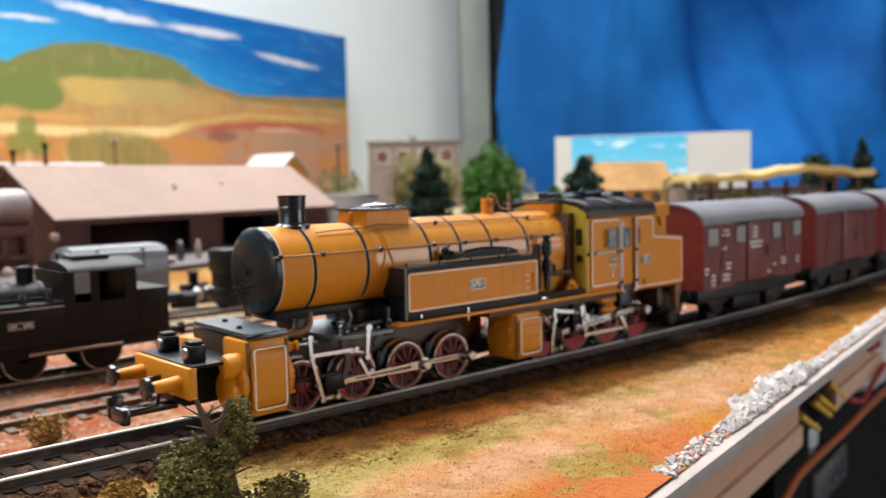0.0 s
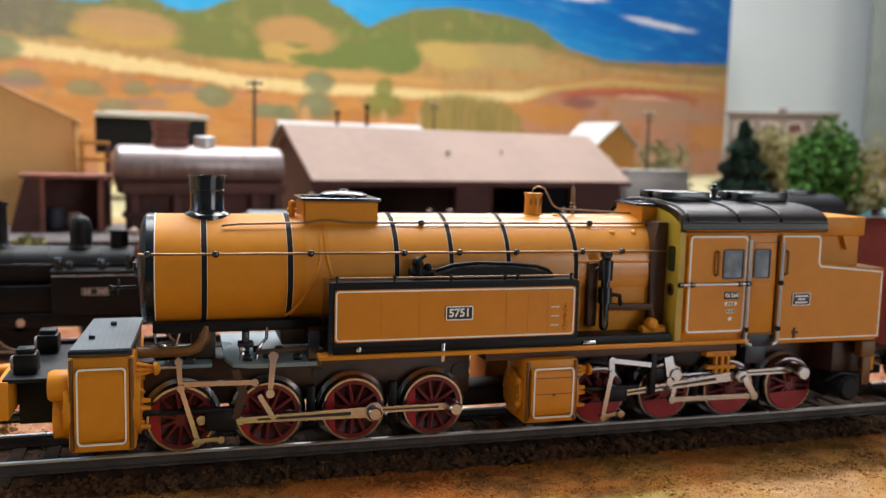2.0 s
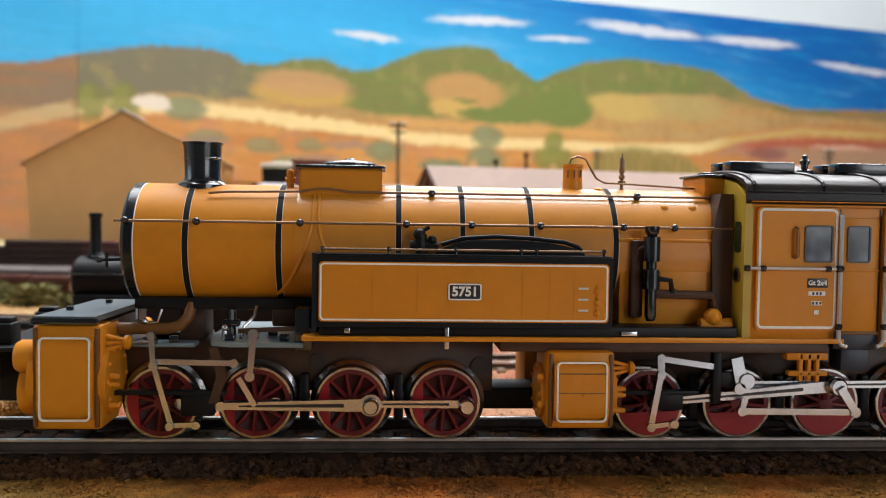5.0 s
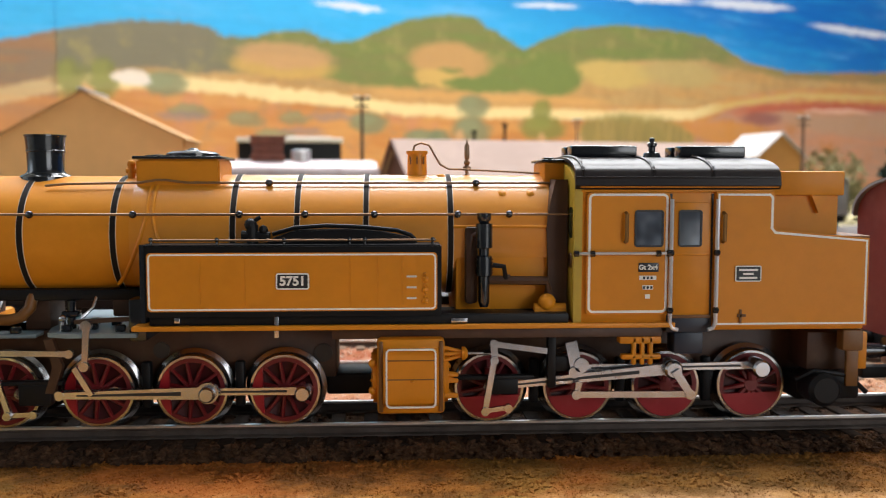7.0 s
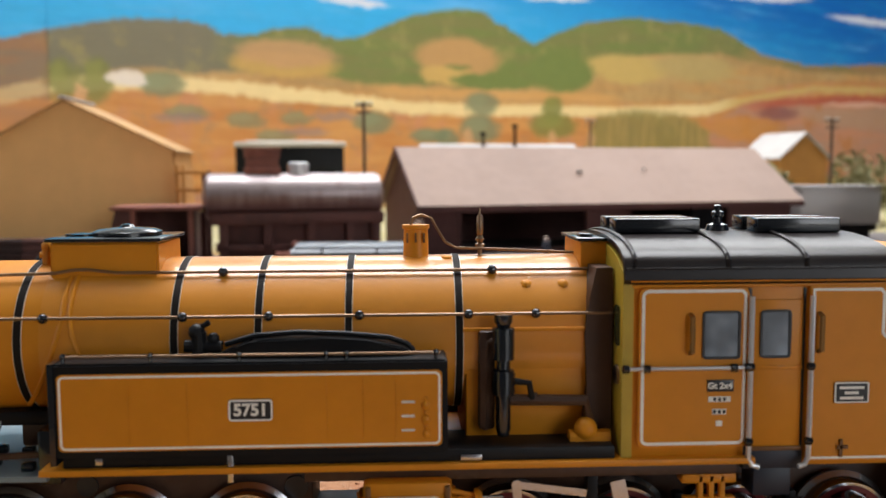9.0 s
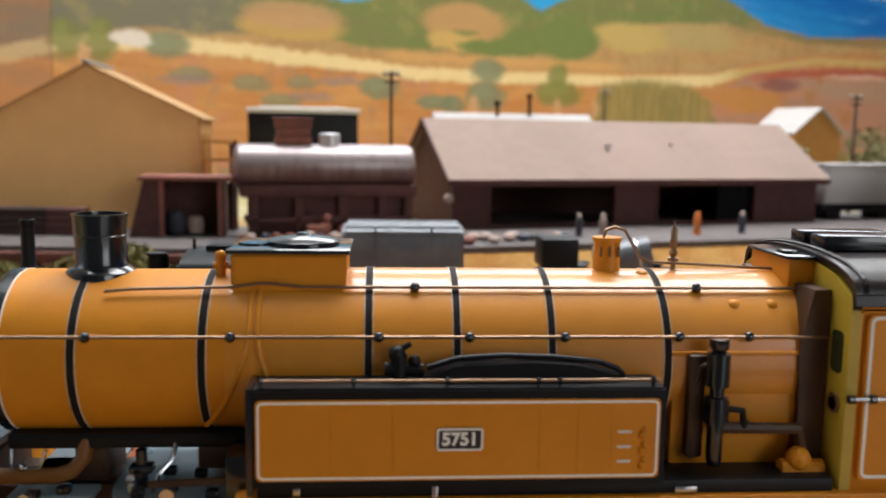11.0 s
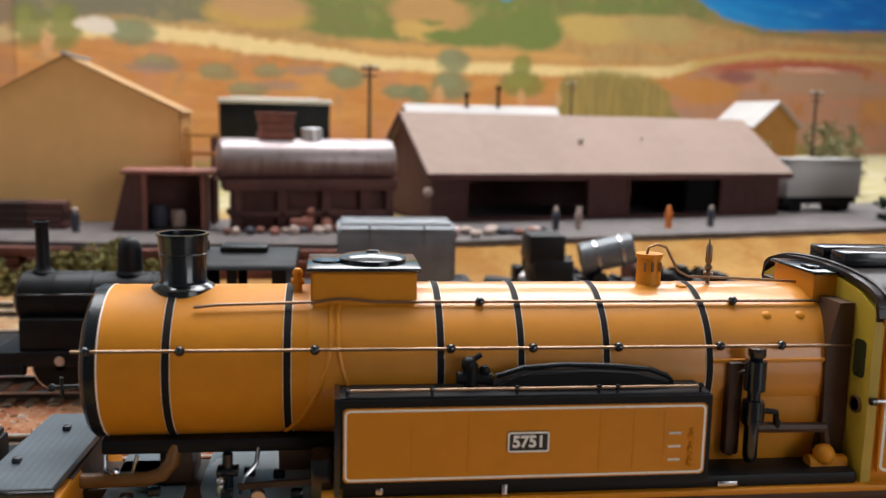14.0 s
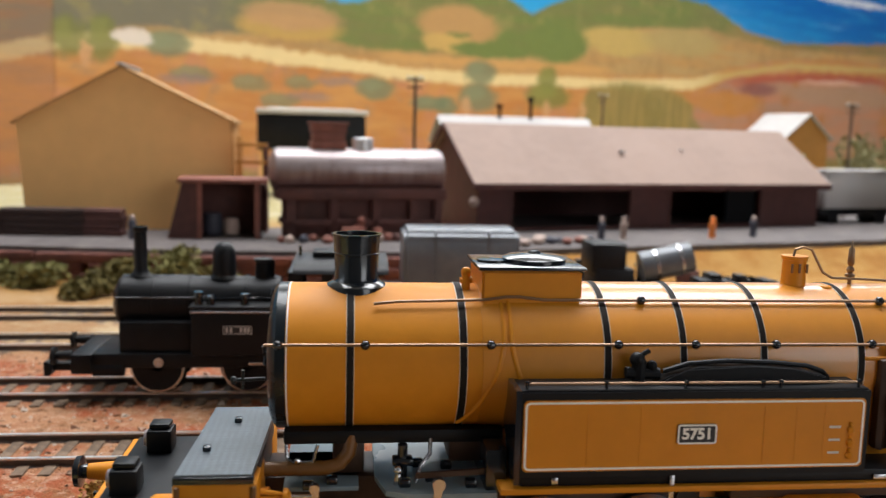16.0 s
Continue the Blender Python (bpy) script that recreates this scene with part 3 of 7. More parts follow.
    ridge = curve(((-1.3, 0.17), (-0.266, 0.194), (-0.209, 0.212), (-0.14, 0.229), (-0.07, 0.236), (-0.045, 0.235), (-0.018, 0.222), (0.018, 0.223), (0.054, 0.235), (0.093, 0.240), (0.125, 0.227), (0.167, 0.232), (0.202, 0.249), (0.247, 0.268), (0.315, 0.283), (0.366, 0.282), (0.411, 0.260), (0.451, 0.241), (0.491, 0.261), (0.552, 0.283), (0.643, 0.298), (0.758, 0.302), (0.853, 0.299), (0.976, 0.261), (1.109, 0.251), (1.323, 0.265), (1.655, 0.291)))
    hill = n.mix(n.step(brush, 0.36, 0.66), olive, green)
    hill = n.mix(n.math("SUBTRACT", 1.0, n.step(u, -0.05, 0.06)), hill, grey)
    hill = n.mix(n.math("MULTIPLY", n.step(n.noise(24, 5, 0.7), 0.5, 0.68), 0.55), hill, (0.36, 0.30, 0.10))
    hill = n.mix(n.step(u, 0.96, 1.10), hill, n.mix(n.step(brush, 0.4, 0.62), (0.36, 0.21, 0.08), (0.26, 0.21, 0.075)))
    hill = n.mix(n.math("MULTIPLY", n.step(n.math("SUBTRACT", u, v), 0.625, 0.72), n.math("SUBTRACT", 1.0, n.step(u, 1.0, 1.1))), hill, n.mix(n.step(brush, 0.35, 0.65), (0.42, 0.27, 0.09), (0.30, 0.22, 0.08)))
    col = n.mix(under(ridge), col, hill)
    # foothills below the green
    low = curve(((-1.3, 0.12), (-0.209, 0.150), (-0.146, 0.172), (-0.091, 0.179), (-0.052, 0.173), (0.0, 0.178), (0.102, 0.182), (0.169, 0.170), (0.278, 0.175), (0.381, 0.176), (0.447, 0.186), (0.566, 0.197), (0.574, 0.229), (0.702, 0.244), (0.855, 0.256), (0.976, 0.245), (1.109, 0.238), (1.323, 0.245), (1.655, 0.262)))
    foot = n.mix(n.step(brush, 0.34, 0.66), tan, (0.56, 0.30, 0.10))
    foot = n.mix(n.math("MULTIPLY", n.step(n.noise(15, 5, 0.7), 0.46, 0.62), 0.7), foot, (0.40, 0.24, 0.09))
    col = n.mix(under(low), col, foot)
    col = ell(col, (0.58, 0.40, 0.13), 0.64, 0.218, 0.085, 0.022, 0.5)
    col = ell(col, (0.48, 0.36, 0.14), 0.80, 0.228, 0.100, 0.022, 0.6, 0.8)
    # orange domes in front of the hills
    col = ell(col, (0.58, 0.35, 0.10), 0.062, 0.190, 0.070, 0.016, 0.45, 0.9)
    col = ell(col, (0.55, 0.31, 0.14), 0.065, 0.204, 0.064, 0.017, 0.5, 0.85)
    col = ell(col, (0.56, 0.31, 0.12), 0.322, 0.216, 0.070, 0.025, 0.4, 0.9)
    col = ell(col, (0.60, 0.38, 0.12), 0.300, 0.190, 0.045, 0.014, 0.4)
    col = ell(col, green, 0.320, 0.203, 0.022, 0.004, 0.6, 0.8)
    col = ell(col, green, 0.385, 0.186, 0.075, 0.011, 0.4)
    col = ell(col, green, 0.505, 0.205, 0.065, 0.030, 0.35)
    # the plain
    plain_top = curve(((-1.3, 0.12), (-0.209, 0.142), (-0.051, 0.168), (0.102, 0.163), (0.241, 0.153), (0.382, 0.156), (0.62, 0.163), (0.83, 0.172), (0.93, 0.194), (1.11, 0.221), (1.33, 0.232), (1.655, 0.236)))
    plain = n.mix(n.step(brush, 0.32, 0.64), orange, (0.55, 0.22, 0.06))
    plain = n.mix(n.math("MULTIPLY", n.step(n.noise(13, 5, 0.7), 0.47, 0.63), 0.75), plain, salmon)
    plain = n.mix(n.math("MULTIPLY", n.step(n.noise(19, 5, 0.75), 0.53, 0.66), 0.6), plain, (0.36, 0.22, 0.12))
    col = n.mix(under(plain_top, 0.006), col, plain)
    track = curve(((-1.3, 0.10), (-0.30, 0.125), (-0.209, 0.152), (-0.10, 0.162), (0.025, 0.156), (0.102, 0.153), (0.169, 0.147), (0.241, 0.142), (0.382, 0.145), (0.496, 0.148), (0.623, 0.150), (0.829, 0.160), (0.928, 0.182), (1.112, 0.208), (1.655, 0.226)))
    rough_track = n.math("ADD", track, centred(brush, 0.004))
    col = n.mix(span(-0.34, 0.90), col, band(col, pale, rough_track, 0.0085, 0.0035))
    col = n.mix(span(0.86, 1.60, 0.06), col, band(col, (0.62, 0.44, 0.15), rough_track, 0.006, 0.004, 0.8))
    col = n.mix(span(0.20, 0.62), col, band(col, (0.68, 0.36, 0.12), n.math("ADD", track, 0.021), 0.006, 0.005, 0.8))
    # bare red slopes towards the right end
    bare = curve(((-1.3, 0.0), (0.80, 0.05), (0.847, 0.140), (0.93, 0.176), (1.02, 0.185), (1.21, 0.200), (1.42, 0.203), (1.655, 0.180)))
    slope = n.mix(n.step(brush, 0.36, 0.62), salmon, (0.46, 0.26, 0.17))
    slope = n.mix(n.math("MULTIPLY", n.step(n.noise(11, 4, 0.7), 0.5, 0.62), 0.8), slope, rust)
    col = n.mix(under(bare, 0.005), col, slope)
    col = n.mix(span(0.95, 1.48, 0.06), col, band(col, red, n.math("SUBTRACT", bare, 0.006), 0.0065, 0.004, 0.9))
    col = ell(col, (0.26, 0.09, 0.085), 1.02, 0.160, 0.055, 0.013, 0.7, 0.8)
    col = ell(col, (0.72, 0.42, 0.30), 1.27, 0.185, 0.110, 0.005, 0.6, 0.85, 0.03)
    col = ell(col, (0.47, 0.28, 0.17), 1.33, 0.158, 0.24, 0.020, 0.5, 0.8)
    col = ell(col, (0.60, 0.25, 0.05), 0.93, 0.130, 0.10, 0.022, 0.5, 0.8)
    col = ell(col, (0.62, 0.26, 0.06), 1.60, 0.110, 0.12, 0.030, 0.5, 0.8)
    # scrub with upright strokes, trees and bushes
    scrub = n.mix(n.step(upright, 0.38, 0.60), (0.38, 0.27, 0.085), (0.24, 0.20, 0.06))
    scrub = n.mix(n.math("MULTIPLY", n.step(upright, 0.60, 0.72), 0.7), scrub, (0.62, 0.40, 0.17))
    edge = n.math("SUBTRACT", curve(((-1.3, 0.0), (0.52, 0.02), (0.575, 0.140), (0.66, 0.156), (0.76, 0.152), (0.81, 0.140), (0.87, 0.07), (1.655, 0.0))), n.math("MULTIPLY", upright, 0.03))
    col = n.mix(n.math("MULTIPLY", under(n.math("ADD", edge, 0.015), 0.008), 0.9), col, scrub)
    bush, sage, leafy = (0.27, 0.23, 0.115), (0.20, 0.22, 0.12), (0.215, 0.215, 0.055)
    for tint, bu, bv, ba, bb in ((sage, 0.360, 0.153, 0.030, 0.017), (sage, 0.358, 0.118, 0.036, 0.020), (sage, 0.300, 0.103, 0.022, 0.012), (leafy, 0.492, 0.150, 0.020, 0.020), (leafy, 0.493, 0.126, 0.047, 0.019), (sage, 0.185, 0.122, 0.031, 0.014), (sage, 0.272, 0.106, 0.030, 0.010), (bush, 0.012, 0.121, 0.026, 0.010), (bush, 0.048, 0.102, 0.026, 0.009), (bush, 0.078, 0.125, 0.022, 0.008), (sage, -0.088, 0.160, 0.026, 0.015), (leafy, -0.196, 0.160, 0.019, 0.022), (leafy, -0.160, 0.160, 0.017, 0.024), (bush, -0.060, 0.128, 0.026, 0.008)):
        col = ell(col, tint, bu, bv, ba, bb, 0.55, 0.85)
        col = ell(col, tuple(1.35 * k for k in tint), bu - 0.2 * ba, bv + 0.3 * bb, 0.55 * ba, 0.5 * bb, 0.7, 0.5)
    for bu, bv in ((0.492, 0.105), (0.566, 0.105), (0.336, 0.105), (-0.178, 0.142)):
        col = ell(col, (0.66, 0.36, 0.17), bu, bv, 0.007, 0.014, 0.6, 0.8)
    col = ell(col, (0.80, 0.70, 0.60), -0.125, 0.164, 0.024, 0.009, 0.5, 0.95)
    for bu, bv in ((-0.07, 0.121), (0.13, 0.128), (0.09, 0.108)):
        col = ell(col, (0.30, 0.22, 0.20), bu, bv, 0.032, 0.006, 0.7, 0.6)
    # the second board, left of the joint, is browner
    left = n.math("SUBTRACT", 1.0, n.step(x, -0.2100, -0.2085))
    col = n.mix(n.math("MULTIPLY", n.math("MULTIPLY", left, under(ridge)), 0.55), col, n.mix(n.step(brush, 0.4, 0.6), (0.42, 0.16, 0.06), (0.30, 0.17, 0.10)))
    # brush marks over everything
    tone = n.math("ADD", n.math("MULTIPLY_ADD", bristle, 0.20, 0.80), n.math("MULTIPLY_ADD", fine, 0.22, -0.02))
    hsv = n.tree.nodes.new("ShaderNodeHueSaturation")
    n.put(hsv.inputs["Value"], tone)
    n.put(hsv.inputs["Color"], col)
    n.bump(n.math("ADD", brush, bristle), 0.15, 0.0008)
    return n.done(hsv.outputs[0], 0.5, 0, 0.35)


def build_backdrop():
    b = thing("backdrop", "painted desert hills and blue sky scenery board", "backdrop", pose(BX, BY, 0, 0, 0, math.degrees(BANG)), kind="structure")
    u1 = UMAX * 1000
    part("painted_board", prism(B(), [(-209, -40), (u1, -40), (u1, 453), (-209, 326)], "y", 0, 8), PAINTING, b, smooth=False)
    part("painted_board", prism(B(), [(-1300, -40), (-209, -40), (-209, 326), (-1300, 320)], "y", 1, 9), PAINTING, b, smooth=False)
    return b


PAINTING = painting_material()
build_backdrop()


def curtain_material():
    n = Nodes("blue_cloth")
    c = n.mix(n.step(n.noise(3, 4), 0.35, 0.7), (0.007, 0.13, 0.47), (0.013, 0.22, 0.70))
    n.bump(n.noise(90, 4), 0.2, 0.002)
    return n.done(c, 0.75, 0, 0.3)


CURTAIN = curtain_material()


def build_curtain():
    verts, faces = [], []
    nu, nv = 220, 60
    for i in range(nu + 1):
        s = i / nu
        for j in range(nv + 1):
            v = j / nv
            fold = 0.006 * math.sin(s * 23 + 2.3 * math.sin(v * 3.1 + s * 6) + 5 * v) + 0.012 * noise.noise((s * 14 + v * 6, v * 5 - s * 3, 2))
            diag = 0.07 * noise.noise((s * 7 + v * 3.4, v * 1.4 - s * 2.4, 7)) + 0.05 * abs(noise.noise((s * 9 + v * 5, v * 2.0 - s * 4, 3)))
            lean = (-0.45 + 0.95 * smooth(0.25, 0.45, s) - 0.75 * smooth(0.58, 0.72, s)) * (2.35 * v - 1.1)
            verts.append((1.94 + 1.32 * s + 0.3 * fold + 0.6 * lean, 1.90 - 1.0 * s + fold + diag + 0.8 * lean, -0.9 + 2.35 * v))
    for i in range(nu):
        for j in range(nv):
            a = i * (nv + 1) + j
            faces.append((a, a + nv + 1, a + nv + 2, a + 1))
    me = bpy.data.meshes.new("curtain")
    me.from_pydata(verts, [], faces)
    me.polygons.foreach_set("use_smooth", [True] * len(faces))
    me.materials.append(CURTAIN)
    ob = tagged(new("curtain", me), "hanging royal blue cloth with loose folds", "curtain", kind="structure")
    mod = ob.modifiers.new("thickness", "SOLIDIFY")
    mod.thickness = 0.003
    return ob


build_curtain()


def build_post():
    t = thing("door_post", "grey painted upright post beside the curtain", "post", pose(1.86, 1.92, 0, 0, 0, -37), kind="structure")
    part("post", box(B(), -42, 42, 0, 60, -950, 1500, 2), POST_GREY, t)
    part("dark_gap", box(B(), 42.5, 66, 20, 60, -950, 1500), DARK_GAP, t)
    return t


build_post()


def wall_panel():
    """White wall close behind the scenery board, with a row of high windows above it."""
    bm = B()
    box(bm, -1600, 1950, 2080, 2120, -950, 930)
    box(bm, -1600, 1950, 2080, 2120, 1420, 1500)
    box(bm, -1600, -220, 2080, 2120, 930, 1420)
    box(bm, 1720, 1950, 2080, 2120, 930, 1420)
    return tagged(part("wall_panel", bm, WHITE_WALL, smooth=False), "white painted wall panel behind the scenery board", "wall", kind="structure")


wall_panel()

# ---- tracks ----


def build_track(label, yfun, x0, x1, z, pieces, wood=SLEEPER, sunk=0.0024):
    """Rails and sleepers along y = yfun(x); z is the rail head."""
    t = thing("track", label, "track", group="tracks of the layout")
    n = max(2, int((x1 - x0) / 0.02))
    xs = [x0 + (x1 - x0) * i / n for i in range(n + 1)]

    def normal(x):
        d = (yfun(x + 0.001) - yfun(x - 0.001)) / 0.002
        return Vector((-d, 1)).normalized()
    for side in (-1, 1):
        bm = B()
        prof = [(-0.45, 0), (0.45, 0), (0.45, -0.7), (0.16, -0.95), (0.16, -1.9), (1.0, -2.2), (1.0, -2.5), (-1.0, -2.5), (-1.0, -2.2), (-0.16, -1.9), (-0.16, -0.95), (-0.45, -0.7)]
        rings = []
        for x in xs:
            nn = normal(x)
            c = Vector((x, yfun(x))) + nn * (0.00871 * side)
            rings.append([bm.verts.new(((c.x + nn.x * a * MM) * 1000, (c.y + nn.y * a * MM) * 1000, z * 1000 + b)) for a, b in prof])
        for r0, r1 in zip(rings, rings[1:]):
            for i in range(len(prof)):
                j = (i + 1) % len(prof)
                bm.faces.new((r0[i], r0[j], r1[j], r1[i]))
        bm.faces.new(rings[0])
        bm.faces.new(rings[-1][::-1])
        rail = part("rail", bm, RAIL_RUST, t)
        bm, rings = B(), []
        for x in xs:
            nn = normal(x)
            c = Vector((x, yfun(x))) + nn * (0.00871 * side)
            rings.append([bm.verts.new(((c.x + nn.x * a * MM) * 1000, (c.y + nn.y * a * MM) * 1000, z * 1000 + b)) for a, b in ((-0.47, 0.04), (0.47, 0.04), (0.47, -0.4), (-0.47, -0.4))])
        for r0, r1 in zip(rings, rings[1:]):
            for i in range(4):
                j = (i + 1) % 4
                bm.faces.new((r0[i], r0[j], r1[j], r1[i]))
        part("rail_head", bm, RAIL_STEEL, rail, "bright worn rail head")
    count = int((x1 - x0) / 0.0068)
    if pieces:
        bm = box(B(), -1.45, 1.45, -15, 15, -2.2, 0, 0.25)
        first = part("sleeper", bm, wood, t)
        for i in range(count):
            x = x0 + 0.0068 * (i + 0.5)
            nn = normal(x)
            ob = first if i == 0 else new("sleeper", first.data)
            ob.parent = t
            ob.matrix_basis = pose(x, yfun(x), z - sunk, 0, 0, math.degrees(math.atan2(-nn.x, nn.y)) + random.uniform(-1.5, 1.5))
    else:
        bm = B()
        for i in range(count):
            x = x0 + 0.0068 * (i + 0.5)
            box(bm, x * 1000 - 1.45, x * 1000 + 1.45, yfun(x) * 1000 - 15, yfun(x) * 1000 + 15, z * 1000 - 4.6, z * 1000 - 2.4)
        tagged(part("sleepers", bm, wood, t, smooth=False), kind="stuff")
    return t


RAIL = -0.003
YARD = -0.012


def track_bed():
    """Low dark ballast shoulder under the main line."""
    prof = [(-18.5, -8.4), (-15.8, -5.9), (15.8, -5.9), (18.5, -8.4), (18.5, -10), (-18.5, -10)]
    bm, rows = B(), []
    for i in range(260):
        x = -0.35 + 1.45 * i / 259
        rows.append([bm.verts.new((x * 1000, track_y(x) * 1000 + a + 0.8 * noise.noise((x * 90, a, 0)), b + 0.5 * noise.noise((x * 160, a, 2)))) for a, b in prof])
    for r0, r1 in zip(rows, rows[1:]):
        for i in range(len(prof)):
            j = (i + 1) % len(prof)
            bm.faces.new((r0[i], r0[j], r1[j], r1[i]))
    bm.faces.new(rows[0])
    bm.faces.new(rows[-1][::-1])
    return tagged(part("track_bed", bm, BALLAST), "dark brown gritty ballast bed under the main line", "ballast", kind="structure")


track_bed()
build_track("nickel silver main line on dark brown sleepers", track_y, -0.35, 1.1, RAIL, True)
build_track("yard track on brown sleepers behind the main line", lambda x: 0.3035, -0.5, 0.62, YARD, True, YARD_SLEEPER, 0.0018)
build_track("yard track on brown sleepers under the black engine", lambda x: 0.357, -0.5, 0.62, YARD, True, YARD_SLEEPER, 0.0018)
build_track("weathered siding on brown sleepers below the dock", lambda x: 0.4185 + 0.02 * x, -0.6, 0.7, YARD, False, YARD_SLEEPER)
build_track("weathered siding on brown sleepers along the dock", lambda x: 0.470, -0.6, 0.7, YARD, False, YARD_SLEEPER)

# ---- the articulated tank engine ----
L = thing("steam_locomotive", "ochre yellow articulated tank engine model with black and white lining", "locomotive", pose(0, 0.2185, RAIL))
BZ, BR = 36.6, 11.55


def wheel(x, z, crank, parent, half, r=7.05):
    """Near and far wheel of an axle; crank: direction of the crank pin, half: half angle of the counterweight, in degrees."""
    for side in (-1, 1):
        w = part("wheel", lathe(B(), [(-0.5, 0.1), (-0.5, r - 1.6), (-0.9, r - 1.0), (1.2, r - 1.0), (1.2, 0.1)], (0, 0, 0), "y", 36), RED_SHADE, parent)
        w.matrix_basis = Matrix.Translation(Vector((x, 8.2 * side, z)) * MM) @ (pose(0, 0, 0) if side < 0 else pose(0, 0, 0, 0, 0, 180))
        part("tyre", lathe(B(), [(1.5, r + 0.75), (0.9, r + 0.8), (0.4, r), (-1.5, r - 0.15), (-1.7, r - 0.3), (-1.7, r - 0.75), (-1.2, r - 0.85), (1.5, r - 0.85)], (0, 0, 0), "y", 40, caps=False), TYRE, w, "polished steel tyre")
        bm = B()
        lathe(bm, [(-1.3, r - 1.6), (-1.65, r - 1.6), (-1.65, r - 0.78), (-1.3, r - 0.78)], (0, 0, 0), "y", 36, caps=False)
        for i in range(11):
            a = radians(crank + 180 + 360 / 11 * (i + 0.5))
            c, s = math.cos(a), math.sin(a)
            rod(bm, (1.2 * c, -1.55, 1.2 * s), ((r - 1.5) * c, -1.55, (r - 1.5) * s), 0.5, 0.36, 6)
        lathe(bm, [(-2.1, 0.1), (-2.1, 1.3), (-1.7, 1.6), (-1.3, 1.6)], (0, 0, 0), "y", 20)
        c, s = math.cos(radians(crank)), math.sin(radians(crank))
        rod(bm, (0.8 * c, -1.8, 0.8 * s), (3.9 * c, -1.8, 3.9 * s), 0.85, 0.8, 8)
        part("spokes", bm, RED_SPOKE, w, "red spoked wheel centre in a shaded tone")
        a0 = crank + 180 - half
        pts = [((r - 0.9) * math.cos(radians(a0 + half * i / 7)), (r - 0.9) * math.sin(radians(a0 + half * i / 7))) for i in range(15)]
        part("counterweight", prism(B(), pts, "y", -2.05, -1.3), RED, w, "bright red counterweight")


front = part("front_frame", box(B(), 113, 184, -5.5, 5.5, 8.5, 18.2, 0.3), FRAME_BROWN, L)
part("cylinder_saddle", box(B(), 103, 113, -12, 12, 6, 22.6, 0.3), FRAME_BROWN, L)
part("front_bogie_box", box(B(), 91, 103, -7, 7, 7, 16.8, 0.3), BLACK_MATT, L)
rear = part("rear_frame", box(box(B(), 205, 284, -5.5, 5.5, 8.5, 18.2, 0.3), 276, 286, -13, 13, 10.5, 18, 0.3), FRAME_BROWN, L)
for x in (121.5, 139, 156.7, 174.4):
    wheel(x, 7.1, 2, L, 48)
for x in (214, 231.4, 249, 266.2):
    wheel(x, 7.1, 92, L, 74)

# boiler: smokebox, barrel, belly, firebox
bm = lathe(B(), [(113.0, 0.1), (113.0, 3), (113.7, BR - 2.0), (114.3, BR - 0.5), (114.9, BR + 0.05), (116.4, BR + 0.05)], (0, 0, BZ), "x", 56)
sbd = part("smokebox_door", bm, SMOKEBOX, L, "black domed smokebox door")
bm = B()
for i in range(16):
    a = radians(360 / 16 * i)
    ball(bm, (114.9, (BR - 1.1) * math.cos(a), BZ + (BR - 1.1) * math.sin(a)), 0.35, 6)
rod(bm, (112.2, 0, BZ), (114, 0, BZ), 0.5)
rod(bm, (112.6, 0, BZ), (112.6, -1.6, BZ - 1.4), 0.25)
rod(bm, (112.4, 0, BZ), (112.4, -1.2, BZ + 1.6), 0.25)
rod(bm, (112.8, -3, 33.4), (107.9, -3, 33.2), 0.32)
ball(bm, (108.0, -3, 33.2), 0.62, 8)
rod(bm, (109.4, -3, 31.8), (109.4, -3, 34.8), 0.28)
part("door_clamps", bm, SMOKEBOX, sbd)
part("smokebox", lathe(B(), [(116.4, BR), (143.2, BR), (146.0, BR)], (0, 0, BZ), "x", 64), OCHRE_MATT, L, "matt ochre smokebox shell")
part("boiler_barrel", lathe(B(), [(146.0, BR + 0.1), (151, BR + 0.35), (206, BR + 0.35), (228.5, BR + 0.35)], (0, 0, BZ), "x", 64), BARREL, L)
# dark boiler bands with white edges
for x, w in ((126.0, 1.05), (143.0, 1.05), (165.2, 1.0), (177.2, 0.95), (190.2, 0.95), (206.3, 1.0)):
    r = BR + (0.35 if x > 150 else 0.02)
    bnd = part("boiler_band", lathe(B(), [(x - w / 2, r - 0.2), (x - w / 2, r + 0.14), (x + w / 2, r + 0.14), (x + w / 2, r - 0.2)], (0, 0, BZ), "x", 64), STRIPE_DARK, L)
    bm = B()
    for xx in (x - w / 2 - 0.05, x + w / 2 + 0.05):
        lathe(bm, [(xx - 0.05, r - 0.2), (xx - 0.05, r + 0.1), (xx + 0.05, r + 0.1), (xx + 0.05, r - 0.2)], (0, 0, BZ), "x", 64)
    part("pale_edges", bm, PALE_LINE, bnd)
bm = lathe(B(), [(116.5, BR - 0.1), (116.5, BR + 0.08), (116.68, BR + 0.08), (116.68, BR - 0.1)], (0, 0, BZ), "x", 64)
part("smokebox_line", bm, WHITE_LINE, L)
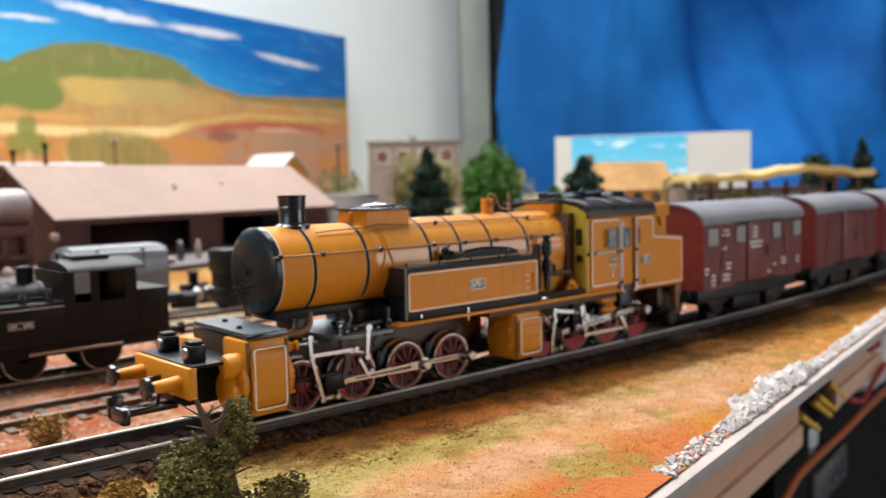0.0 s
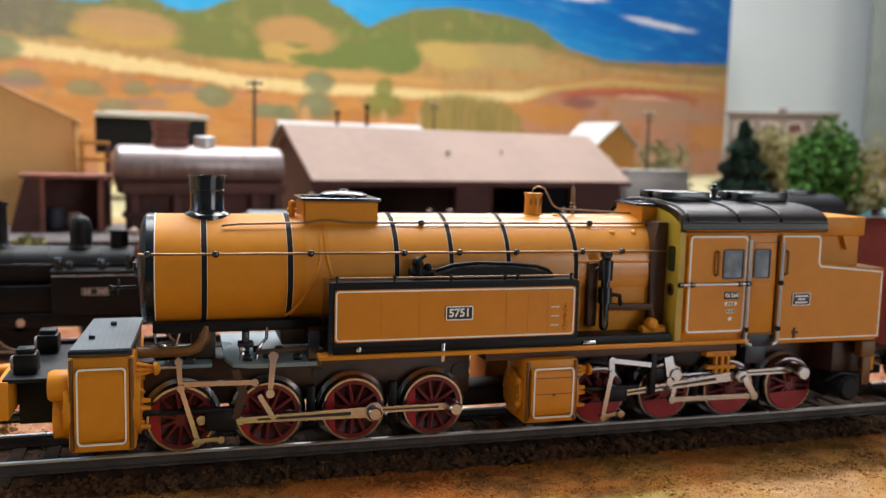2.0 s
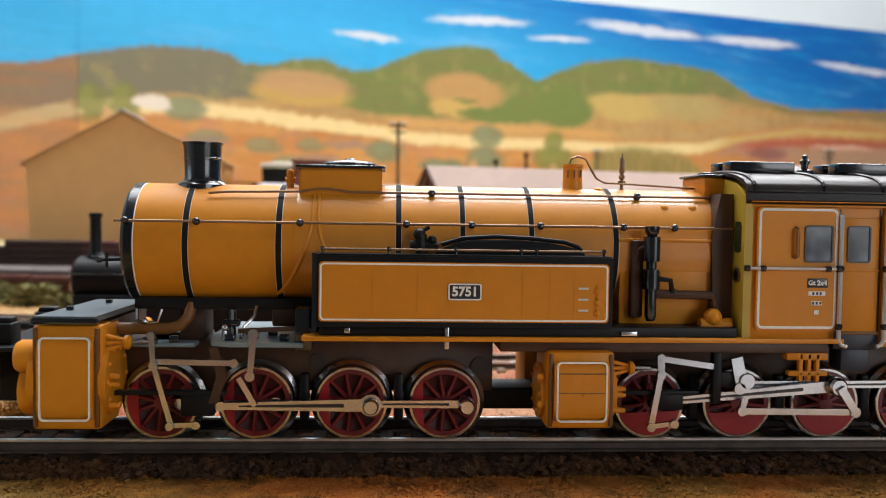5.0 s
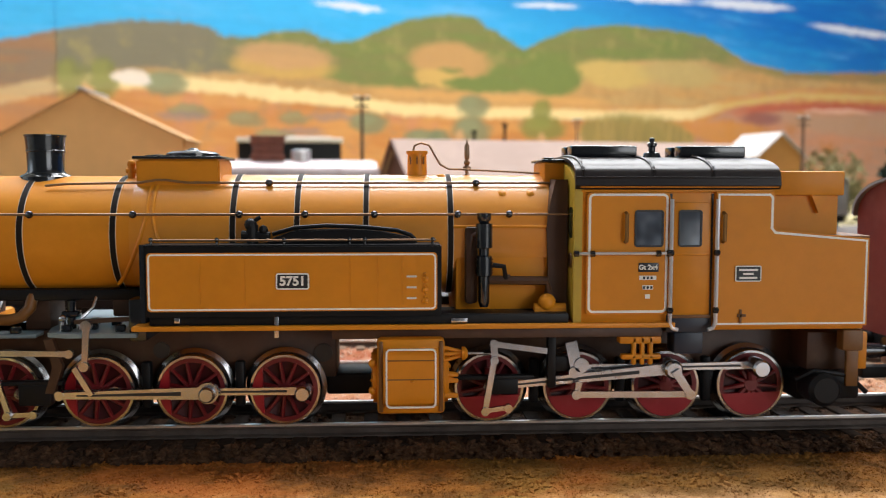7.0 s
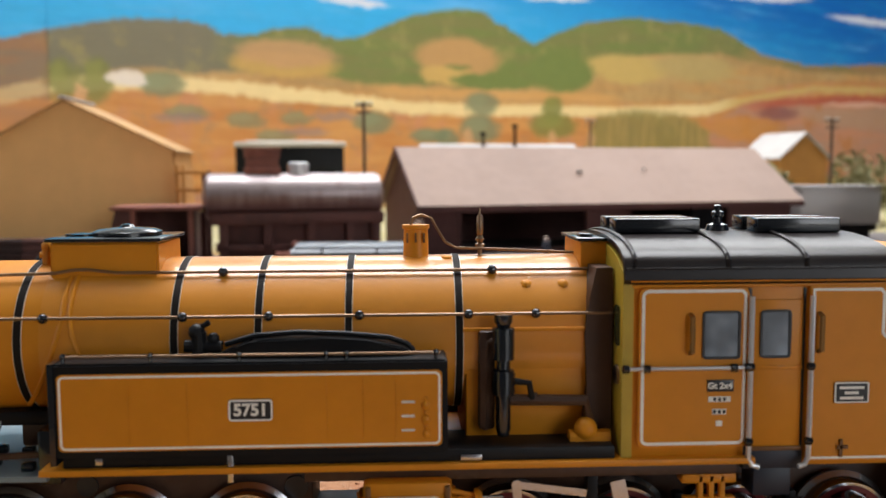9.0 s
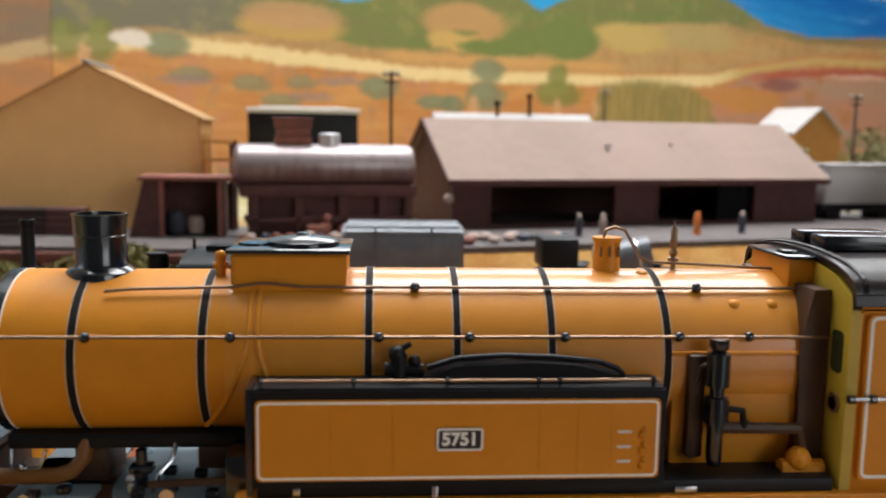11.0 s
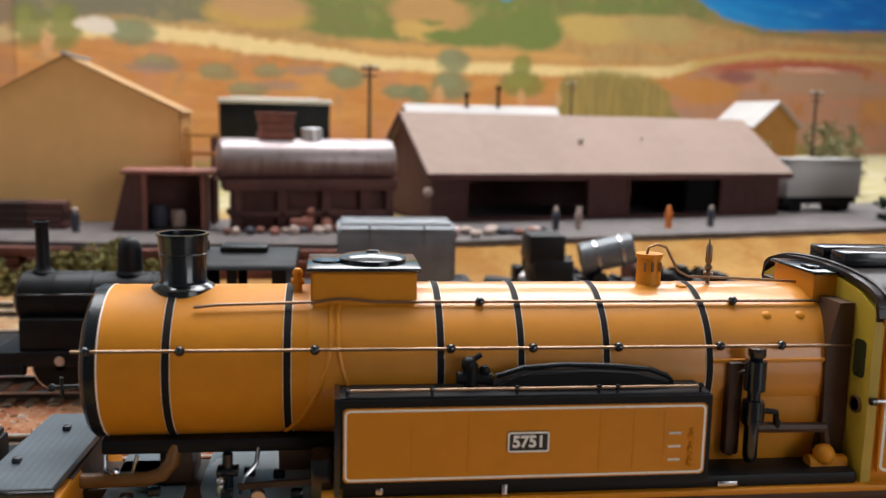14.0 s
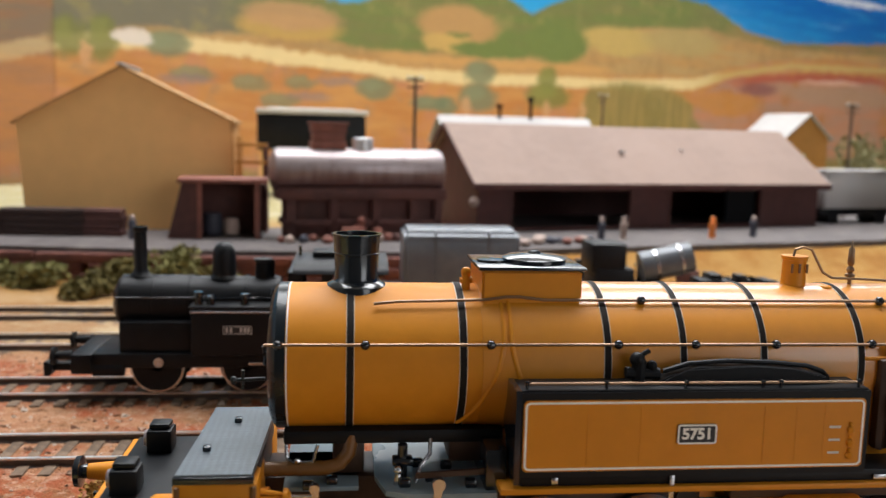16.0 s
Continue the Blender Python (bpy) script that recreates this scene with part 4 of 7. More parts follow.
# saddle pipe that sweeps down behind the third band
bm = B()
pts = []
for i in range(27):
    a, k = 122 + 4.2 * i, max(0.0, (i - 8) / 16)
    pts.append((149.2 - 5.4 * k ** 1.6, (BR + 0.12) * math.cos(radians(a)), BZ + (BR + 0.12) * math.sin(radians(a))))
part("steam_pipe", tube(bm, pts, 0.42), OCHRE, L, "ochre pipe sweeping forward round the boiler")
pts = []
for i in range(17):
    a, k = 122 + 4.2 * i, max(0.0, (i - 8) / 8)
    pts.append((150.3 + 1.8 * k ** 1.6, (BR + 0.3) * math.cos(radians(a)), BZ + (BR + 0.3) * math.sin(radians(a))))
part("steam_pipe", tube(B(), pts, 0.38), OCHRE, L)
# underside of boiler: dark walkway and saddles
part("smokebox_skirt", box(B(), 116, 150, -8.2, 8.2, 24.4, 26.6, 0.4), BLACK_MATT, L)
part("saddle", box(B(), 123.4, 128.4, -4, 4, 16, 25, 0.5), FRAME_BROWN, L)
part("rear_saddle", box(B(), 141.5, 147, -8, 8, 21.2, 26.5, 0.5), FRAME_BROWN, L)
part("tank_support", box(B(), 146.4, 149.6, -14.5, 14.5, 17.5, 25.5, 0.4), BLACK, L)

# chimney
part("chimney", lathe(B(), [(-2.6, 5.0), (-0.6, 4.8), (-0.3, 4.5), (0.1, 3.7), (0.7, 3.42), (4.2, 3.5), (4.3, 3.64), (4.55, 3.64), (4.65, 3.55), (7.2, 3.72), (7.3, 3.9), (7.6, 3.9), (7.6, 3.4), (3, 3.1), (3, 0.1)], (126.9, 0, 48.6), "z", 40), BLACK, L, "glossy black chimney with a flared foot")
# sand box on the boiler
bm = prism(B(), [(-6.8, 44.0), (6.8, 44.0), (6.6, 51.4), (-6.6, 51.4)], "x", 146.2, 162.0)
bmesh.ops.bevel(bm, geom=list(bm.edges), offset=0.35, segments=2, affect="EDGES")
sand = part("sand_box", bm, OCHRE, L)
lid = part("sand_box_lid", box(B(), 145.6, 162.6, -7.2, 7.2, 51.4, 52.0, 0.2), BLACK, sand, "black lid plate")
bm = lathe(B(), [(51.8, 5.2), (52.6, 5.2), (53.0, 4.3), (53.3, 1.2), (53.7, 0.8), (53.8, 0.1)], (155.6, 0, 0), "z", 28)
part("filler_cap", bm, BLACK, sand, "round black filler cap")
part("filler_cap", lathe(B(), [(51.8, 2.6), (52.3, 2.6), (52.5, 0.1)], (148.8, 0, 0), "z", 18), BLACK, sand)
bm = ball(rod(B(), (144.2, -2.5, 47), (144.2, -2.5, 50.3), 0.7), (144.2, -2.5, 50.5), 0.85, 8)
rod(bm, (143.2, -2.5, 49.2), (145.2, -2.5, 49.2), 0.5)
part("safety_fitting", bm, OCHRE, L)
# small dome, whistle, feed wire
dome = part("small_dome", lathe(B(), [(46, 2.3), (47.8, 2.0), (52.6, 1.9), (52.7, 2.15), (53.3, 2.15), (53.4, 0.1)], (200.2, 0, 0), "z", 20), OCHRE, L)
bm = B()
for i in range(3):
    box(bm, 198.7 + i * 1.3, 199.0 + i * 1.3, -2.1, -1.8, 50.6, 52.1)
part("dome_slots", bm, OCHRE_DARK, dome)
wire = [(199.4, -1, 53.2), (199.7, -1, 54.4), (201, -1, 54.9), (202.6, -1, 54.4), (203.6, -1, 52.6), (204.8, -1, 50.6), (206.5, -1, 49.7), (212, -1, 49.5), (222, -1, 49.0), (229, -1, 48.6)]
part("wire_loop", tube(B(), wire, 0.22), BRASS_WIRE, L, "thin bent copper wire")
bm = lathe(B(), [(46.5, 0.35), (49.6, 0.35), (49.8, 0.8), (50.2, 0.8), (50.4, 0.35), (51, 0.7), (51.6, 0.35), (52, 0.55), (54.5, 0.5), (55, 0.15), (55.8, 0.12)], (210.3, 0, 0), "z", 12)
part("whistle", bm, BRASS_WIRE, L, "turned brass whistle")
part("valve_bosses", ball(ball(ball(B(), (205, -2, BZ + 11.6), 1.0, 10, 0.5), (216.5, -8.0, BZ + 7.9), 1.1, 10, 0.9), (222, -8.0, BZ + 7.9), 1.1, 10, 0.9), OCHRE, L)
# firebox side and top box
bm = B()
box(bm, 207.2, 228.2, -11.2, 11.2, 20.5, 38.6, 0.5)
part("firebox", bm, OCHRE, L)
part("firebox_ledge", box(B(), 206.8, 228.2, -12.1, 12.1, 38.3, 38.9, 0.2), OCHRE, L)
bm = box(B(), 225.0, 230.0, -6.5, 6.5, 46.5, 51.0, 0.4)
part("turret", bm, OCHRE, L)
part("turret_lid", box(box(B(), 224.5, 230, -7, 7, 51.0, 51.5, 0.15), 225.3, 227.3, -4.5, -1.5, 51.4, 52, 0.2), BLACK, L)
# hand rails along the boiler
part("upper_handrail", tube(B(), [(129.5, -7.4, 46.3), (133, -7.2, 46.6), (147, -6.9, 46.9), (150, -7.2, 47.4), (152, -7.2, 47.4), (156, -7.0, 46.9), (228, -7.0, 46.9)], 0.24), BRASS_WIRE, L)
part("handrail", tube(B(), [(113.4, -12.0, 41.0), (228.8, -12.3, 41.0)], 0.24), BRASS_WIRE, L)
for x, y, z in [(xx, -12.1, 41.0) for xx in (115.4, 128.2, 147, 166.6, 178.8, 191.8, 207.6, 217.4)] + [(171.5, -7.0, 46.9), (211.5, -7.0, 46.9)]:
    kn = part("handrail_knob", ball(B(), (x, y, z), 0.75, 10), BLACK, L)
    part("stem", rod(B(), (x, y, z), (x, y + 1.6, z - 0.2), 0.3, seg=8), BLACK, kn)

# side tanks
for s in (-1, 1):
    tank = part("side_tank", prism(B(), [(18.3 * s, 22.6), (18.3 * s, 35.4), (9 * s, 35.4), (9 * s, 29.5), (15.5 * s, 22.6)], "x", 150.2, 204.2), BLACK_MATT, L, "black side tank with an ochre panel")
    y0 = 18.25 * s
    panel = part("tank_panel", prism(B(), outline(151.0, 203.4, 23.6, 34.3, 0.7), "y", y0, y0 + 0.3 * s), OCHRE, tank, "ochre panel with white lining")
    if s < 0:
        part("lining", line_loop(B(), outline(151.2, 203.2, 23.8, 34.1, 0.8), y0 - 0.3, 0.32), WHITE_LINE, panel)
        bm = B()
        for x in (160.5, 168.5, 187.5, 192.5, 197):
            for i in range(16):
                ball(bm, (x, y0 - 0.3, 24.8 + i * 0.55), 0.16, 5)
        for z in (25.4, 27.4, 29.4):
            ball(bm, (201.2, y0 - 0.4, z), 0.6, 8)
            ball(bm, (201.2, y0 - 0.4, z + 0.9), 0.35, 6)
        part("rivets", bm, OCHRE, panel)
        for z in (25.7, 27.7, 29.7):
            part("small_mark", box(B(), 197.8, 199.6, y0 - 0.36, y0 - 0.28, z, z + 0.35), LETTER_WHITE, panel, "small unreadable white mark")
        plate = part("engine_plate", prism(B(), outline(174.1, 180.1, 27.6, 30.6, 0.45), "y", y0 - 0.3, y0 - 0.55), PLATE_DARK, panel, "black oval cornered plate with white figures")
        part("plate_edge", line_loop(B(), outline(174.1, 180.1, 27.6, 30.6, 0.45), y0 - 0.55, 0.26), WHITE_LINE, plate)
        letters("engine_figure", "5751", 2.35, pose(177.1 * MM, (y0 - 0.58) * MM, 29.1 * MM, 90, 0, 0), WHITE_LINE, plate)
        bm = rod(B(), (151.2, -17.4, 36.5), (203.2, -17.4, 36.5), 0.22)
        part("tank_rail", bm, BRASS_WIRE, tank)
        for x in (151.6, 163.4, 175.5, 187.4, 190.2, 202.6):
            part("rail_post", ball(rod(B(), (x, -17.4, 35.3), (x, -17.4, 36.5), 0.25, seg=8), (x, -17.4, 36.6), 0.45, 8), BLACK, tank)
        part("tank_end_trim", prism(B(), [(-18.6, 21.6), (-18.6, 35.8), (-9, 35.8), (-9, 28.5), (-15.2, 21.6)], "x", 149.8, 150.6), BLACK, tank)
        part("tank_top", box(B(), 150.6, 204.0, -18.0, -9, 35.3, 35.7, 0.15), BLACK_MATT, tank)
    part("tank_base", box(B(), 151, 228, min(17.5 * s, 8 * s), max(17.5 * s, 8 * s), 20.9, 22.7, 0.2), BLACK_MATT, tank)
# black feed fittings lying over the near tank
bm = B()
prism(bm, [(171.5, 35.5), (173.4, 36.9), (176.4, 37.6), (178, 38.3), (187.0, 38.4), (193, 38.0), (198.4, 36.9), (199.8, 35.5)], "y", -15.6, -12.6)
bmesh.ops.bevel(bm, geom=list(bm.edges), offset=0.3, segments=2, affect="EDGES")
part("feed_pump", bm, BLACK_MATT, L)
part("feed_pipe", tube(B(), [(173, -14.2, 37.4), (177, -14.2, 38.6), (183, -14.2, 39.0), (190, -14, 38.7), (196, -14, 38.1), (198.6, -14, 37.2), (199.4, -14, 36.4), (199.5, -14, 35.5)], 0.4), BLACK_MATT, L)
bm = rod(B(), (169.3, -14, 35.5), (169.3, -14, 39.2), 1.1)
rod(bm, (167.3, -14, 37.2), (172.5, -14, 37.0), 0.9)
ball(bm, (169, -14, 39.2), 1.2, 10)
rod(bm, (168.2, -14, 39.0), (170.8, -14, 40.6), 0.4)
ball(bm, (171.3, -14, 38.2), 0.9, 8)
part("check_valve", bm, BLACK_MATT, L)
# air pump on the firebox
bm = lathe(B(), [(23.6, 0.8), (24.6, 1.1), (29.4, 1.1), (29.6, 1.55), (33.2, 1.55), (33.4, 1.0), (34.6, 1.0), (34.8, 1.6), (39.3, 1.6), (39.5, 0.9), (40.2, 1.35), (41.3, 1.35), (41.4, 0.1)], (212.4, -14.4, 0), "z", 20)
pump = part("air_pump", bm, BLACK, L, "glossy black vertical air pump")
for i in range(6):
    part("cooling_fin", lathe(B(), [(30 + i * 0.5, 1.5), (30 + i * 0.5, 1.75), (30.2 + i * 0.5, 1.75), (30.2 + i * 0.5, 1.5)], (212.4, -14.4, 0), "z", 16), BLACK, pump)
part("pump_bracket", box(B(), 209.0, 211.4, -13.0, -11, 24, 38.6, 0.5), FRAME_BROWN, L)
# upright dark strip drawn for the shade where firebox meets cab
bm = prism(B(), [(223.8, 20.6), (228.6, 20.6), (228.6, 47.6), (226.2, 47.6), (225.2, 43.0), (224.6, 38.0), (225.0, 30.0)], "y", -12.4, 12.4)
part("firebox_shade_strip", bm, FRAME_BROWN, L, "dark brown strip for the shade at the firebox back")
part("pump_valve", tube(B(), [(214, -14.2, 31.5), (216.2, -14.2, 31.2), (216.6, -14, 28.8)], 0.5), BLACK_MATT, L)
part("pump_pipe", tube(B(), [(211.8, -13.6, 37.6), (210.4, -12.8, 37), (210.0, -12.6, 34), (210.0, -12.6, 24)], 0.45, 10), FRAME_BROWN, L)
bm = tube(B(), [(213.5, -13.6, 28.6), (224.5, -13.6, 28.4), (225, -13.6, 25.4)], 0.85)
rod(bm, (217, -13.6, 28.2), (217, -13.6, 29.6), 0.5)
part("injector_pipe", bm, FRAME_BROWN, L)
bm = ball(rod(B(), (222, -14, 23), (228, -14, 23), 1.2), (224.4, -14.4, 24.4), 1.7, 12)
part("injector", bm, OCHRE, L)

# running boards
part("running_board", box(B(), 148, 248, -18.4, 18.4, 20.0, 20.9, 0.15), OCHRE, L)
part("board_flange", box(B(), 184, 246, -16.5, 16.5, 18.0, 20.0, 0.1), FRAME_BROWN, L)
part("front_catwalk", prism(B(), [(131.5, -14), (135, -15.5), (148, -15.5), (148, 15.5), (130, 15.5), (130, -8)], "z", 18.4, 19.2), CATWALK, L, "light blue-grey catwalk plate")
part("front_catwalk", box(B(), 116, 127.5, -9.5, 9.5, 17.4, 18.2, 0.2), CATWALK, L, "light blue-grey catwalk plate")
for x0, y0 in ((133.5, -13), (137.6, -11), (143.5, -13.5), (136, -5), (140.5, -6), (119, -11), (122.5, -9)):
    part("catwalk_fitting", box(B(), x0, x0 + 1.8, y0, y0 + 1.6, 18.1 if x0 < 130 else 19.1, 19.4 if x0 < 130 else 20.4, 0.3), BLACK, L)
for x0, x1, z0, z1 in ((173.6, 174.4, 18.6, 22.6), (155.6, 156.6, 21.4, 22.4), (206, 209, 21.2, 22)):
    part("bracket", box(B(), x0, x1, -18.0, -17.4, z0, z1, 0.1), STEEL, L)

# cylinders


def cylinder_block(x0, x1, z0, z1, y, label):
    c = part("cylinder", box(B(), x0, x1, y + 1.2, -7, z0, z1, 0.8), OCHRE, L, label)
    for xx, sg in ((x0, -1), (x1, 1)):
        bm = lathe(B(), [(xx - 0.5 * sg, 0.1), (xx - 0.5 * sg, (z1 - z0) * 0.36), (xx + 0.8 * sg, (z1 - z0) * 0.36), (xx + 1.2 * sg, 0.1)], (0, y + 7.2, (z0 + z1) / 2 - 1), "x", 28)
        for i in range(10):
            a = radians(36 * i)
            ball(bm, (xx + 0.9 * sg, y + 7.2 + (z1 - z0) * 0.29 * math.cos(a), (z0 + z1) / 2 - 1 + (z1 - z0) * 0.29 * math.sin(a)), 0.45, 6)
        part("cylinder_cover", bm, OCHRE, c)
    zm, zh = (z0 + z1) / 2 - 0.1, (z1 - z0) / 2 - 0.7
    curve = [(y + 3.4 * abs(s) ** 7, zm + zh * s) for s in [k / 10 for k in range(-10, 11)]]
    bm = prism(B(), curve + [(y + 4.5, zm + zh), (y + 4.5, zm - zh)], "x", x0 + 1.2, x1 - 1.2)
    pl = part("cylinder_cladding", bm, OCHRE, c)
    part("lining", line_loop(B(), outline(x0 + 1.6, x1 - 1.6, zm - zh * 0.86, zm + zh * 0.86, 0.9), y + 0.35, 0.32, 0.5), WHITE_LINE, pl)
    if x0 > 150:
        for zz in (zm - 0.2, zm + zh * 0.52):
            part("cladding_seam", box(B(), x0 + 1.7, x1 - 1.7, y - 0.05, y + 0.3, zz - 0.1, zz + 0.1), OCHRE_DARK, pl)
        part("drain_boss", ball(B(), (x0 + (x1 - x0) * 0.52, y, zm - 0.5), 0.45, 8, 0.6), OCHRE, pl)
    for xx in (x0 + 0.3, x1 - 1.1):
        part("cladding_flange", box(B(), xx, xx + 0.8, y + 0.8, y + 4, z0 + 0.5, z1 - 0.5, 0.2), OCHRE_DARK, c)
    bm = B()
    zg = z1 - 3.4
    for dz in (-1.2, 0.0, 1.2):
        rod(bm, (x1, y + 3.6, zg + dz), (x1 + 3.6, y + 4.0, zg + dz * 0.3), 0.42, 0.3)
    lathe(bm, [(x1 + 3.2, 0.1), (x1 + 3.3, 1.3), (x1 + 3.9, 1.3), (x1 + 4.4, 0.7), (x1 + 4.5, 0.1)], (0, y + 4.0, zg), "x", 12)
    for dz in (0.22, 0.42, 0.5):
        zz = z0 + (z1 - z0) * dz
        rod(bm, (x1, y + 3.2, zz), (x1 + 2.6, y + 3.4, zz - 0.2), 0.7, 0.4)
    part("gland_studs", bm, OCHRE, c)
    part("piston_rod", rod(B(), (x1 + 4.2, y + 4.0, zg), (x1 + 7.4, y + 4.0, zg), 0.35), STEEL, c)
    bm = B()
    for dz in (0.3, 0.66):
        ball(bm, (x0 - 0.9, y + 2.6, z0 + (z1 - z0) * dz), 0.75, 8)
    part("cover_knobs", bm, OCHRE, c)
    return c


cylinder_block(192.3, 204.8, 4.2, 18.4, -19.9, "ochre high pressure cylinder with white lined cladding")
cylinder_block(101.2, 113.2, 4.0, 22.6, -19.4, "large ochre low pressure cylinder with white lined cladding")
part("cylinder", box(B(), 101.2, 113.2, 7, 16.5, 4, 20.0, 0.8), OCHRE, L)
part("cylinder", box(B(), 192.2, 203.8, 7, 19.4, 4.2, 18.4, 0.8), OCHRE, L)
lathe_end = lathe(B(), [(97.5, 0.1), (97.5, 2.6), (98.2, 3.0), (101.4, 3.0)], (0, -14.6, 16.5), "x", 20)
lathe(lathe_end, [(98.4, 0.1), (98.4, 4.6), (101.4, 4.6)], (0, -13, 10.5), "x", 24)
part("cylinder_front", lathe_end, OCHRE, L)

# front deck, lamps, buffers
bm = prism(B(), [(101.8, -18.9), (112.4, -18.9), (113.4, 11.5), (103.2, 11.5)], "z", 23.2, 24.2)
deck = part("front_deck", bm, DECK_GREY, L, "grey chequered deck plate")
part("deck_edge", box(B(), 101.5, 112.7, -19.2, -18.6, 22.8, 23.9, 0.1), BLACK, deck)
part("deck_bolts", box(box(B(), 104.2, 105.4, -10, -8.8, 24.1, 25.0, 0.2), 107.3, 108.5, 3, 4.2, 24.1, 25, 0.2), BLACK, deck)
part("lower_deck", box(B(), 89.5, 103, -14.5, 14.5, 17.2, 18.0, 0.15), BLACK_MATT, L)
beam = part("buffer_beam", box(B(), 88.4, 90.6, -14.8, 14.8, 10.2, 17.6, 0.25), OCHRE, L)
for s in (-1, 1):
    bf = part("buffer", lathe(B(), [(82.0, 1.35), (88.6, 1.9), (88.7, 0.1)], (0, 10 * s, 13.6), "x", 18), OCHRE, L, "ochre buffer with a black head")
    part("buffer_head", lathe(B(), [(79.6, 0.1), (79.6, 1.6), (80.0, 2.6), (80.9, 2.7), (81.2, 1.2), (82.4, 1.2)], (0, 10 * s, 13.6), "x", 22), BLACK, bf)
    lx, ly = (90.8, -9.0) if s < 0 else (92.4, 8.3)
    lamp = part("head_lamp", box(B(), lx, lx + 4.2, ly - 2.3, ly + 2.3, 17.9, 21.9, 0.5), BLACK_MATT, L, "black box lamp")
    part("lamp_top", box(B(), lx + 0.4, lx + 3.8, ly - 1.7, ly + 1.7, 21.9, 22.9, 0.4), BLACK_MATT, lamp)
    part("lens", lathe(B(), [(lx - 0.6, 0.1), (lx - 0.6, 1.3), (lx + 0.1, 1.5)], (0, ly, 20.0), "x", 16), SILVER, lamp)
bm = box(B(), 78, 92, -1.6, 1.6, 5.6, 7.4, 0.3)
box(bm, 77, 79, -4.6, 4.6, 4.4, 8.4, 0.5)
box(bm, 76.8, 80.5, 3.2, 4.8, 5.2, 10.2, 0.3)
part("coupling", bm, BLACK, L, "black coupling")
bm = tube(B(), [(89, -3.5, 12), (86.2, -3.5, 11), (85.8, -3.5, 7.5)], 0.5)
tube(bm, [(89, 3.5, 12), (86.2, 3.5, 11), (85.8, 3.5, 7.5)], 0.5)
box(bm, 85.5, 88.5, -0.5, 0.5, 12.6, 14.2, 0.2)
part("brake_hoses", bm, BLACK, L)

# cab, bunker, roof
CY = -17.6
cab = part("cab", box(box(B(), 230.2, 266.4, -16.9, 16.9, 19.9, 46.9, 0.3), 255.2, 285.0, -16.9, 16.9, 19.2, 36.6, 0.3), OCHRE, L, "ochre cab and coal bunker with white lined panels")
part("cab_front", prism(B(), [(-17.3, 20), (17.3, 20), (17.3, 47.2), (12.5, 49.6), (6, 50.8), (-6, 50.8), (-12.5, 49.6), (-17.3, 47.2)], "x", 228.9, 230.4), OLIVE, cab, "olive yellow cab front plate")
part("front_lookout", prism(B(), outline(-15.8, -12.8, 36.6, 42.4, 0.8), "x", 228.8, 228.95), LOOKOUT, cab, "dark olive front lookout")
part("lookout_frame", lathe(B(), [(228.5, 1.4), (228.9, 1.4), (228.9, 1.0), (228.5, 1.0)], (0, -14.6, 32.4), "x", 16), BRASS_WIRE, cab)
pan = part("cab_panel", prism(B(), outline(231.2, 246.8, 22.4, 45.2, 0.9), "y", -16.9, CY), OCHRE, cab)
part("lining", line_loop(B(), outline(231.5, 246.5, 22.7, 45.0, 1.0), CY, 0.46), WHITE_LINE, pan)
bk = [(255.6, 20.0), (285.2, 20.0), (285.2, 36.6), (267.4, 38.2), (266.8, 38.9), (266.8, 44.6), (266.2, 45.3), (255.6, 45.3)]
pan2 = part("bunker_panel", prism(B(), bk, "y", -16.9, CY), OCHRE, cab)
part("lining", line_loop(B(), [(p[0] + (0.3 if p[0] < 260 else -0.3), p[1] + (0.3 if p[1] < 30 else -0.3)) for p in bk], CY, 0.5), WHITE_LINE, pan2)
part("bunker_edge", box(B(), 266.4, 285.4, -17.4, 17.4, 36.5, 37.1, 0.15), OCHRE_DARK, cab)
door = part("cab_door", box(B(), 247.4, 254.8, -17.2, -16.6, 22.0, 43.4, 0.2), OCHRE, cab)
part("door_sill", box(B(), 247.4, 254.8, -17.4, -16.4, 33.4, 33.9, 0.1), OCHRE, door)
part("door_sill", box(B(), 247.2, 255.0, -17.5, -16.4, 21.6, 22.2, 0.1), OCHRE_DARK, door)
# black strips drawn for the shade beside the recessed door
part("door_shadow_gap", box(box(B(), 246.9, 247.35, -17.1, -16.4, 20.6, 45.0), 254.85, 255.2, -17.1, -16.4, 20.6, 45.0), PLATE_DARK, cab)
for x0, x1, z0, z1, yy in ((240.3, 245.5, 35.2, 41.8, CY), (248.7, 252.9, 35.2, 41.8, -17.25)):
    w = part("window", prism(B(), outline(x0, x1, z0, z1, 0.5), "y", yy - 0.02, yy + 0.12), GLAZING, cab, "dark glazed cab window")
    part("window_frame", line_loop(B(), outline(x0 - 0.15, x1 + 0.15, z0 - 0.15, z1 + 0.15, 0.6), yy, 0.34, 0.2), PLATE_DARK, w)
for x in (238.5, 257.0):
    g = part("grab_rail", tube(B(), [(x, CY, 36.0), (x, CY - 0.8, 36.2), (x, CY - 0.8, 41.2), (x, CY, 41.4)], 0.36), RUST_WIRE, cab)
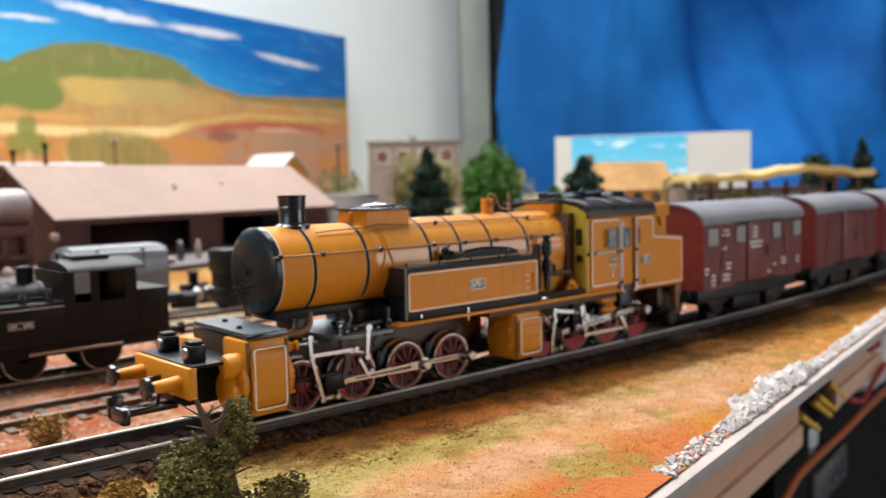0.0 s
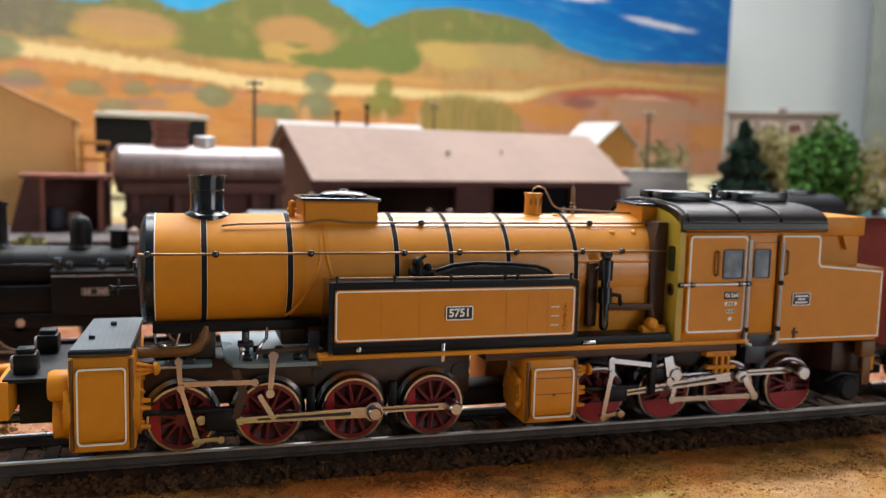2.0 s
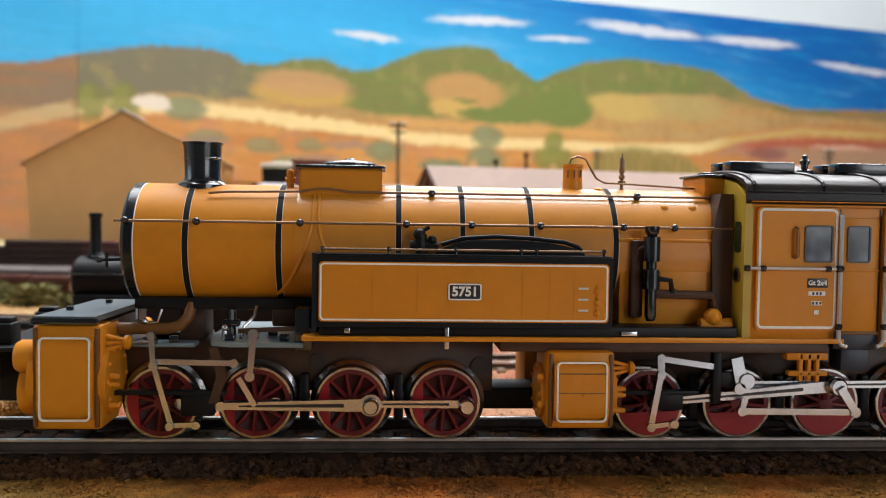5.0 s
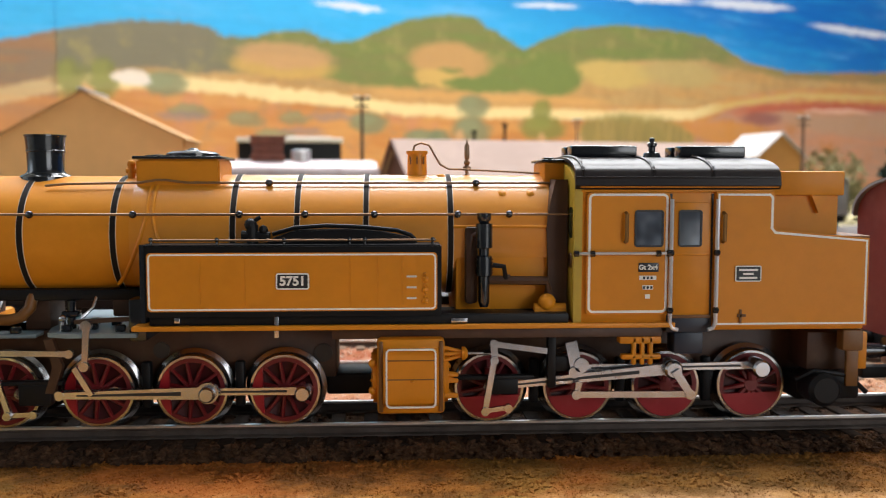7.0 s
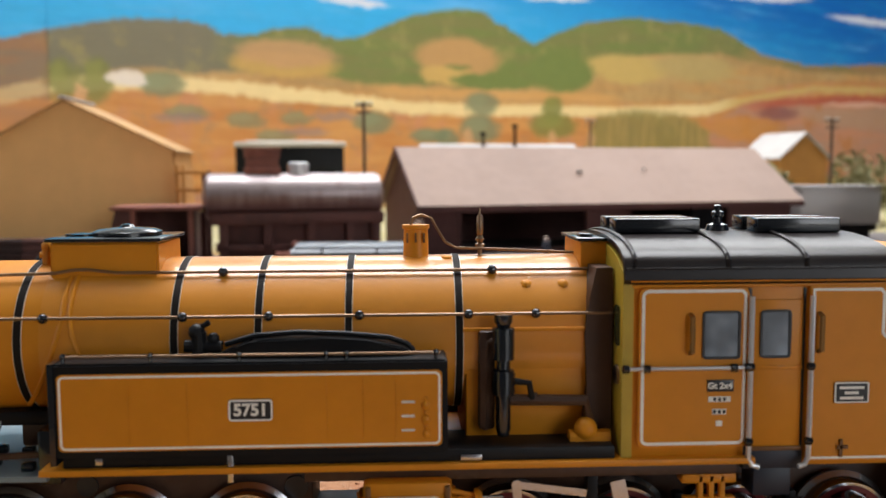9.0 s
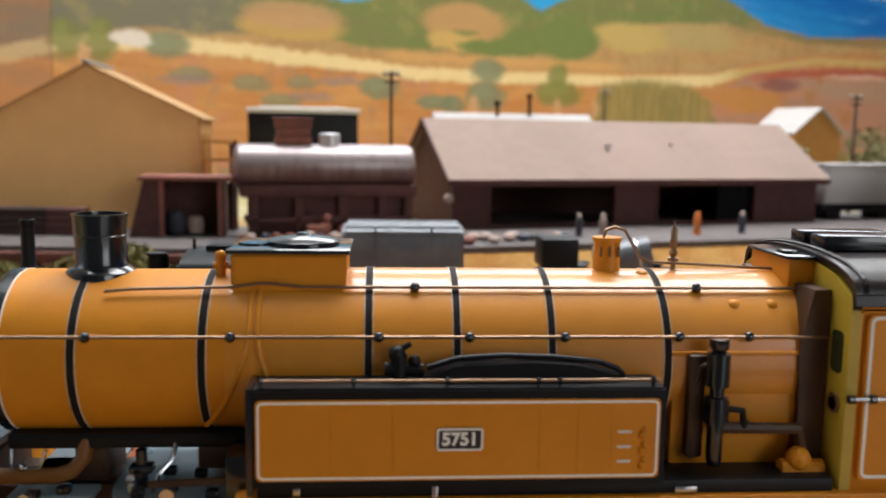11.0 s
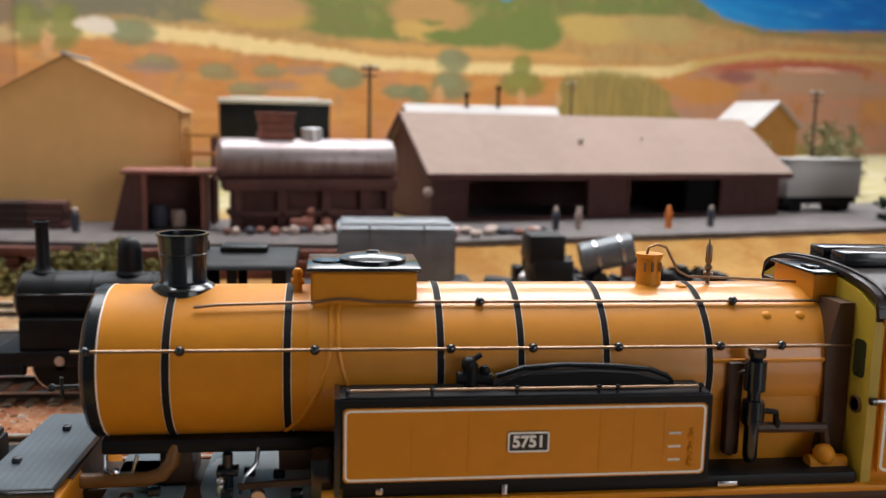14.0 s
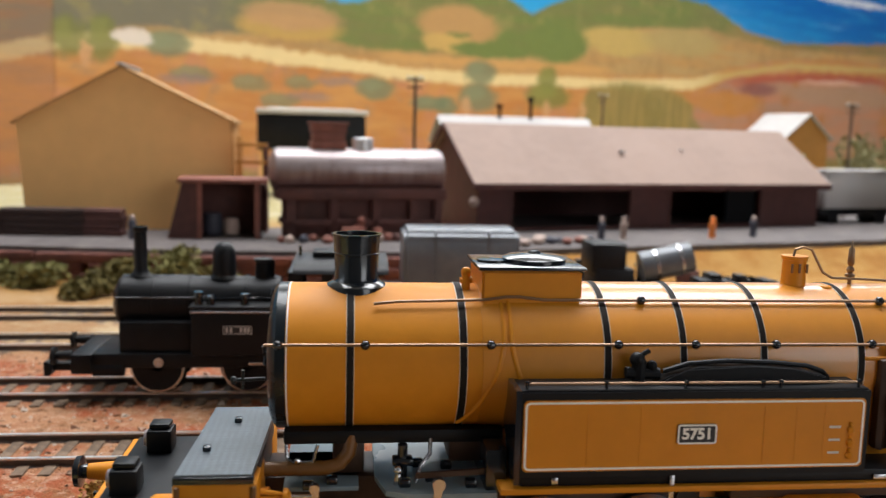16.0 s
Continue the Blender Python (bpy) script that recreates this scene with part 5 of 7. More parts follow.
for x in (247.0, 255.7):
    part("door_post_rail", tube(B(), [(x + (1.5 if x < 250 else -1.5), CY - 0.7, 19.5), (x + (0.5 if x < 250 else -0.5), CY - 0.6, 19.8), (x, CY - 0.5, 20.8), (x, CY - 0.5, 44.0)], 0.4), BRIGHT_ALU, cab, "bright vertical hand rail")
    part("rail_foot", ball(ball(B(), (x, CY - 0.5, 23.2), 0.7, 8), (x, CY - 0.5, 34.0), 0.7, 8), BLACK, cab)
rail = part("cab_side_rail", tube(B(), [(229.0, CY - 0.6, 33.9), (247, CY - 0.6, 33.9)], 0.3), BRIGHT_ALU, cab, "bright silver hand rail with black knobs")
for x in (229.2, 232.2, 244.6, 246.6):
    part("rail_knob", lathe(B(), [(x - 0.6, 0.1), (x - 0.4, 0.6), (x + 0.4, 0.6), (x + 0.6, 0.1)], (0, CY - 0.6, 33.9), "x", 10), BLACK, rail)
part("cab_steps", box(box(B(), 246.6, 255.4, -17.0, -13, 18.8, 22.2, 0.2), 248.4, 254.0, -16.6, -12, 14.6, 18.8, 0.3), NAVY_STEP, cab, "blue-black cab steps")
sign = part("class_plate", box(B(), 241.0, 244.8, CY - 0.2, CY, 30.4, 32.1, 0.05), PLATE_DARK, pan)
letters("class_letters", "Gt 2x4", 1.25, pose(242.8 * MM, (CY - 0.24) * MM, 31.25 * MM, 90, 0, 0), WHITE_LINE, sign)
bm = B()
for z, w in ((29.3, 3.2), (27.5, 2.0), (25.8, 0.9)):
    box(bm, 242.8 - w / 2, 242.8 + w / 2, CY - 0.12, CY, z - 0.4, z + 0.4)
part("small_plates", bm, WHITE_LINE, pan, "small unreadable white data marks")
bm = B()
for z in (29.3, 27.5):
    for i in range(3):
        box(bm, 241.9 + i * 0.7, 242.3 + i * 0.7, CY - 0.16, CY - 0.1, z - 0.25, z + 0.25)
part("small_plate_marks", bm, PLATE_DARK, pan)
mp = part("maker_plate", prism(B(), outline(259.4, 264.4, 28.5, 31.5, 0.3), "y", CY, CY - 0.2), PLATE_DARK, pan2, "small black maker's plate with white edge")
part("plate_edge", line_loop(B(), outline(259.4, 264.4, 28.5, 31.5, 0.3), CY - 0.2, 0.2), WHITE_LINE, mp)
bm = B()
for z, w in ((30.7, 3.6), (29.95, 2.0), (29.2, 3.4)):
    box(bm, 261.9 - w / 2, 261.9 + w / 2, CY - 0.26, CY - 0.18, z - 0.2, z + 0.2)
part("plate_bars", bm, WHITE_LINE, mp)
bm = box(B(), 260, 261.6, CY - 0.35, CY, 21.8, 22.3)
box(bm, 260.4, 260.8, CY - 0.35, CY, 20.6, 23.2)
part("hinge_mark", bm, OCHRE_DARK, pan2)

# roof: curved shell with eaves
prof = []
for i in range(21):
    a = radians(180 * i / 20)
    prof.append((-17.9 * math.cos(a), 48.0 + 4.1 * math.sin(a) ** 0.75))
prof = [(-18.3, 46.5)] + prof + [(18.3, 46.5)]
inner = [(p[0] * 0.96, p[1] - 0.7) for p in prof][::-1]
bm = prism(B(), prof + inner, "x", 228.9, 267.6)
roof = part("cab_roof", bm, ROOF_BLACK, cab, "black curved cab roof with raised ribs")
bm = B()
for x in (230.4, 243.6, 254.8):
    for i in range(len(prof) - 3):
        a, b = prof[i + 1], prof[i + 2]
        rod(bm, (x, a[0], a[1] + 0.1), (x, b[0], b[1] + 0.1), 0.35, seg=6)
part("roof_rib", bm, ROOF_BLACK, roof)
part("eaves_strip", box(B(), 229.8, 267.2, -18.1, -16.8, 46.1, 46.6, 0.1), OCHRE, cab)
part("eaves_strip", box(B(), 230.2, 266.6, -17.5, -16.8, 45.3, 45.7, 0.1), OCHRE, cab)
part("roof_skirt_line", box(B(), 229.0, 267.5, -18.32, -17.9, 47.9, 48.15, 0.08), ROOF_BLACK, roof)
for x0 in (230.6, 252.6):
    for s in (-1, 1):
        part("roof_vent", box(B(), x0, x0 + 13.2, 3.2 * s - 2.2, 3.2 * s + 2.2, 52.0, 54.3, 0.35), BLACK, roof)
bm = lathe(B(), [(52, 1.9), (53, 1.6), (53.3, 0.7), (54.2, 0.7), (54.4, 1.0), (55.0, 1.0), (55.3, 0.5), (56, 0.6), (56.2, 0.1)], (248.3, 0, 0), "z", 14)
part("roof_whistle", bm, BLACK, roof)
coal = part("coal_box", prism(B(), [(267.4, 37), (281, 37), (281, 48.6), (267.4, 48.6)], "y", -13.2, 13.2), OCHRE, cab)
part("coal_box_rim", box(B(), 267.4, 281.8, -14.2, 14.2, 44.6, 49.2, 0.3), OCHRE, coal)
part("bracket", prism(B(), [(275.4, 44.6), (278.6, 44.6), (276.8, 41.2)], "y", -14.2, -13.2), OCHRE, coal)
bm = B()
rng = random.Random(4)
for i in range(70):
    bmesh.ops.create_icosphere(bm, subdivisions=1, radius=rng.uniform(0.6, 1.3), matrix=Matrix.Translation((rng.uniform(269, 280), rng.uniform(-11, 11), 47.6 + rng.uniform(-0.4, 0.4))) @ Euler((rng.random() * 3, rng.random() * 3, 0)).to_matrix().to_4x4())
part("coal_load", bm, BLACK_MATT, coal, smooth=False)
# rear beam
part("rear_beam", box(B(), 285.0, 287.0, -15, 15, 11.0, 18.2, 0.25), OCHRE, L)
for s in (-1, 1):
    bf = part("buffer", lathe(B(), [(287, 1.9), (292.5, 1.35)], (0, 10 * s, 13.6), "x", 18), BLACK, L)
    part("buffer_head", lathe(B(), [(292.2, 1.2), (293.4, 1.2), (293.6, 2.7), (294.5, 2.6), (294.8, 0.1)], (0, 10 * s, 13.6), "x", 22), BLACK, bf)
bm = lathe(B(), [(-18.4, 0.1), (-18.4, 2.4), (-17.6, 3.2), (-10, 3.2)], (277.5, 0, 7.6), "y", 24)
box(bm, 274, 287, -13, -3, 4.5, 9.5, 0.8)
tube(bm, [(273, -15, 9), (276, -16, 11), (283, -16, 10), (287, -15, 6.5)], 0.5)
part("rear_brake_gear", bm, BLACK_MATT, L, "black rear brake gear")
part("rear_step", box(box(B(), 281, 285, -17.2, -14.5, 15, 19, 0.3), 282, 284.4, -16.8, -16, 8, 16, 0.2), OCHRE_DARK, L)

# rods and valve gear, near and far side


def bar(bm, p0, p1, y, h0, h1, t=0.7):
    """Flat rod from p0 to p1 (x, z) in the plane y, with heights h0 and h1."""
    a, b = Vector(p0), Vector(p1)
    d = (b - a).normalized()
    nn = Vector((-d.y, d.x))
    pts = [a + nn * h0 / 2, b + nn * h1 / 2, b - nn * h1 / 2, a - nn * h0 / 2]
    return prism(bm, [(p.x, p.y) for p in pts], "y", y, y + t)


def eye_end(bm, p, y, r, t=1.0):
    return lathe(bm, [(y - 0.1, 0.1), (y - 0.1, r), (y + t, r), (y + t, 0.1)], (p[0], 0, p[1]), "y", 16)


def fluted(x0, z0, x1, z1, y, h0, h1, name, label=""):
    bm = bar(B(), (x0, z0), (x1, z1), y, h0, h1)
    eye_end(bm, (x0, z0), y, h0 * 0.75)
    eye_end(bm, (x1, z1), y, h1 * 0.85)
    ob = part(name, bm, STEEL, L, label)
    dx, dz = x1 - x0, z1 - z0
    part("groove", bar(B(), (x0 + dx * 0.12, z0 + dz * 0.12), (x0 + dx * 0.82, z0 + dz * 0.82), y - 0.05, h0 * 0.25, h1 * 0.3, 0.1), PLATE_DARK, ob)
    return ob


fluted(133.0, 7.2, 160.4, 7.4, -13.6, 1.2, 2.4, "connecting_rod", "polished steel connecting rod")
fluted(160.5, 7.3, 178.2, 7.3, -12.2, 1.3, 1.5, "coupling_rod")
fluted(142.8, 7.3, 160.5, 7.3, -12.2, 1.3, 1.5, "coupling_rod")
fluted(125.3, 7.3, 142.8, 7.3, -12.2, 1.3, 1.5, "coupling_rod")
for x in (160.4, 178.2):
    p = part("crank_boss", lathe(B(), [(-15.2, 0.1), (-15.2, 1.2), (-14.8, 1.5), (-10.5, 1.6)], (x, 0, 7.3), "y", 16), STEEL, L)
part("slide_bar", box(box(B(), 113, 134, -14.4, -12.6, 9.4, 10.2, 0.1), 126, 132, -14.6, -12.4, 5.6, 9.6, 0.3), BLACK_MATT, L)
bm = bar(B(), (121.0, 20.4), (121.4, 15.0), -15.6, 1.1, 0.9)
bar(bm, (121.4, 15.0), (124.6, 4.0), -15.6, 0.9, 1.0)
bar(bm, (124.0, 4.0), (129.2, 4.2), -15.2, 0.9, 0.9)
for p in ((121, 20.4), (121.4, 15), (124.3, 4), (129, 4.2)):
    eye_end(bm, p, -15.8, 0.75)
part("combination_lever", bm, STEEL, L)
bm = bar(B(), (121.4, 15.6), (135.6, 15.4), -15.0, 1.0, 1.0)
eye_end(bm, (135.6, 15.4), -15.2, 0.8)
part("radius_rod", bm, STEEL, L)
bm = bar(B(), (139.2, 20.6), (138.6, 13.2), -16.0, 1.3, 1.0)
eye_end(bm, (139.2, 20.8), -16.2, 1.0)
eye_end(bm, (138.6, 13.2), -16.2, 0.9)
bar(bm, (136.5, 12.8), (139.5, 7.6), -15.4, 1.0, 1.0)
part("lifting_arm", bm, STEEL, L)
prof = [(131 + 0.0, 8), (132.5, 13), (131, 18), (132.6, 18.2), (134.3, 13), (132.6, 8)]
part("expansion_link", prism(B(), prof, "y", -14.8, -13.6), FRAME_BROWN, L)
bm = bar(B(), (136, 21), (148, 21.6), -13, 0.8, 0.8)
part("reach_rod", bm, FRAME_BROWN, L)
part("steam_elbow", tube(B(), [(113, -8.5, 20.8), (122.5, -8.5, 20.8), (124.6, -8.3, 21.4), (126, -7.8, 23), (126.4, -7.2, 25.6)], 1.1, 12), OCHRE_DARK, L, "dark ochre elbow pipe under the smokebox")
bm = tube(B(), [(116.4, -7.5, 24.6), (116.6, -8.5, 22.4), (117.6, -8.8, 21.9), (120.5, -8.8, 22.0), (121.2, -8.4, 24.4)], 0.3)
ball(bm, (118.2, -9, 22.2), 0.6, 8)
part("drain_fitting", bm, STEEL, L, "bright bent drain pipe")
bm = rod(B(), (134.2, -9, 19), (134.2, -9, 24.6), 0.8)
box(bm, 132.6, 135.8, -10.2, -7.8, 21.4, 22.6, 0.3)
part("drain_valve", bm, BLACK, L)
part("drain_cap", ball(rod(B(), (133.4, -11.4, 19.2), (133.4, -11.4, 21.2), 0.7, 0.5), (133.4, -11.4, 21.4), 0.75, 10), STEEL, L)
part("sand_pipe", tube(B(), [(138.6, -8, 25), (138.4, -9.5, 23.2), (136.8, -10.6, 21.6), (136.2, -11, 19.2)], 0.34), STEEL, L)

fluted(213.4, 8.0, 249.0, 11.2, -14.0, 1.2, 2.2, "connecting_rod", "polished steel connecting rod")
fluted(249.0, 11.2, 266.2, 11.4, -12.4, 1.3, 1.5, "coupling_rod")
fluted(231.4, 11.2, 249.0, 11.2, -12.4, 1.3, 1.5, "coupling_rod")
for x in (249.0, 266.2):
    part("crank_boss", lathe(B(), [(-15.6, 0.1), (-15.6, 1.4), (-15.2, 1.8), (-10.5, 1.8)], (x, 0, 11.2), "y", 18), STEEL, L)
bm = bar(B(), (214.2, 16.8), (214.4, 13.5), -16.0, 1.4, 1.2)
bar(bm, (214.4, 14.2), (212.6, 3.8), -16.0, 1.1, 1.1)
bar(bm, (212.6, 3.8), (217.0, 4.4), -15.6, 0.9, 0.9)
for p in ((214.2, 16.8), (212.6, 3.8), (217.0, 4.4), (214.3, 13.6)):
    eye_end(bm, p, -16.2, 0.8)
part("combination_lever", bm, STEEL, L)
part("radius_rod", bar(B(), (214.4, 16.6), (224.4, 15.2), -15.6, 1.1, 1.1), STEEL, L)
bm = bar(B(), (230.6, 9.2), (230.0, 6.6), -15.8, 1.2, 1.0)
bar(bm, (230.0, 6.8), (252.0, 6.6), -15.8, 1.2, 1.2)
eye_end(bm, (230.0, 6.8), -16.0, 0.9)
eye_end(bm, (252.0, 6.6), -16.0, 1.0)
bar(bm, (252.0, 6.6), (249, 11.2), -16.2, 1.4, 1.6)
part("return_crank", bm, STEEL, L)
bm = bar(B(), (229.0, 16.8), (230.4, 10.6), -15.2, 2.2, 2.4, 1.0)
eye_end(bm, (231, 12.4), -15.6, 1.4)
eye_end(bm, (229.6, 11.0), -15.6, 1.1)
part("expansion_link", bm, STEEL, L)
part("link_bracket", box(box(B(), 224.6, 226.2, -15, -13, 8, 18.4, 0.2), 225, 229, -14.6, -13.4, 11, 14, 0.3), BLACK_MATT, L)
bm = box(B(), 238, 246, -16.6, -14, 16.6, 18.0, 0.3)
for i in range(3):
    box(bm, 240.4 + i * 1.6, 241.2 + i * 1.6, -16.6, -15.4, 12.6, 18, 0.2)
box(bm, 238.4, 246, -16.6, -15, 13.6, 14.6, 0.3)
part("spring_hanger", bm, OCHRE, L)
part("slide_bar", box(box(B(), 204, 222, -14.8, -13, 9.6, 10.4, 0.1), 213, 219, -15, -12.6, 6.8, 9.8, 0.3), BLACK_MATT, L)
for x in (147.8, 165.6, 223, 240.2, 257.6):
    part("brake_shoe", box(B(), x - 0.9, x + 0.9, -9.2, -7, 3.5, 12.5, 0.5), BLACK_MATT, L)
for x, z, r in ((181.5, 13.4, 1.8), (150, 14.2, 1.6)):
    part("frame_hole", lathe(B(), [(-5.9, 0.1), (-5.9, r), (-5.3, r)], (x, 0, z), "y", 20), PLATE_DARK, L)
part("ash_pan", box(B(), 182, 206, -5, 5, 4.8, 9, 0.5), BLACK_MATT, L)

# ---- other rolling stock ----


def freight_car(x, label, marked):
    """Covered van standing on the curve behind the engine; x is its middle."""
    y = track_y(x)
    ang = math.degrees(math.atan((track_y(x + 0.01) - track_y(x - 0.01)) / 0.02))
    c = thing("freight_car", label, "railway car", pose(x, y, RAIL, 0, 0, ang), group="covered vans behind the engine")
    prof = [(-16, 14.0), (16, 14.0), (16, 40.5)] + [(16 * math.cos(radians(a)), 40.5 + 7.2 * math.sin(radians(a))) for a in range(15, 180, 15)] + [(-16, 40.5)]
    body = part("body", prism(B(), prof, "x", -44.8, 44.8), CAR_RED, c)
    bm = B()
    for i in range(30):
        box(bm, -44 + i * 3.0, -43.6 + i * 3.0, -16.12, -15.9, 14.4, 40.4)
    part("plank_joints", bm, SHED_WALL, body, smooth=False)
    outer = [(-16.9, 40.1)] + [(-16.9 * math.cos(radians(a)), 40.5 + 7.9 * math.sin(radians(a))) for a in range(0, 181, 12)] + [(16.9, 40.1)]
    inner = [(p[0] * 0.965, p[1] - 0.6) for p in outer][::-1]
    part("roof", prism(B(), outer + inner, "x", -45.8, 45.8), CAR_ROOF, c, "grey curved roof")
    dr = part("sliding_door", box(B(), -9, 9, -16.9, -15.9, 15, 39.4, 0.3), CAR_RED, c)
    for z in (39.5, 14.4):
        part("door_rail", box(B(), -19, 19, -17.3, -16.2, z, z + 0.6, 0.1), BLACK_MATT, c)
    part("door_handle", tube(B(), [(6.8, -17, 25), (6.8, -17.6, 25.2), (6.8, -17.6, 28.8), (6.8, -17, 29)], 0.25), BLACK_MATT, dr)
    if marked:
        for xx in (-38, -15, 18, 38.5):
            v = part("vent_hatch", box(B(), xx - 3.6, xx + 3.6, -16.9, -15.9, 31.6, 38.0, 0.3), VENT_GREY, c, "grey louvred vent hatch")
            bm = B()
            for i in range(4):
                box(bm, xx - 3.1, xx + 3.1, -17.05, -16.8, 32.4 + i * 1.4, 32.8 + i * 1.4)
            part("slat", bm, POST_GREY, v, smooth=False)
        rng = random.Random(8)
        for xx, zz, w, k in ((-27, 36.5, 6, 2), (-28, 29.5, 5, 1), (-42.5, 22, 3.5, 2), (-37, 19, 4, 3), (-24.5, 23, 4.5, 2), (-26.5, 18.5, 7, 2), (26, 21.5, 5.5, 2), (40.5, 21, 4, 2), (-3, 36.5, 5, 3), (-2, 30.5, 12, 2), (10, 17, 4, 1), (17, 19.5, 4, 1)):
            for i in range(k):
                ww = w * rng.uniform(0.7, 1.0)
                yy = -17.05 if abs(xx) < 12 else -16.25
                part("stencil_mark", box(B(), xx - ww / 2, xx + ww / 2, yy, yy + 0.15, zz - i * 1.8, zz - i * 1.8 + 0.95), LETTER_WHITE, c, "unreadable white stencil mark" if i == 0 else "", smooth=False)
    for x0, x1 in ((-33, -27), (24, 30)):
        up = x0 < 0
        part("brace", bar(B(), (x0, 15 if up else 39), (x1, 39 if up else 15), -16.4, 0.7, 0.7, 0.5), CAR_RED, c)
    part("underframe", box(box(box(B(), -44.5, 44.5, -13.5, 13.5, 8.6, 14.0, 0.3), -12, 12, -12, 12, 3.2, 8, 0.6), 16, 26, -13, -8, 3.6, 8, 0.8), BLACK_MATT, c)
    for wx in (-27, 27):
        for s in (-1, 1):
            w = part("wheel", lathe(B(), [(-1.2, 0.1), (-1.2, 4.2), (-1.4, 5.4), (0.9, 5.6), (1.4, 6.2), (1.5, 0.1)], (wx, -8.3, 5.6), "y", 24), BLACK_MATT, c)
            if s > 0:
                w.matrix_basis = Matrix.Diagonal((1, -1, 1, 1))
        part("axle_guard", prism(B(), [(wx - 7, 8), (wx + 7, 8), (wx + 2.4, 3.4), (wx - 2.4, 3.4)], "y", -12.4, -11.4), BLACK_MATT, c)
        part("leaf_spring", box(B(), wx - 8, wx + 8, -13.0, -12.0, 7.0, 8.6, 0.4), BLACK_MATT, c)
    for e in (-1, 1):
        for s in (-1, 1):
            b = part("buffer", lathe(B(), [(44.5 * e, 1.6), (49 * e, 1.2), (49.2 * e, 2.5), (50 * e, 2.5)], (0, 10 * s, 12.4), "x", 16), BLACK_MATT, c)
    part("coupling", box(B(), -53, -44.5, -1.5, 1.5, 6, 8.4, 0.3), BLACK_MATT, c)
    return c


freight_car(0.3465, "oxide red covered van with grey vents and white stencils", True)
freight_car(0.4525, "plain oxide red covered van with a grey roof", False)
freight_car(0.5590, "dull red covered van with a blue-grey roof", False)
freight_car(0.6650, "dull red covered van with a blue-grey roof", False)


def black_engine():
    """Small black tank engine in the yard; local x = 0 at its smokebox front."""
    e = thing("tank_engine", "matt black small tank engine on the yard track", "locomotive", pose(0.052, 0.357, YARD))
    part("frame", box(box(B(), -2, 98, -12, 12, 8.5, 13, 0.4), -8, -2, -13, 13, 7, 13, 0.4), BLACK_MATT, e)
    part("lower_casing", box(B(), 5.5, 30, -10.5, 10.5, 12.5, 22.5, 0.8), BLACK_MATT, e)
    part("boiler", lathe(B(), [(3.8, 0.1), (3.8, 7), (4.8, 8.1), (26, 8.1), (26.5, 7.8), (53, 7.8)], (0, 0, 27), "x", 32), BLACK_MATT, e)
    part("smokebox_door", lathe(B(), [(2.2, 0.1), (2.6, 5), (4.0, 7)], (0, 0, 27), "x", 24), BLACK, e)
    part("chimney", lathe(B(), [(0, 3.4), (0.8, 2.5), (2.2, 2.0), (13.6, 1.9), (13.8, 2.25), (15.2, 2.25), (15.3, 1.6), (12, 1.5), (12, 0.1)], (10.1, 0, 35), "z", 20), BLACK_MATT, e)
    part("steam_dome", lathe(B(), [(0, 4.4), (0.8, 3.7), (7.2, 3.6), (8.8, 3.3), (10.0, 2.6), (10.9, 1.5), (11.2, 0.2)], (35.4, 0, 34.5), "z", 20), BLACK_MATT, e)
    bm = lathe(B(), [(0, 2.6), (5, 2.4), (5.4, 3.0), (6, 3.0), (6.4, 0.1)], (47.4, 0, 34.5), "z", 16)
    rod(bm, (50.4, 0, 34), (50.4, 0, 40), 0.6)
    part("safety_valve", bm, BLACK_MATT, e)
    for x in (14, 25, 42, 51):
        part("boiler_band", lathe(B(), [(x, 7.6), (x, 8.2), (x + 0.8, 8.2), (x + 0.8, 7.6)], (0, 0, 27), "x", 32), BLACK_MATT, e)
    part("boiler_handrail", tube(B(), [(4.2, -8.4, 29.4), (24, -8.4, 29.4), (54, -8.4, 29.4)], 0.28), BLACK, e)
    for x, h in ((29.5, 4.2), (33, 3.0), (43, 3.6), (52, 5.0)):
        part("tank_fitting", lathe(B(), [(0, 1.4), (h * 0.6, 1.2), (h * 0.7, 1.7), (h, 1.5), (h + 0.2, 0.1)], (x, -12.4, 28), "z", 12), BLACK, e)
    tank = part("side_tank", box(B(), 27.5, 56, -15.5, 15.5, 13, 28, 0.6), BLACK_MATT, e)
    part("tank_rim", box(B(), 27.1, 56.4, -15.9, 15.9, 27.4, 28.2, 0.2), BLACK_MATT, tank)
    pl = part("small_plate", box(B(), 37.0, 45.4, -15.9, -15.4, 19.9, 22.3, 0.1), PLATE_DARK, tank, "small plate with unreadable pale figures")
    bm = B()
    for x in (37.8, 39.0, 42.0, 43.1, 44.1):
        box(bm, x, x + 0.6, -16.0, -15.85, 20.4, 21.8)
    line_loop(bm, [(37.0, 19.9), (45.4, 19.9), (45.4, 22.3), (37.0, 22.3)], -15.9, 0.25)
    part("plate_marks", bm, LETTER_WHITE, pl, smooth=False)
    for y in (-15.2, 14.2):
        side = part("cab_side", box(B(), 57.2, 82, y, y + 1, 13, 27), BLACK_MATT, e, smooth=False)
        for x in (57.2, 66, 79):
            part("cab_pillar", box(B(), x, x + 3, y, y + 1, 27, 38.5), BLACK_MATT, side, smooth=False)
    for x in (56, 82):
        part("cab_end", box(B(), x, x + 1.2, -15.2, 15.2, 13, 38.5), BLACK_MATT, e, smooth=False)
    outer = [(-16.6 * math.cos(radians(a)), 38.2 + 3.8 * math.sin(radians(a))) for a in range(0, 181, 15)]
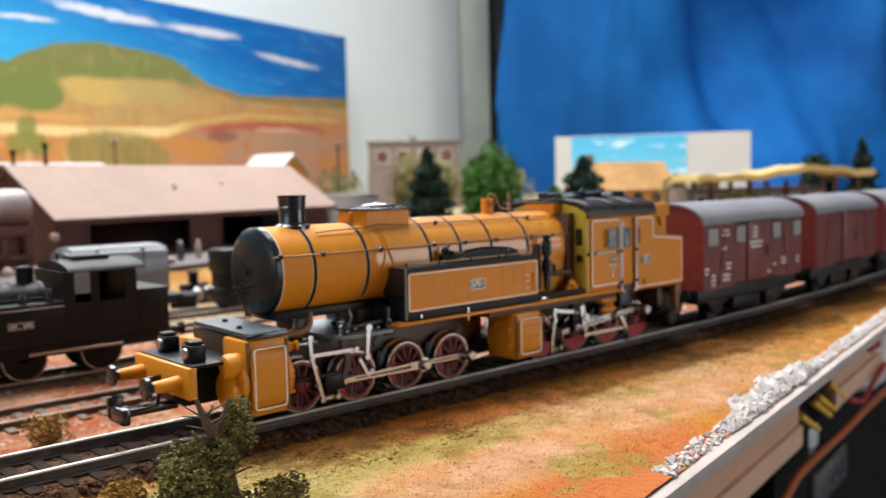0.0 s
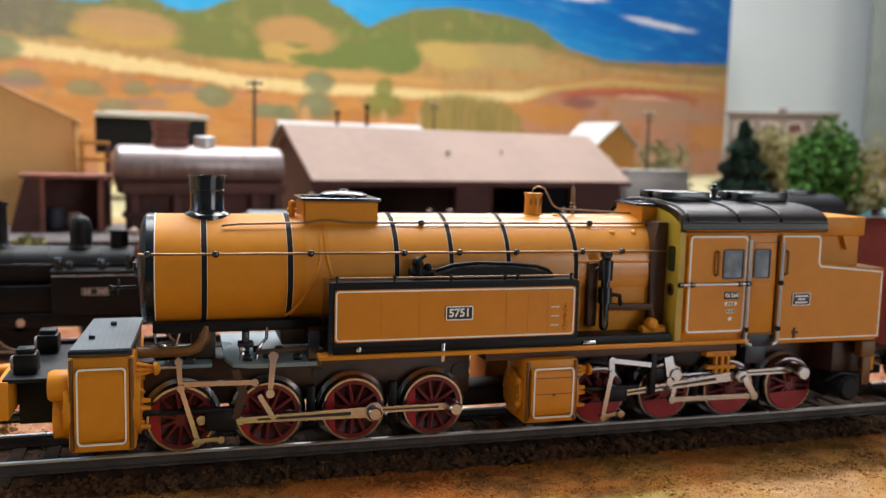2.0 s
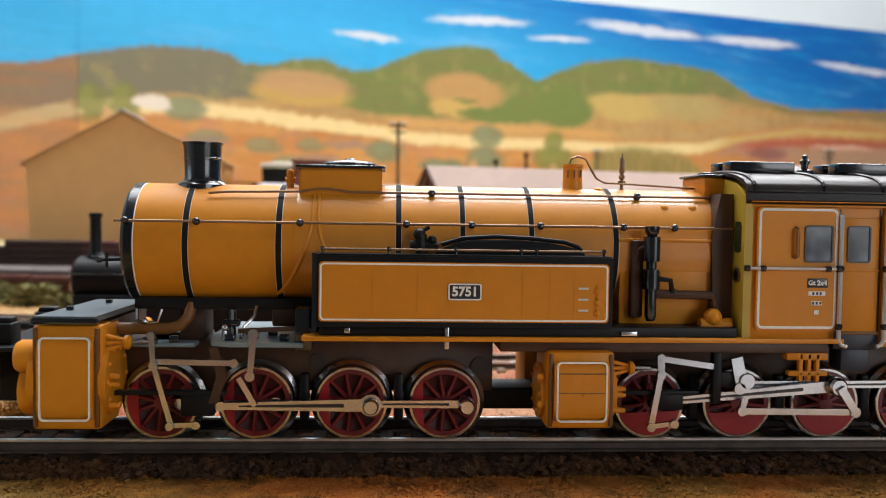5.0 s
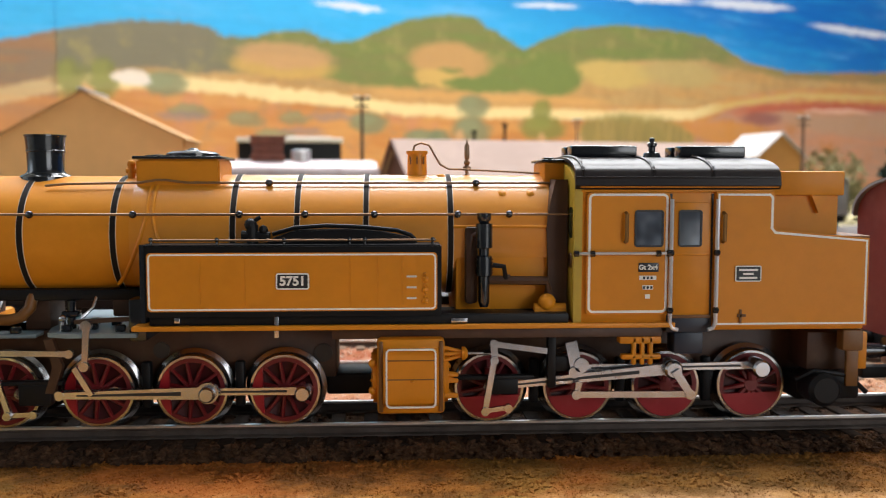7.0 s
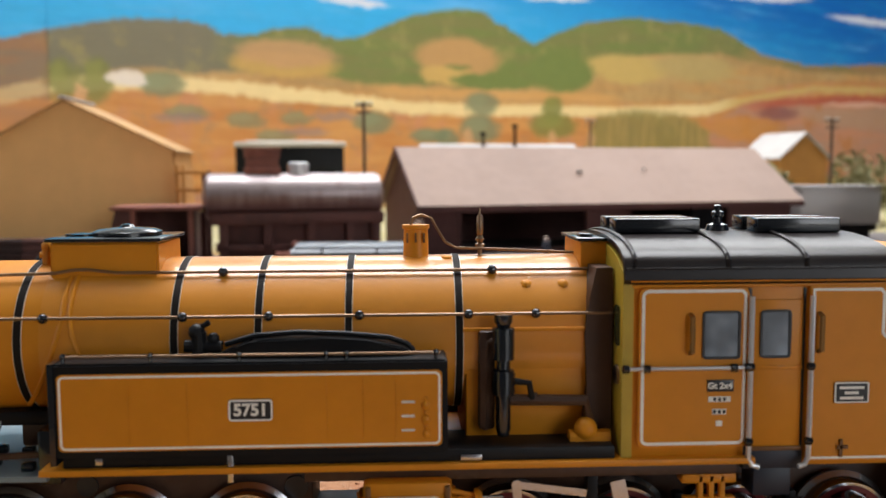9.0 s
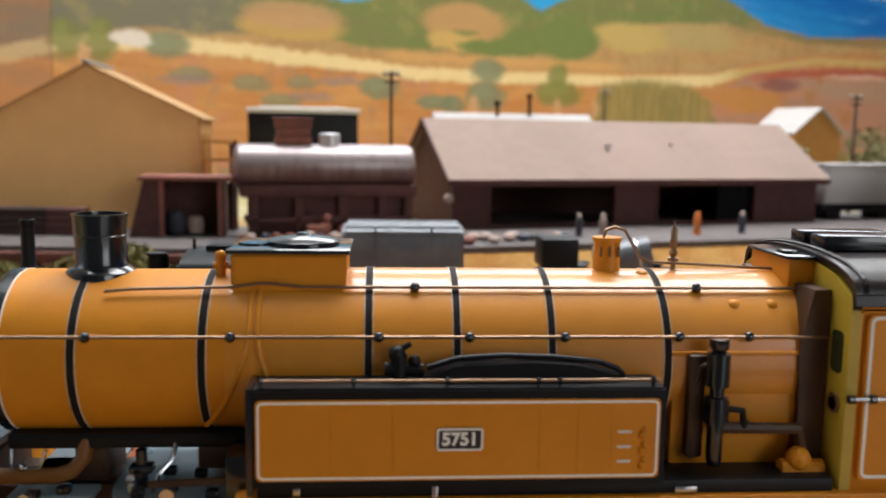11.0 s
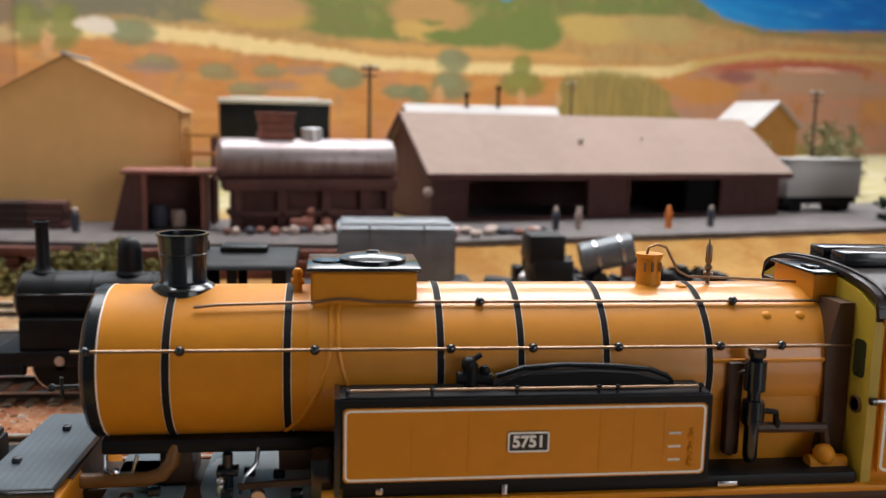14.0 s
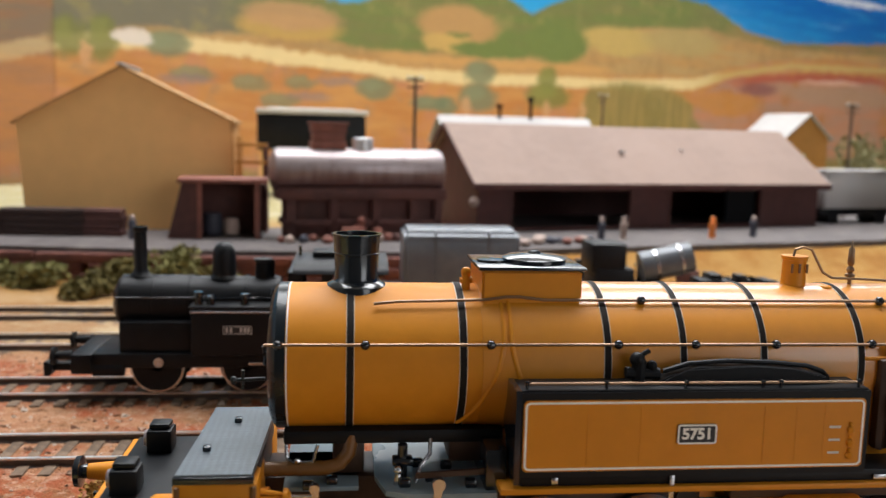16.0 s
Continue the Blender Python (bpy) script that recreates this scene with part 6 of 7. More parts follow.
    roof = part("cab_roof", prism(B(), outer, "x", 57.5, 86), BLACK_MATT, e)
    part("roof_hatch", box(B(), 63, 77, -5.5, 5.5, 41.5, 43.4, 0.3), BLACK_MATT, roof)
    part("roof_whistle", rod(B(), (59, -2, 41), (59, -2, 45), 0.5), BLACK, roof)
    part("bunker", box(B(), 83, 96, -14.5, 14.5, 13, 30, 0.6), BLACK_MATT, e)
    for wx in (16.5, 43.5, 71):
        r = 8.2
        for s in (-1, 1):
            w = part("wheel", lathe(B(), [(-1.2, r - 1.6), (-1.2, r - 0.2), (0.8, r), (1.3, r + 0.6), (1.5, r - 1.6)], (wx, -8.2, r), "y", 28), BLACK_MATT, e)
            if s > 0:
                w.matrix_basis = Matrix.Diagonal((1, -1, 1, 1))
            part("tyre_rim", lathe(B(), [(-1.25, r - 0.75), (-1.4, r - 0.75), (-1.4, r - 0.3), (-1.25, r - 0.3)], (wx, -8.2, r), "y", 32, caps=False), TYRE, w)
            bm = lathe(B(), [(-1.2, 0.2), (-1.2, 1.6), (1, 1.6)], (wx, -8.2, r), "y", 14)
            for i in range(12):
                a = radians(30 * i)
                rod(bm, (wx, -8.2, r), (wx + (r - 1.4) * math.cos(a), -8.2, r + (r - 1.4) * math.sin(a)), 0.45, seg=6)
            part("spokes", bm, BLACK_MATT, w)
    bm = B()
    box(bm, 16, 72, -11.4, -10.6, 9.6, 11.0, 0.2)
    lathe(bm, [(-12.6, 0.1), (-12.6, 1.5), (-11, 1.6)], (17.4, 0, 10.4), "y", 14)
    box(bm, 44, 78, -12.6, -11.8, 9.4, 10.4, 0.2)
    part("side_rods", bm, STEEL, e, "dull steel side rods")
    part("tank_handrail", tube(B(), [(27.6, -16.2, 26.6), (56, -16.2, 26.6)], 0.3), STEEL, e)
    part("cylinder", lathe(B(), [(-2, 0.1), (-2, 2.2), (7, 2.2), (7, 0.1)], (0, -10.5, 8.0), "x", 20), BLACK_MATT, e)
    for s in (-1, 1):
        part("buffer", lathe(B(), [(-14, 0.1), (-14, 2.6), (-13, 2.7), (-12.8, 1.2), (-8, 1.6)], (0, 10 * s, 12), "x", 16), BLACK_MATT, e)
        part("rear_buffer", lathe(B(), [(98, 1.6), (102, 1.2), (102.2, 2.6), (103.4, 2.6)], (0, 10 * s, 12), "x", 16), BLACK_MATT, e)
    part("coupling", box(box(B(), -18, -8, -1.5, 1.5, 5, 7.5, 0.3), -18.6, -16.6, -4.5, 4.5, 4, 8.5, 0.4), BLACK_MATT, e)
    return e


black_engine()


def tank_wagon():
    w = thing("tank_wagon", "grey tank wagon with rounded ends on the siding", "railway car", pose(0.1755, 0.470, YARD))
    prof = [(-14, 12), (14, 12), (15, 16), (15, 34), (13, 37.6), (9, 39), (-9, 39), (-13, 37.6), (-15, 34), (-15, 16)]
    bm = prism(B(), prof, "x", -25.5, 25.5)
    bmesh.ops.bevel(bm, geom=list(bm.edges), offset=1.8, segments=3, affect="EDGES")
    body = part("tank_body", bm, TANK_GREY, w)
    for x in (-12, 11.4):
        part("tank_seam", box(B(), x, x + 0.6, -15.3, 15.3, 13, 38), TANK_GREY, body)
    part("underframe", box(B(), -30, 30, -12, 12, 7, 12, 0.5), BLACK_MATT, w)
    for wx in (-18, 18):
        for s in (-1, 1):
            ob = part("wheel", lathe(B(), [(-1.2, 0.1), (-1.2, 5.4), (0.9, 5.6), (1.4, 6.2), (1.5, 0.1)], (wx, -8.3, 5.6), "y", 20), BLACK_MATT, w)
            if s > 0:
                ob.matrix_basis = Matrix.Diagonal((1, -1, 1, 1))
    for bx in (-34, 30):
        part("buffer_stock", box(B(), bx, bx + 4, -12, 12, 9, 12, 0.4), BLACK_MATT, w)
    return w


tank_wagon()


def scrap_engine():
    """Dark chassis with a tilted silver boiler on the siding right of the tank wagon."""
    e = thing("dismantled_engine", "dark engine chassis carrying a tilted silver boiler", "locomotive", pose(0.275, 0.470, YARD))
    part("chassis", box(box(B(), -42, 62, -9, 9, 6, 11, 0.6), -38, -20, -11, 11, 10, 22, 1.2), BLACK_MATT, e)
    b = part("boiler", rod(B(), (-14, 0, 21), (9, -2, 26.5), 7.2, seg=24), TANK_GREY, e, "silver boiler barrel lying askew")
    part("boiler_band", rod(rod(B(), (-8, -0.6, 22.4), (-6.8, -0.7, 22.7), 7.5, seg=24), (3, -1.5, 25.0), (4.2, -1.6, 25.3), 7.5, seg=24), STEEL, b)
    part("cab_block", box(B(), -40, -24, -10, 10, 20, 33, 1.0), BLACK_MATT, e)
    for wx in (-34, -16, 4, 24, 42, 56):
        part("wheel", lathe(B(), [(-9.6, 0.1), (-9.6, 5.6), (-7.4, 6.4), (7.4, 6.4), (9.6, 5.6), (9.6, 0.1)], (wx, 0, 6.2), "y", 20), BLACK_MATT, e)
    rng = random.Random(3)
    for i in range(26):
        x, z = rng.uniform(-40, 60), rng.uniform(9, 13)
        part("loose_gear", box(B(), x, x + rng.uniform(2, 7), rng.uniform(-9, -4), rng.uniform(-2, 8), z, z + rng.uniform(2, 6), 0.3), BLACK_MATT, e)
    return e


scrap_engine()


def teal_coach():
    c = thing("teal_coach", "teal passenger coach with a pale arched roof", "railway car", pose(0.575, 0.470, YARD, 0, 0, 4))
    part("body", box(B(), -48, 48, -14, 14, 10, 32, 0.6), TEAL, c)
    prof = [(-15, 31.5)] + [(-15 * math.cos(radians(a)), 32 + 10 * math.sin(radians(a))) for a in range(0, 181, 15)] + [(15, 31.5)]
    part("roof", prism(B(), prof, "x", -49.5, 49.5), TEAL, c)
    part("roof_sheet", prism(B(), [(p[0] * 0.99, p[1] + 0.6) for p in prof], "x", -44, 49), CARD_WHITE, c, "whitish roof sheet")
    for k in range(6):
        part("window", box(B(), -42 + 15 * k, -33 + 15 * k, -14.3, -13.8, 19, 28, 0.3), DARK_GAP, c)
    part("underframe", box(B(), -46, 46, -10, 10, 6, 10, 0.4), BLACK_MATT, c)
    for wx in (-34, -20, 20, 34):
        part("wheel", lathe(B(), [(-10, 0.1), (-10, 5.6), (10, 5.6), (10, 0.1)], (wx, 0, 5.6), "y", 18), BLACK_MATT, c)
    return c


teal_coach()


def pale_wagon():
    c = thing("pale_wagon", "whitish low covered wagon behind the teal coach", "railway car", pose(0.690, 0.474, YARD, 0, 0, 3))
    part("body", box(B(), -55, 55, -14, 14, 10, 34, 0.6), WALL_PALE, c)
    part("roof", box(B(), -56, 56, -15, 15, 34, 38, 1.4), CARD_WHITE, c)
    part("underframe", box(B(), -52, 52, -10, 10, 6, 10, 0.4), BLACK_MATT, c)
    for wx in (-36, 36):
        part("wheel", lathe(B(), [(-10, 0.1), (-10, 5.6), (10, 5.6), (10, 0.1)], (wx, 0, 5.6), "y", 18), BLACK_MATT, c)
    return c


pale_wagon()


def dark_engine():
    """Black engine on the siding, seen over the big engine's cab roof."""
    e = thing("siding_engine", "dull black engine with a round topped cab on the siding", "locomotive", pose(0.413, 0.4275, YARD, 0, 0, 1))
    part("boiler", lathe(B(), [(44, 9), (44.5, 11), (86, 11), (87, 9), (87.5, 0.1)], (0, 0, 29), "x", 28), BLACK_MATT, e)
    prof = [(-15, 12), (15, 12), (15, 46)] + [(15 * math.cos(radians(a)), 46 + 7 * math.sin(radians(a))) for a in range(15, 180, 15)] + [(-15, 46)]
    part("cab", prism(B(), prof, "x", 8, 44), BLACK_MATT, e)
    part("roof_vent", box(B(), 18, 34, -4, 4, 52, 55, 0.5), BLACK, e)
    part("frame", box(B(), 0, 92, -12, 12, 7, 13, 0.4), BLACK_MATT, e)
    part("chimney", lathe(B(), [(38, 3), (44, 2.6), (44.4, 3.2), (45.6, 3.2), (45.6, 0.1)], (78, 0, 0), "z", 16), BLACK, e)
    for wx in (18, 42, 66):
        part("wheel", lathe(B(), [(-10, 0.1), (-10, 7), (10, 7), (10, 0.1)], (wx, 0, 7.2), "y", 20), BLACK_MATT, e)
    return e


dark_engine()


def scrap_heap():
    """Dismantled engine parts lying between the siding and the dock."""
    rng = random.Random(61)
    for i in range(16):
        x, y = rng.uniform(0.215, 0.33), rng.uniform(0.495, 0.535)
        o = thing("scrap_part", "dark rusty engine part lying by the dock", "scrap", pose(x, y, height(x, y), 0, 0, rng.uniform(0, 180)), group="scrap beside the dock")
        kind = i % 4
        if kind == 0:
            part("drum", lathe(B(), [(0, 0.1), (0, 5), (14, 5), (15, 3.5), (15, 0.1)], (0, 0, 5), "x", 18), rng.choice([BLACK_MATT, SILVER]), o)
        elif kind == 1:
            b = part("casting", box(B(), -8, 8, -4, 4, 0, rng.uniform(8, 16), 0.8), rng.choice([BLACK_MATT, RETAINING, DARK_GAP]), o)
            part("flange", lathe(B(), [(0, 3), (9, 3), (9.4, 4.2), (10.4, 4.2), (10.4, 0.1)], (0, 0, 8), "z", 14), BLACK_MATT, b)
        elif kind == 2:
            part("wheel_set", lathe(B(), [(-9, 0.1), (-9, 6), (-7, 6.4), (-7, 1), (7, 1), (7, 6.4), (9, 6), (9, 0.1)], (0, 0, 6.4), "x", 20), BLACK_MATT, o)
        else:
            part("pipe", tube(B(), [(-12, 0, 2), (0, 3, 6), (12, -2, 3)], 1.6, 10), rng.choice([TANK_GREY, PALE_CARGO, BLACK_MATT]), o)


scrap_heap()


def boxcar_white():
    c = thing("boxcar", "pale grey box wagon beside the shed", "railway car", pose(0.545, 0.765, 0.0015, 0, 0, 12))
    part("body", box(B(), -45, 28, -14, 14, 14, 43, 0.6), CARD_WHITE, c)
    part("roof", box(B(), -46, 29, -15, 15, 43, 44.4, 0.4), WHITE_ROOF, c)
    part("underframe", box(B(), -45, 28, -10, 10, 8, 14, 0.4), BLACK_MATT, c)
    for wx in (-32, 16):
        part("wheel", lathe(B(), [(-10, 0.1), (-10, 6), (10, 6), (10, 0.1)], (wx, 0, 6), "y", 18), BLACK_MATT, c)
    return c


boxcar_white()

# ---- buildings ----


def long_shed():
    s = thing("goods_shed", "long dark red goods shed with a pale brown roof", "shed", pose(0.212, 0.66, 0.0015, 0, 0, 14))
    W, D, H, R = 287.0, 110.0, 36.5, 72.0
    bm = B()
    doors = [(26, 118), (152, 232)]
    xs = [0] + [v for d in doors for v in d] + [W]
    bm.free()
    for a, b in zip(xs[::2], xs[1::2]):
        part("front_wall", box(B(), a, b, 0, 3, 0, H), SHED_WALL, s, smooth=False)
    for a, b in doors:
        part("door_lintel", box(B(), a, b, 0, 3, H - 7, H), SHED_WALL, s, smooth=False)
        part("door_threshold", box(B(), a, b, 0, 3, 0, 4), SHED_WALL, s, smooth=False)
    part("back_wall", box(B(), 0, W, D - 3, D, 0, H), SHED_WALL, s, smooth=False)
    for x in (0, W - 3):
        part("gable_wall", prism(B(), [(3, 0), (D - 3, 0), (D - 3, H), (D / 2, R), (3, H)], "x", x, x + 3), SHED_WALL, s, smooth=False)
    part("shed_floor", box(B(), 3, W - 3, 3, D - 3, 0, 1), DOCK_GREY, s, smooth=False)
    for k in (0, 1):
        y0, y1 = (-7, D / 2) if k == 0 else (D + 7, D / 2)
        z0 = H - 7 * (R - H) / (D / 2)
        part("roof_slope", prism(B(), [(y0, z0), (y1, R), (y1, R + 2.2), (y0, z0 + 2.2)], "x", -5, W + 6), SHED_ROOF, s, smooth=False)
    part("bargeboard", prism(B(), [(-7, 30.5), (D / 2, R - 1), (D + 7, 30.5), (D + 7, 34.5), (D / 2, R + 2.6), (-7, 34.5)], "x", -6, -5), SHED_WALL, s, smooth=False)
    part("eaves_board", box(B(), -5, W + 6, -7.6, -6.8, 29.8, 33.8), SHED_WALL, s, smooth=False)
    for a, b in doors:
        for xx in (a - 1.6, b):
            part("door_jamb", box(B(), xx, xx + 1.6, -0.8, 0, 3, H - 6), BROWN_WOOD, s, smooth=False)
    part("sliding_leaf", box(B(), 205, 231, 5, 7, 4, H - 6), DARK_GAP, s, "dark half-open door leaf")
    part("gable_lamp", ball(B(), (-4, -4, 22), 3.4, 10), PALE_CARGO, s)
    part("roof_patch", box(box(B(), 122, 125.4, 22, 25, 55, 57.2), 176, 178, 25, 27, 57, 58.6), WHITE_ROOF, s)
    return s


long_shed()


def yellow_house():
    h = thing("yellow_building", "large plain yellow gabled building wall", "building", pose(-0.0165, 0.65, 0.0015, 0, 0, 3))
    part("wall", prism(B(), [(-56, 0), (72, 0), (68, 71), (2, 102), (-60, 67.5)], "y", 0, 60), HOUSE_YELLOW, h, smooth=False)
    for a, b in (((2, 102), (71, 69.6)), ((2, 102), (-63, 66))):
        part("roof_slope", prism(B(), [a, b, (b[0], b[1] + 1.2), (a[0], a[1] + 1.2)], "y", -1.5, 64), ORANGE_ROOF, h, smooth=False)
    part("ridge_cap", box(B(), 0, 4, -3, 64, 103.4, 105, 0.4), WHITE_ROOF, h)
    # darker overlay that puts the side wall's shade into its colour
    part("side_shade_panel", prism(B(), [(72.05, 0), (73.0, 0), (69.0, 70.4), (68.05, 70.4)], "y", 0.4, 59), COTTAGE_SHADE_OCHRE, h, "thin darker panel for the shaded side wall")
    return h


yellow_house()


def open_hut():
    h = thing("open_hut", "small brown wooden hut with an open front", "shed", pose(0.029, 0.606, 0.0030, 0, 0, 6))
    bm = box(box(box(B(), 0, 9, 0, 26, 0, 33), 42, 46, 0, 26, 0, 33), 9, 42, 23, 26, 0, 33)
    prism(bm, [(-8, 0), (0, 0), (0, 32)], "y", 0, 26)
    part("wall", bm, BROWN_WOOD, h, smooth=False)
    part("roof", box(B(), -2, 50, -4, 30, 33, 35.4, 0.3), CRATE, h)
    for x in (9, 42):
        part("front_post", box(B(), x, x + 2.6, -1, 2, 0, 33), CRATE, h)
    for x, r in ((17, 6.5), (28, 5.0)):
        part("barrel", lathe(B(), [(0, r * 0.8), (r, r), (2 * r, r * 0.8), (2 * r, 0.1)], (x, 12, 1), "z", 14), FIGURE_DARK if x < 20 else PALE_CARGO, h)
    return h


open_hut()


def scaffold():
    """Open frame of posts and rails beside the yellow building."""
    f = thing("scaffold", "open ochre brown timber scaffold beside the yellow building", "scaffold", pose(0.058, 0.640, 0.0030))
    for x, y in ((0, 0), (16, 0), (0, 14), (16, 14)):
        part("post", box(B(), x - 1.1, x + 1.1, y - 1.1, y + 1.1, 0, 60 if x == 0 else 56, 0.2), COTTAGE_SHADE_OCHRE if x == 0 else BROWN_WOOD, f)
    for z in (31, 43, 54):
        part("rail", box(B(), -1.6, 17.6, -2.2, -1.1, z, z + 2.2, 0.2), COTTAGE_SHADE_OCHRE, f)
    part("deck", box(B(), -1, 17, -1, 15, 28, 29.6, 0.2), BROWN_WOOD, f)
    part("back_boarding", box(B(), -1, 17, 13, 14.2, 0, 28, 0.2), BROWN_WOOD, f)
    return f


scaffold()


def silver_tank():
    t = thing("storage_tank", "silver horizontal storage tank on a dark brown stand", "tank", pose(0.083, 0.598, 0.0030, 0, 0, 12))
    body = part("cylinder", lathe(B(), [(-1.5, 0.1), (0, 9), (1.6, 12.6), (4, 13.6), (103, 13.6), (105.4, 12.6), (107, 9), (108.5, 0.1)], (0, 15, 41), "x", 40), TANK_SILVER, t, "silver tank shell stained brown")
    bm = B()
    for x in (26, 53, 80):
        lathe(bm, [(x, 13.5), (x, 13.9), (x + 1.2, 13.9), (x + 1.2, 13.5)], (0, 15, 41), "x", 40)
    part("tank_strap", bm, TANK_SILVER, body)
    part("man_hole", lathe(B(), [(53, 6.4), (60.5, 6.4), (61, 5.4), (61.4, 0.1)], (56, 15, 0), "z", 20), BRIGHT_ALU, body)
    for k in range(3):
        part("crate", box(B(), 24 + k % 2, 45 - k % 2, 10, 22, 54 + 4.9 * k, 58.6 + 4.9 * k, 0.4), CRATE, body, "brown slatted crate")
    part("crate_lid", box(B(), 23, 46, 9, 23, 68.6, 69.9, 0.3), CRATE, body)
    for x in (8, 34, 60, 84, 100):
        for y in (4, 21):
            part("leg", box(B(), x, x + 5, y, y + 5, 0, 30, 0.3), BROWN_WOOD, t)
    part("cradle", box(B(), 3, 107, 3, 27, 24, 31, 0.4), BROWN_WOOD, t)
    part("store_box", box(B(), 10, 100, 9, 25, 0, 24.2, 0.4), BROWN_WOOD, t)
    part("brace", box(box(B(), 6, 104, 4, 6, 8, 12, 0.3), 6, 104, 24, 26, 8, 12, 0.3), BROWN_WOOD, t)
    bm = ball(ball(box(B(), 48, 54, -4, 2, 0, 9, 0.6), (52, -2, 12), 2.6, 8), (62, 0, 4), 4, 8)
    part("hopper", box(bm, 40, 52, -8, 0, 0, 8, 0.6), CRATE, t)
    return t


silver_tank()


def simple_house(name, label, category, m, w, d, h, r, wall, roof, over=4.0):
    b = thing(name, label, category, m)
    part("wall", prism(B(), [(0, 0), (d, 0), (d, h), (d / 2, r), (0, h)], "x", 0, w), wall, b, smooth=False)
    sl = (r - h) / (d / 2)
    for k in (0, 1):
        y0, y1 = (-over, d / 2) if k == 0 else (d + over, d / 2)
        z0 = h - over * sl
        part("roof_slope", prism(B(), [(y0, z0), (y1, r), (y1, r + 2), (y0, z0 + 2)], "x", -over, w + over), roof, b, smooth=False)
    return b


def black_store():
    b = thing("dark_store", "black boarded store with a pale flat roof on posts", "building", pose(0.041, 0.925, 0.002, 0, 0, 5))
    part("body", box(B(), 0, 102, 0, 50, 46, 80, 0.6), BLACK_MATT, b)
    part("roof", box(box(B(), -1, 104, -3, 53, 80, 84.5, 0.8), 10, 92, 4, 20, 84, 86, 0.6), WALL_PALE, b)
    for x in (2, 30, 68, 96):
        for y in (2, 43):
            part("post", box(B(), x, x + 5, y, y + 5, -2, 46), HOUSE_YELLOW, b, smooth=False)
    return b


black_store()
wr = simple_house("low_building", "low building with a whitish roof behind the shed", "building", pose(0.225, 0.95, 0.0, 0, 0, 8), 158, 70, 60, 84, WALL_BROWN, WHITE_ROOF)
for px, pz in ((62, 94), (96, 102)):
    part("stove_pipe", lathe(B(), [(70, 1.8), (pz, 1.6), (pz + 1, 3.2), (pz + 4, 3.2), (pz + 4.2, 0.1)], (px, 32, 0), "z", 12), DARK_GAP, wr)
yh = simple_house("yellow_cottage", "small yellow cottage with a whitish roof", "building", pose(0.578, 1.05, 0.0, 0, 0, -74), 62, 60, 72, 96, COTTAGE_SHADE_OCHRE, WHITE_ROOF)


def telegraph_pole(x, y, h, label):
    p = thing("telegraph_pole", label, "pole", pose(x, y, height(x, y) - 0.002), group="telegraph poles")
    part("pole", rod(B(), (0, 0, 0), (0, 0, h), 1.5, 1.1, 10), TRUNK, p)
    part("cross_arm", box(box(B(), -6, 6, -0.8, 0.8, h - 3, h - 1.6, 0.2), -5, 5, -0.8, 0.8, h - 8, h - 6.8, 0.2), TRUNK, p)
    bm = B()
    for x0 in (-5, -2.5, 2.5, 5):
        lathe(bm, [(h - 1.6, 0.5), (h + 0.6, 0.7), (h + 1, 0.2)], (x0, 0, 0), "z", 8)
    part("insulators", bm, WALL_PALE, p)
    return p


telegraph_pole(0.172, 0.70, 108, "brown telegraph pole between tank and shed")
telegraph_pole(0.555, 0.80, 102, "brown telegraph pole with a grey box")
telegraph_pole(0.40, 1.02, 112, "brown telegraph pole behind the shed")


def dock():
    d = thing("loading_dock", "grey topped loading dock with a dark edge", "dock", kind="structure")
    xs = [-0.5 + 0.02 * i for i in range(61)]
    bm = B()
    rows = []
    for x in xs:
        y0, y1 = dock_y(x), dock_y(x) + 0.115 + 0.05 * smooth(0.2, 0.5, x)
        rows.append([bm.verts.new((x * 1000, y * 1000, z)) for y, z in ((y0, 3.0), (y1, 3.0), (y1, -4.0), (y0, -4.0))])
    for r0, r1 in zip(rows, rows[1:]):
        for i in range(4):
            bm.faces.new((r0[i], r0[(i + 1) % 4], r1[(i + 1) % 4], r1[i]))
    bm.faces.new(rows[0])
    bm.faces.new(rows[-1][::-1])
    part("dock_top", bm, DOCK_GREY, d, smooth=False)
    rng = random.Random(5)
    for i in range(26):
        x = -0.49 + i * 0.0265
        if x > 0.19:
            break
        y = dock_y(x) - 0.004
        for k in range(3):
            bm = box(B(), 0, 26, -2, 4, -15.5 + 5.4 * k, -10.4 + 5.4 * k, 0.5)
            ob = part("retaining_log", bm, RETAINING, d)
            ob.matrix_basis = pose(x + rng.uniform(-0.004, 0.004), y + rng.uniform(-0.0015, 0.001) - 0.0012 * (2 - k), 0, 0, 0, rng.uniform(-3, 3))
    return d


dock()


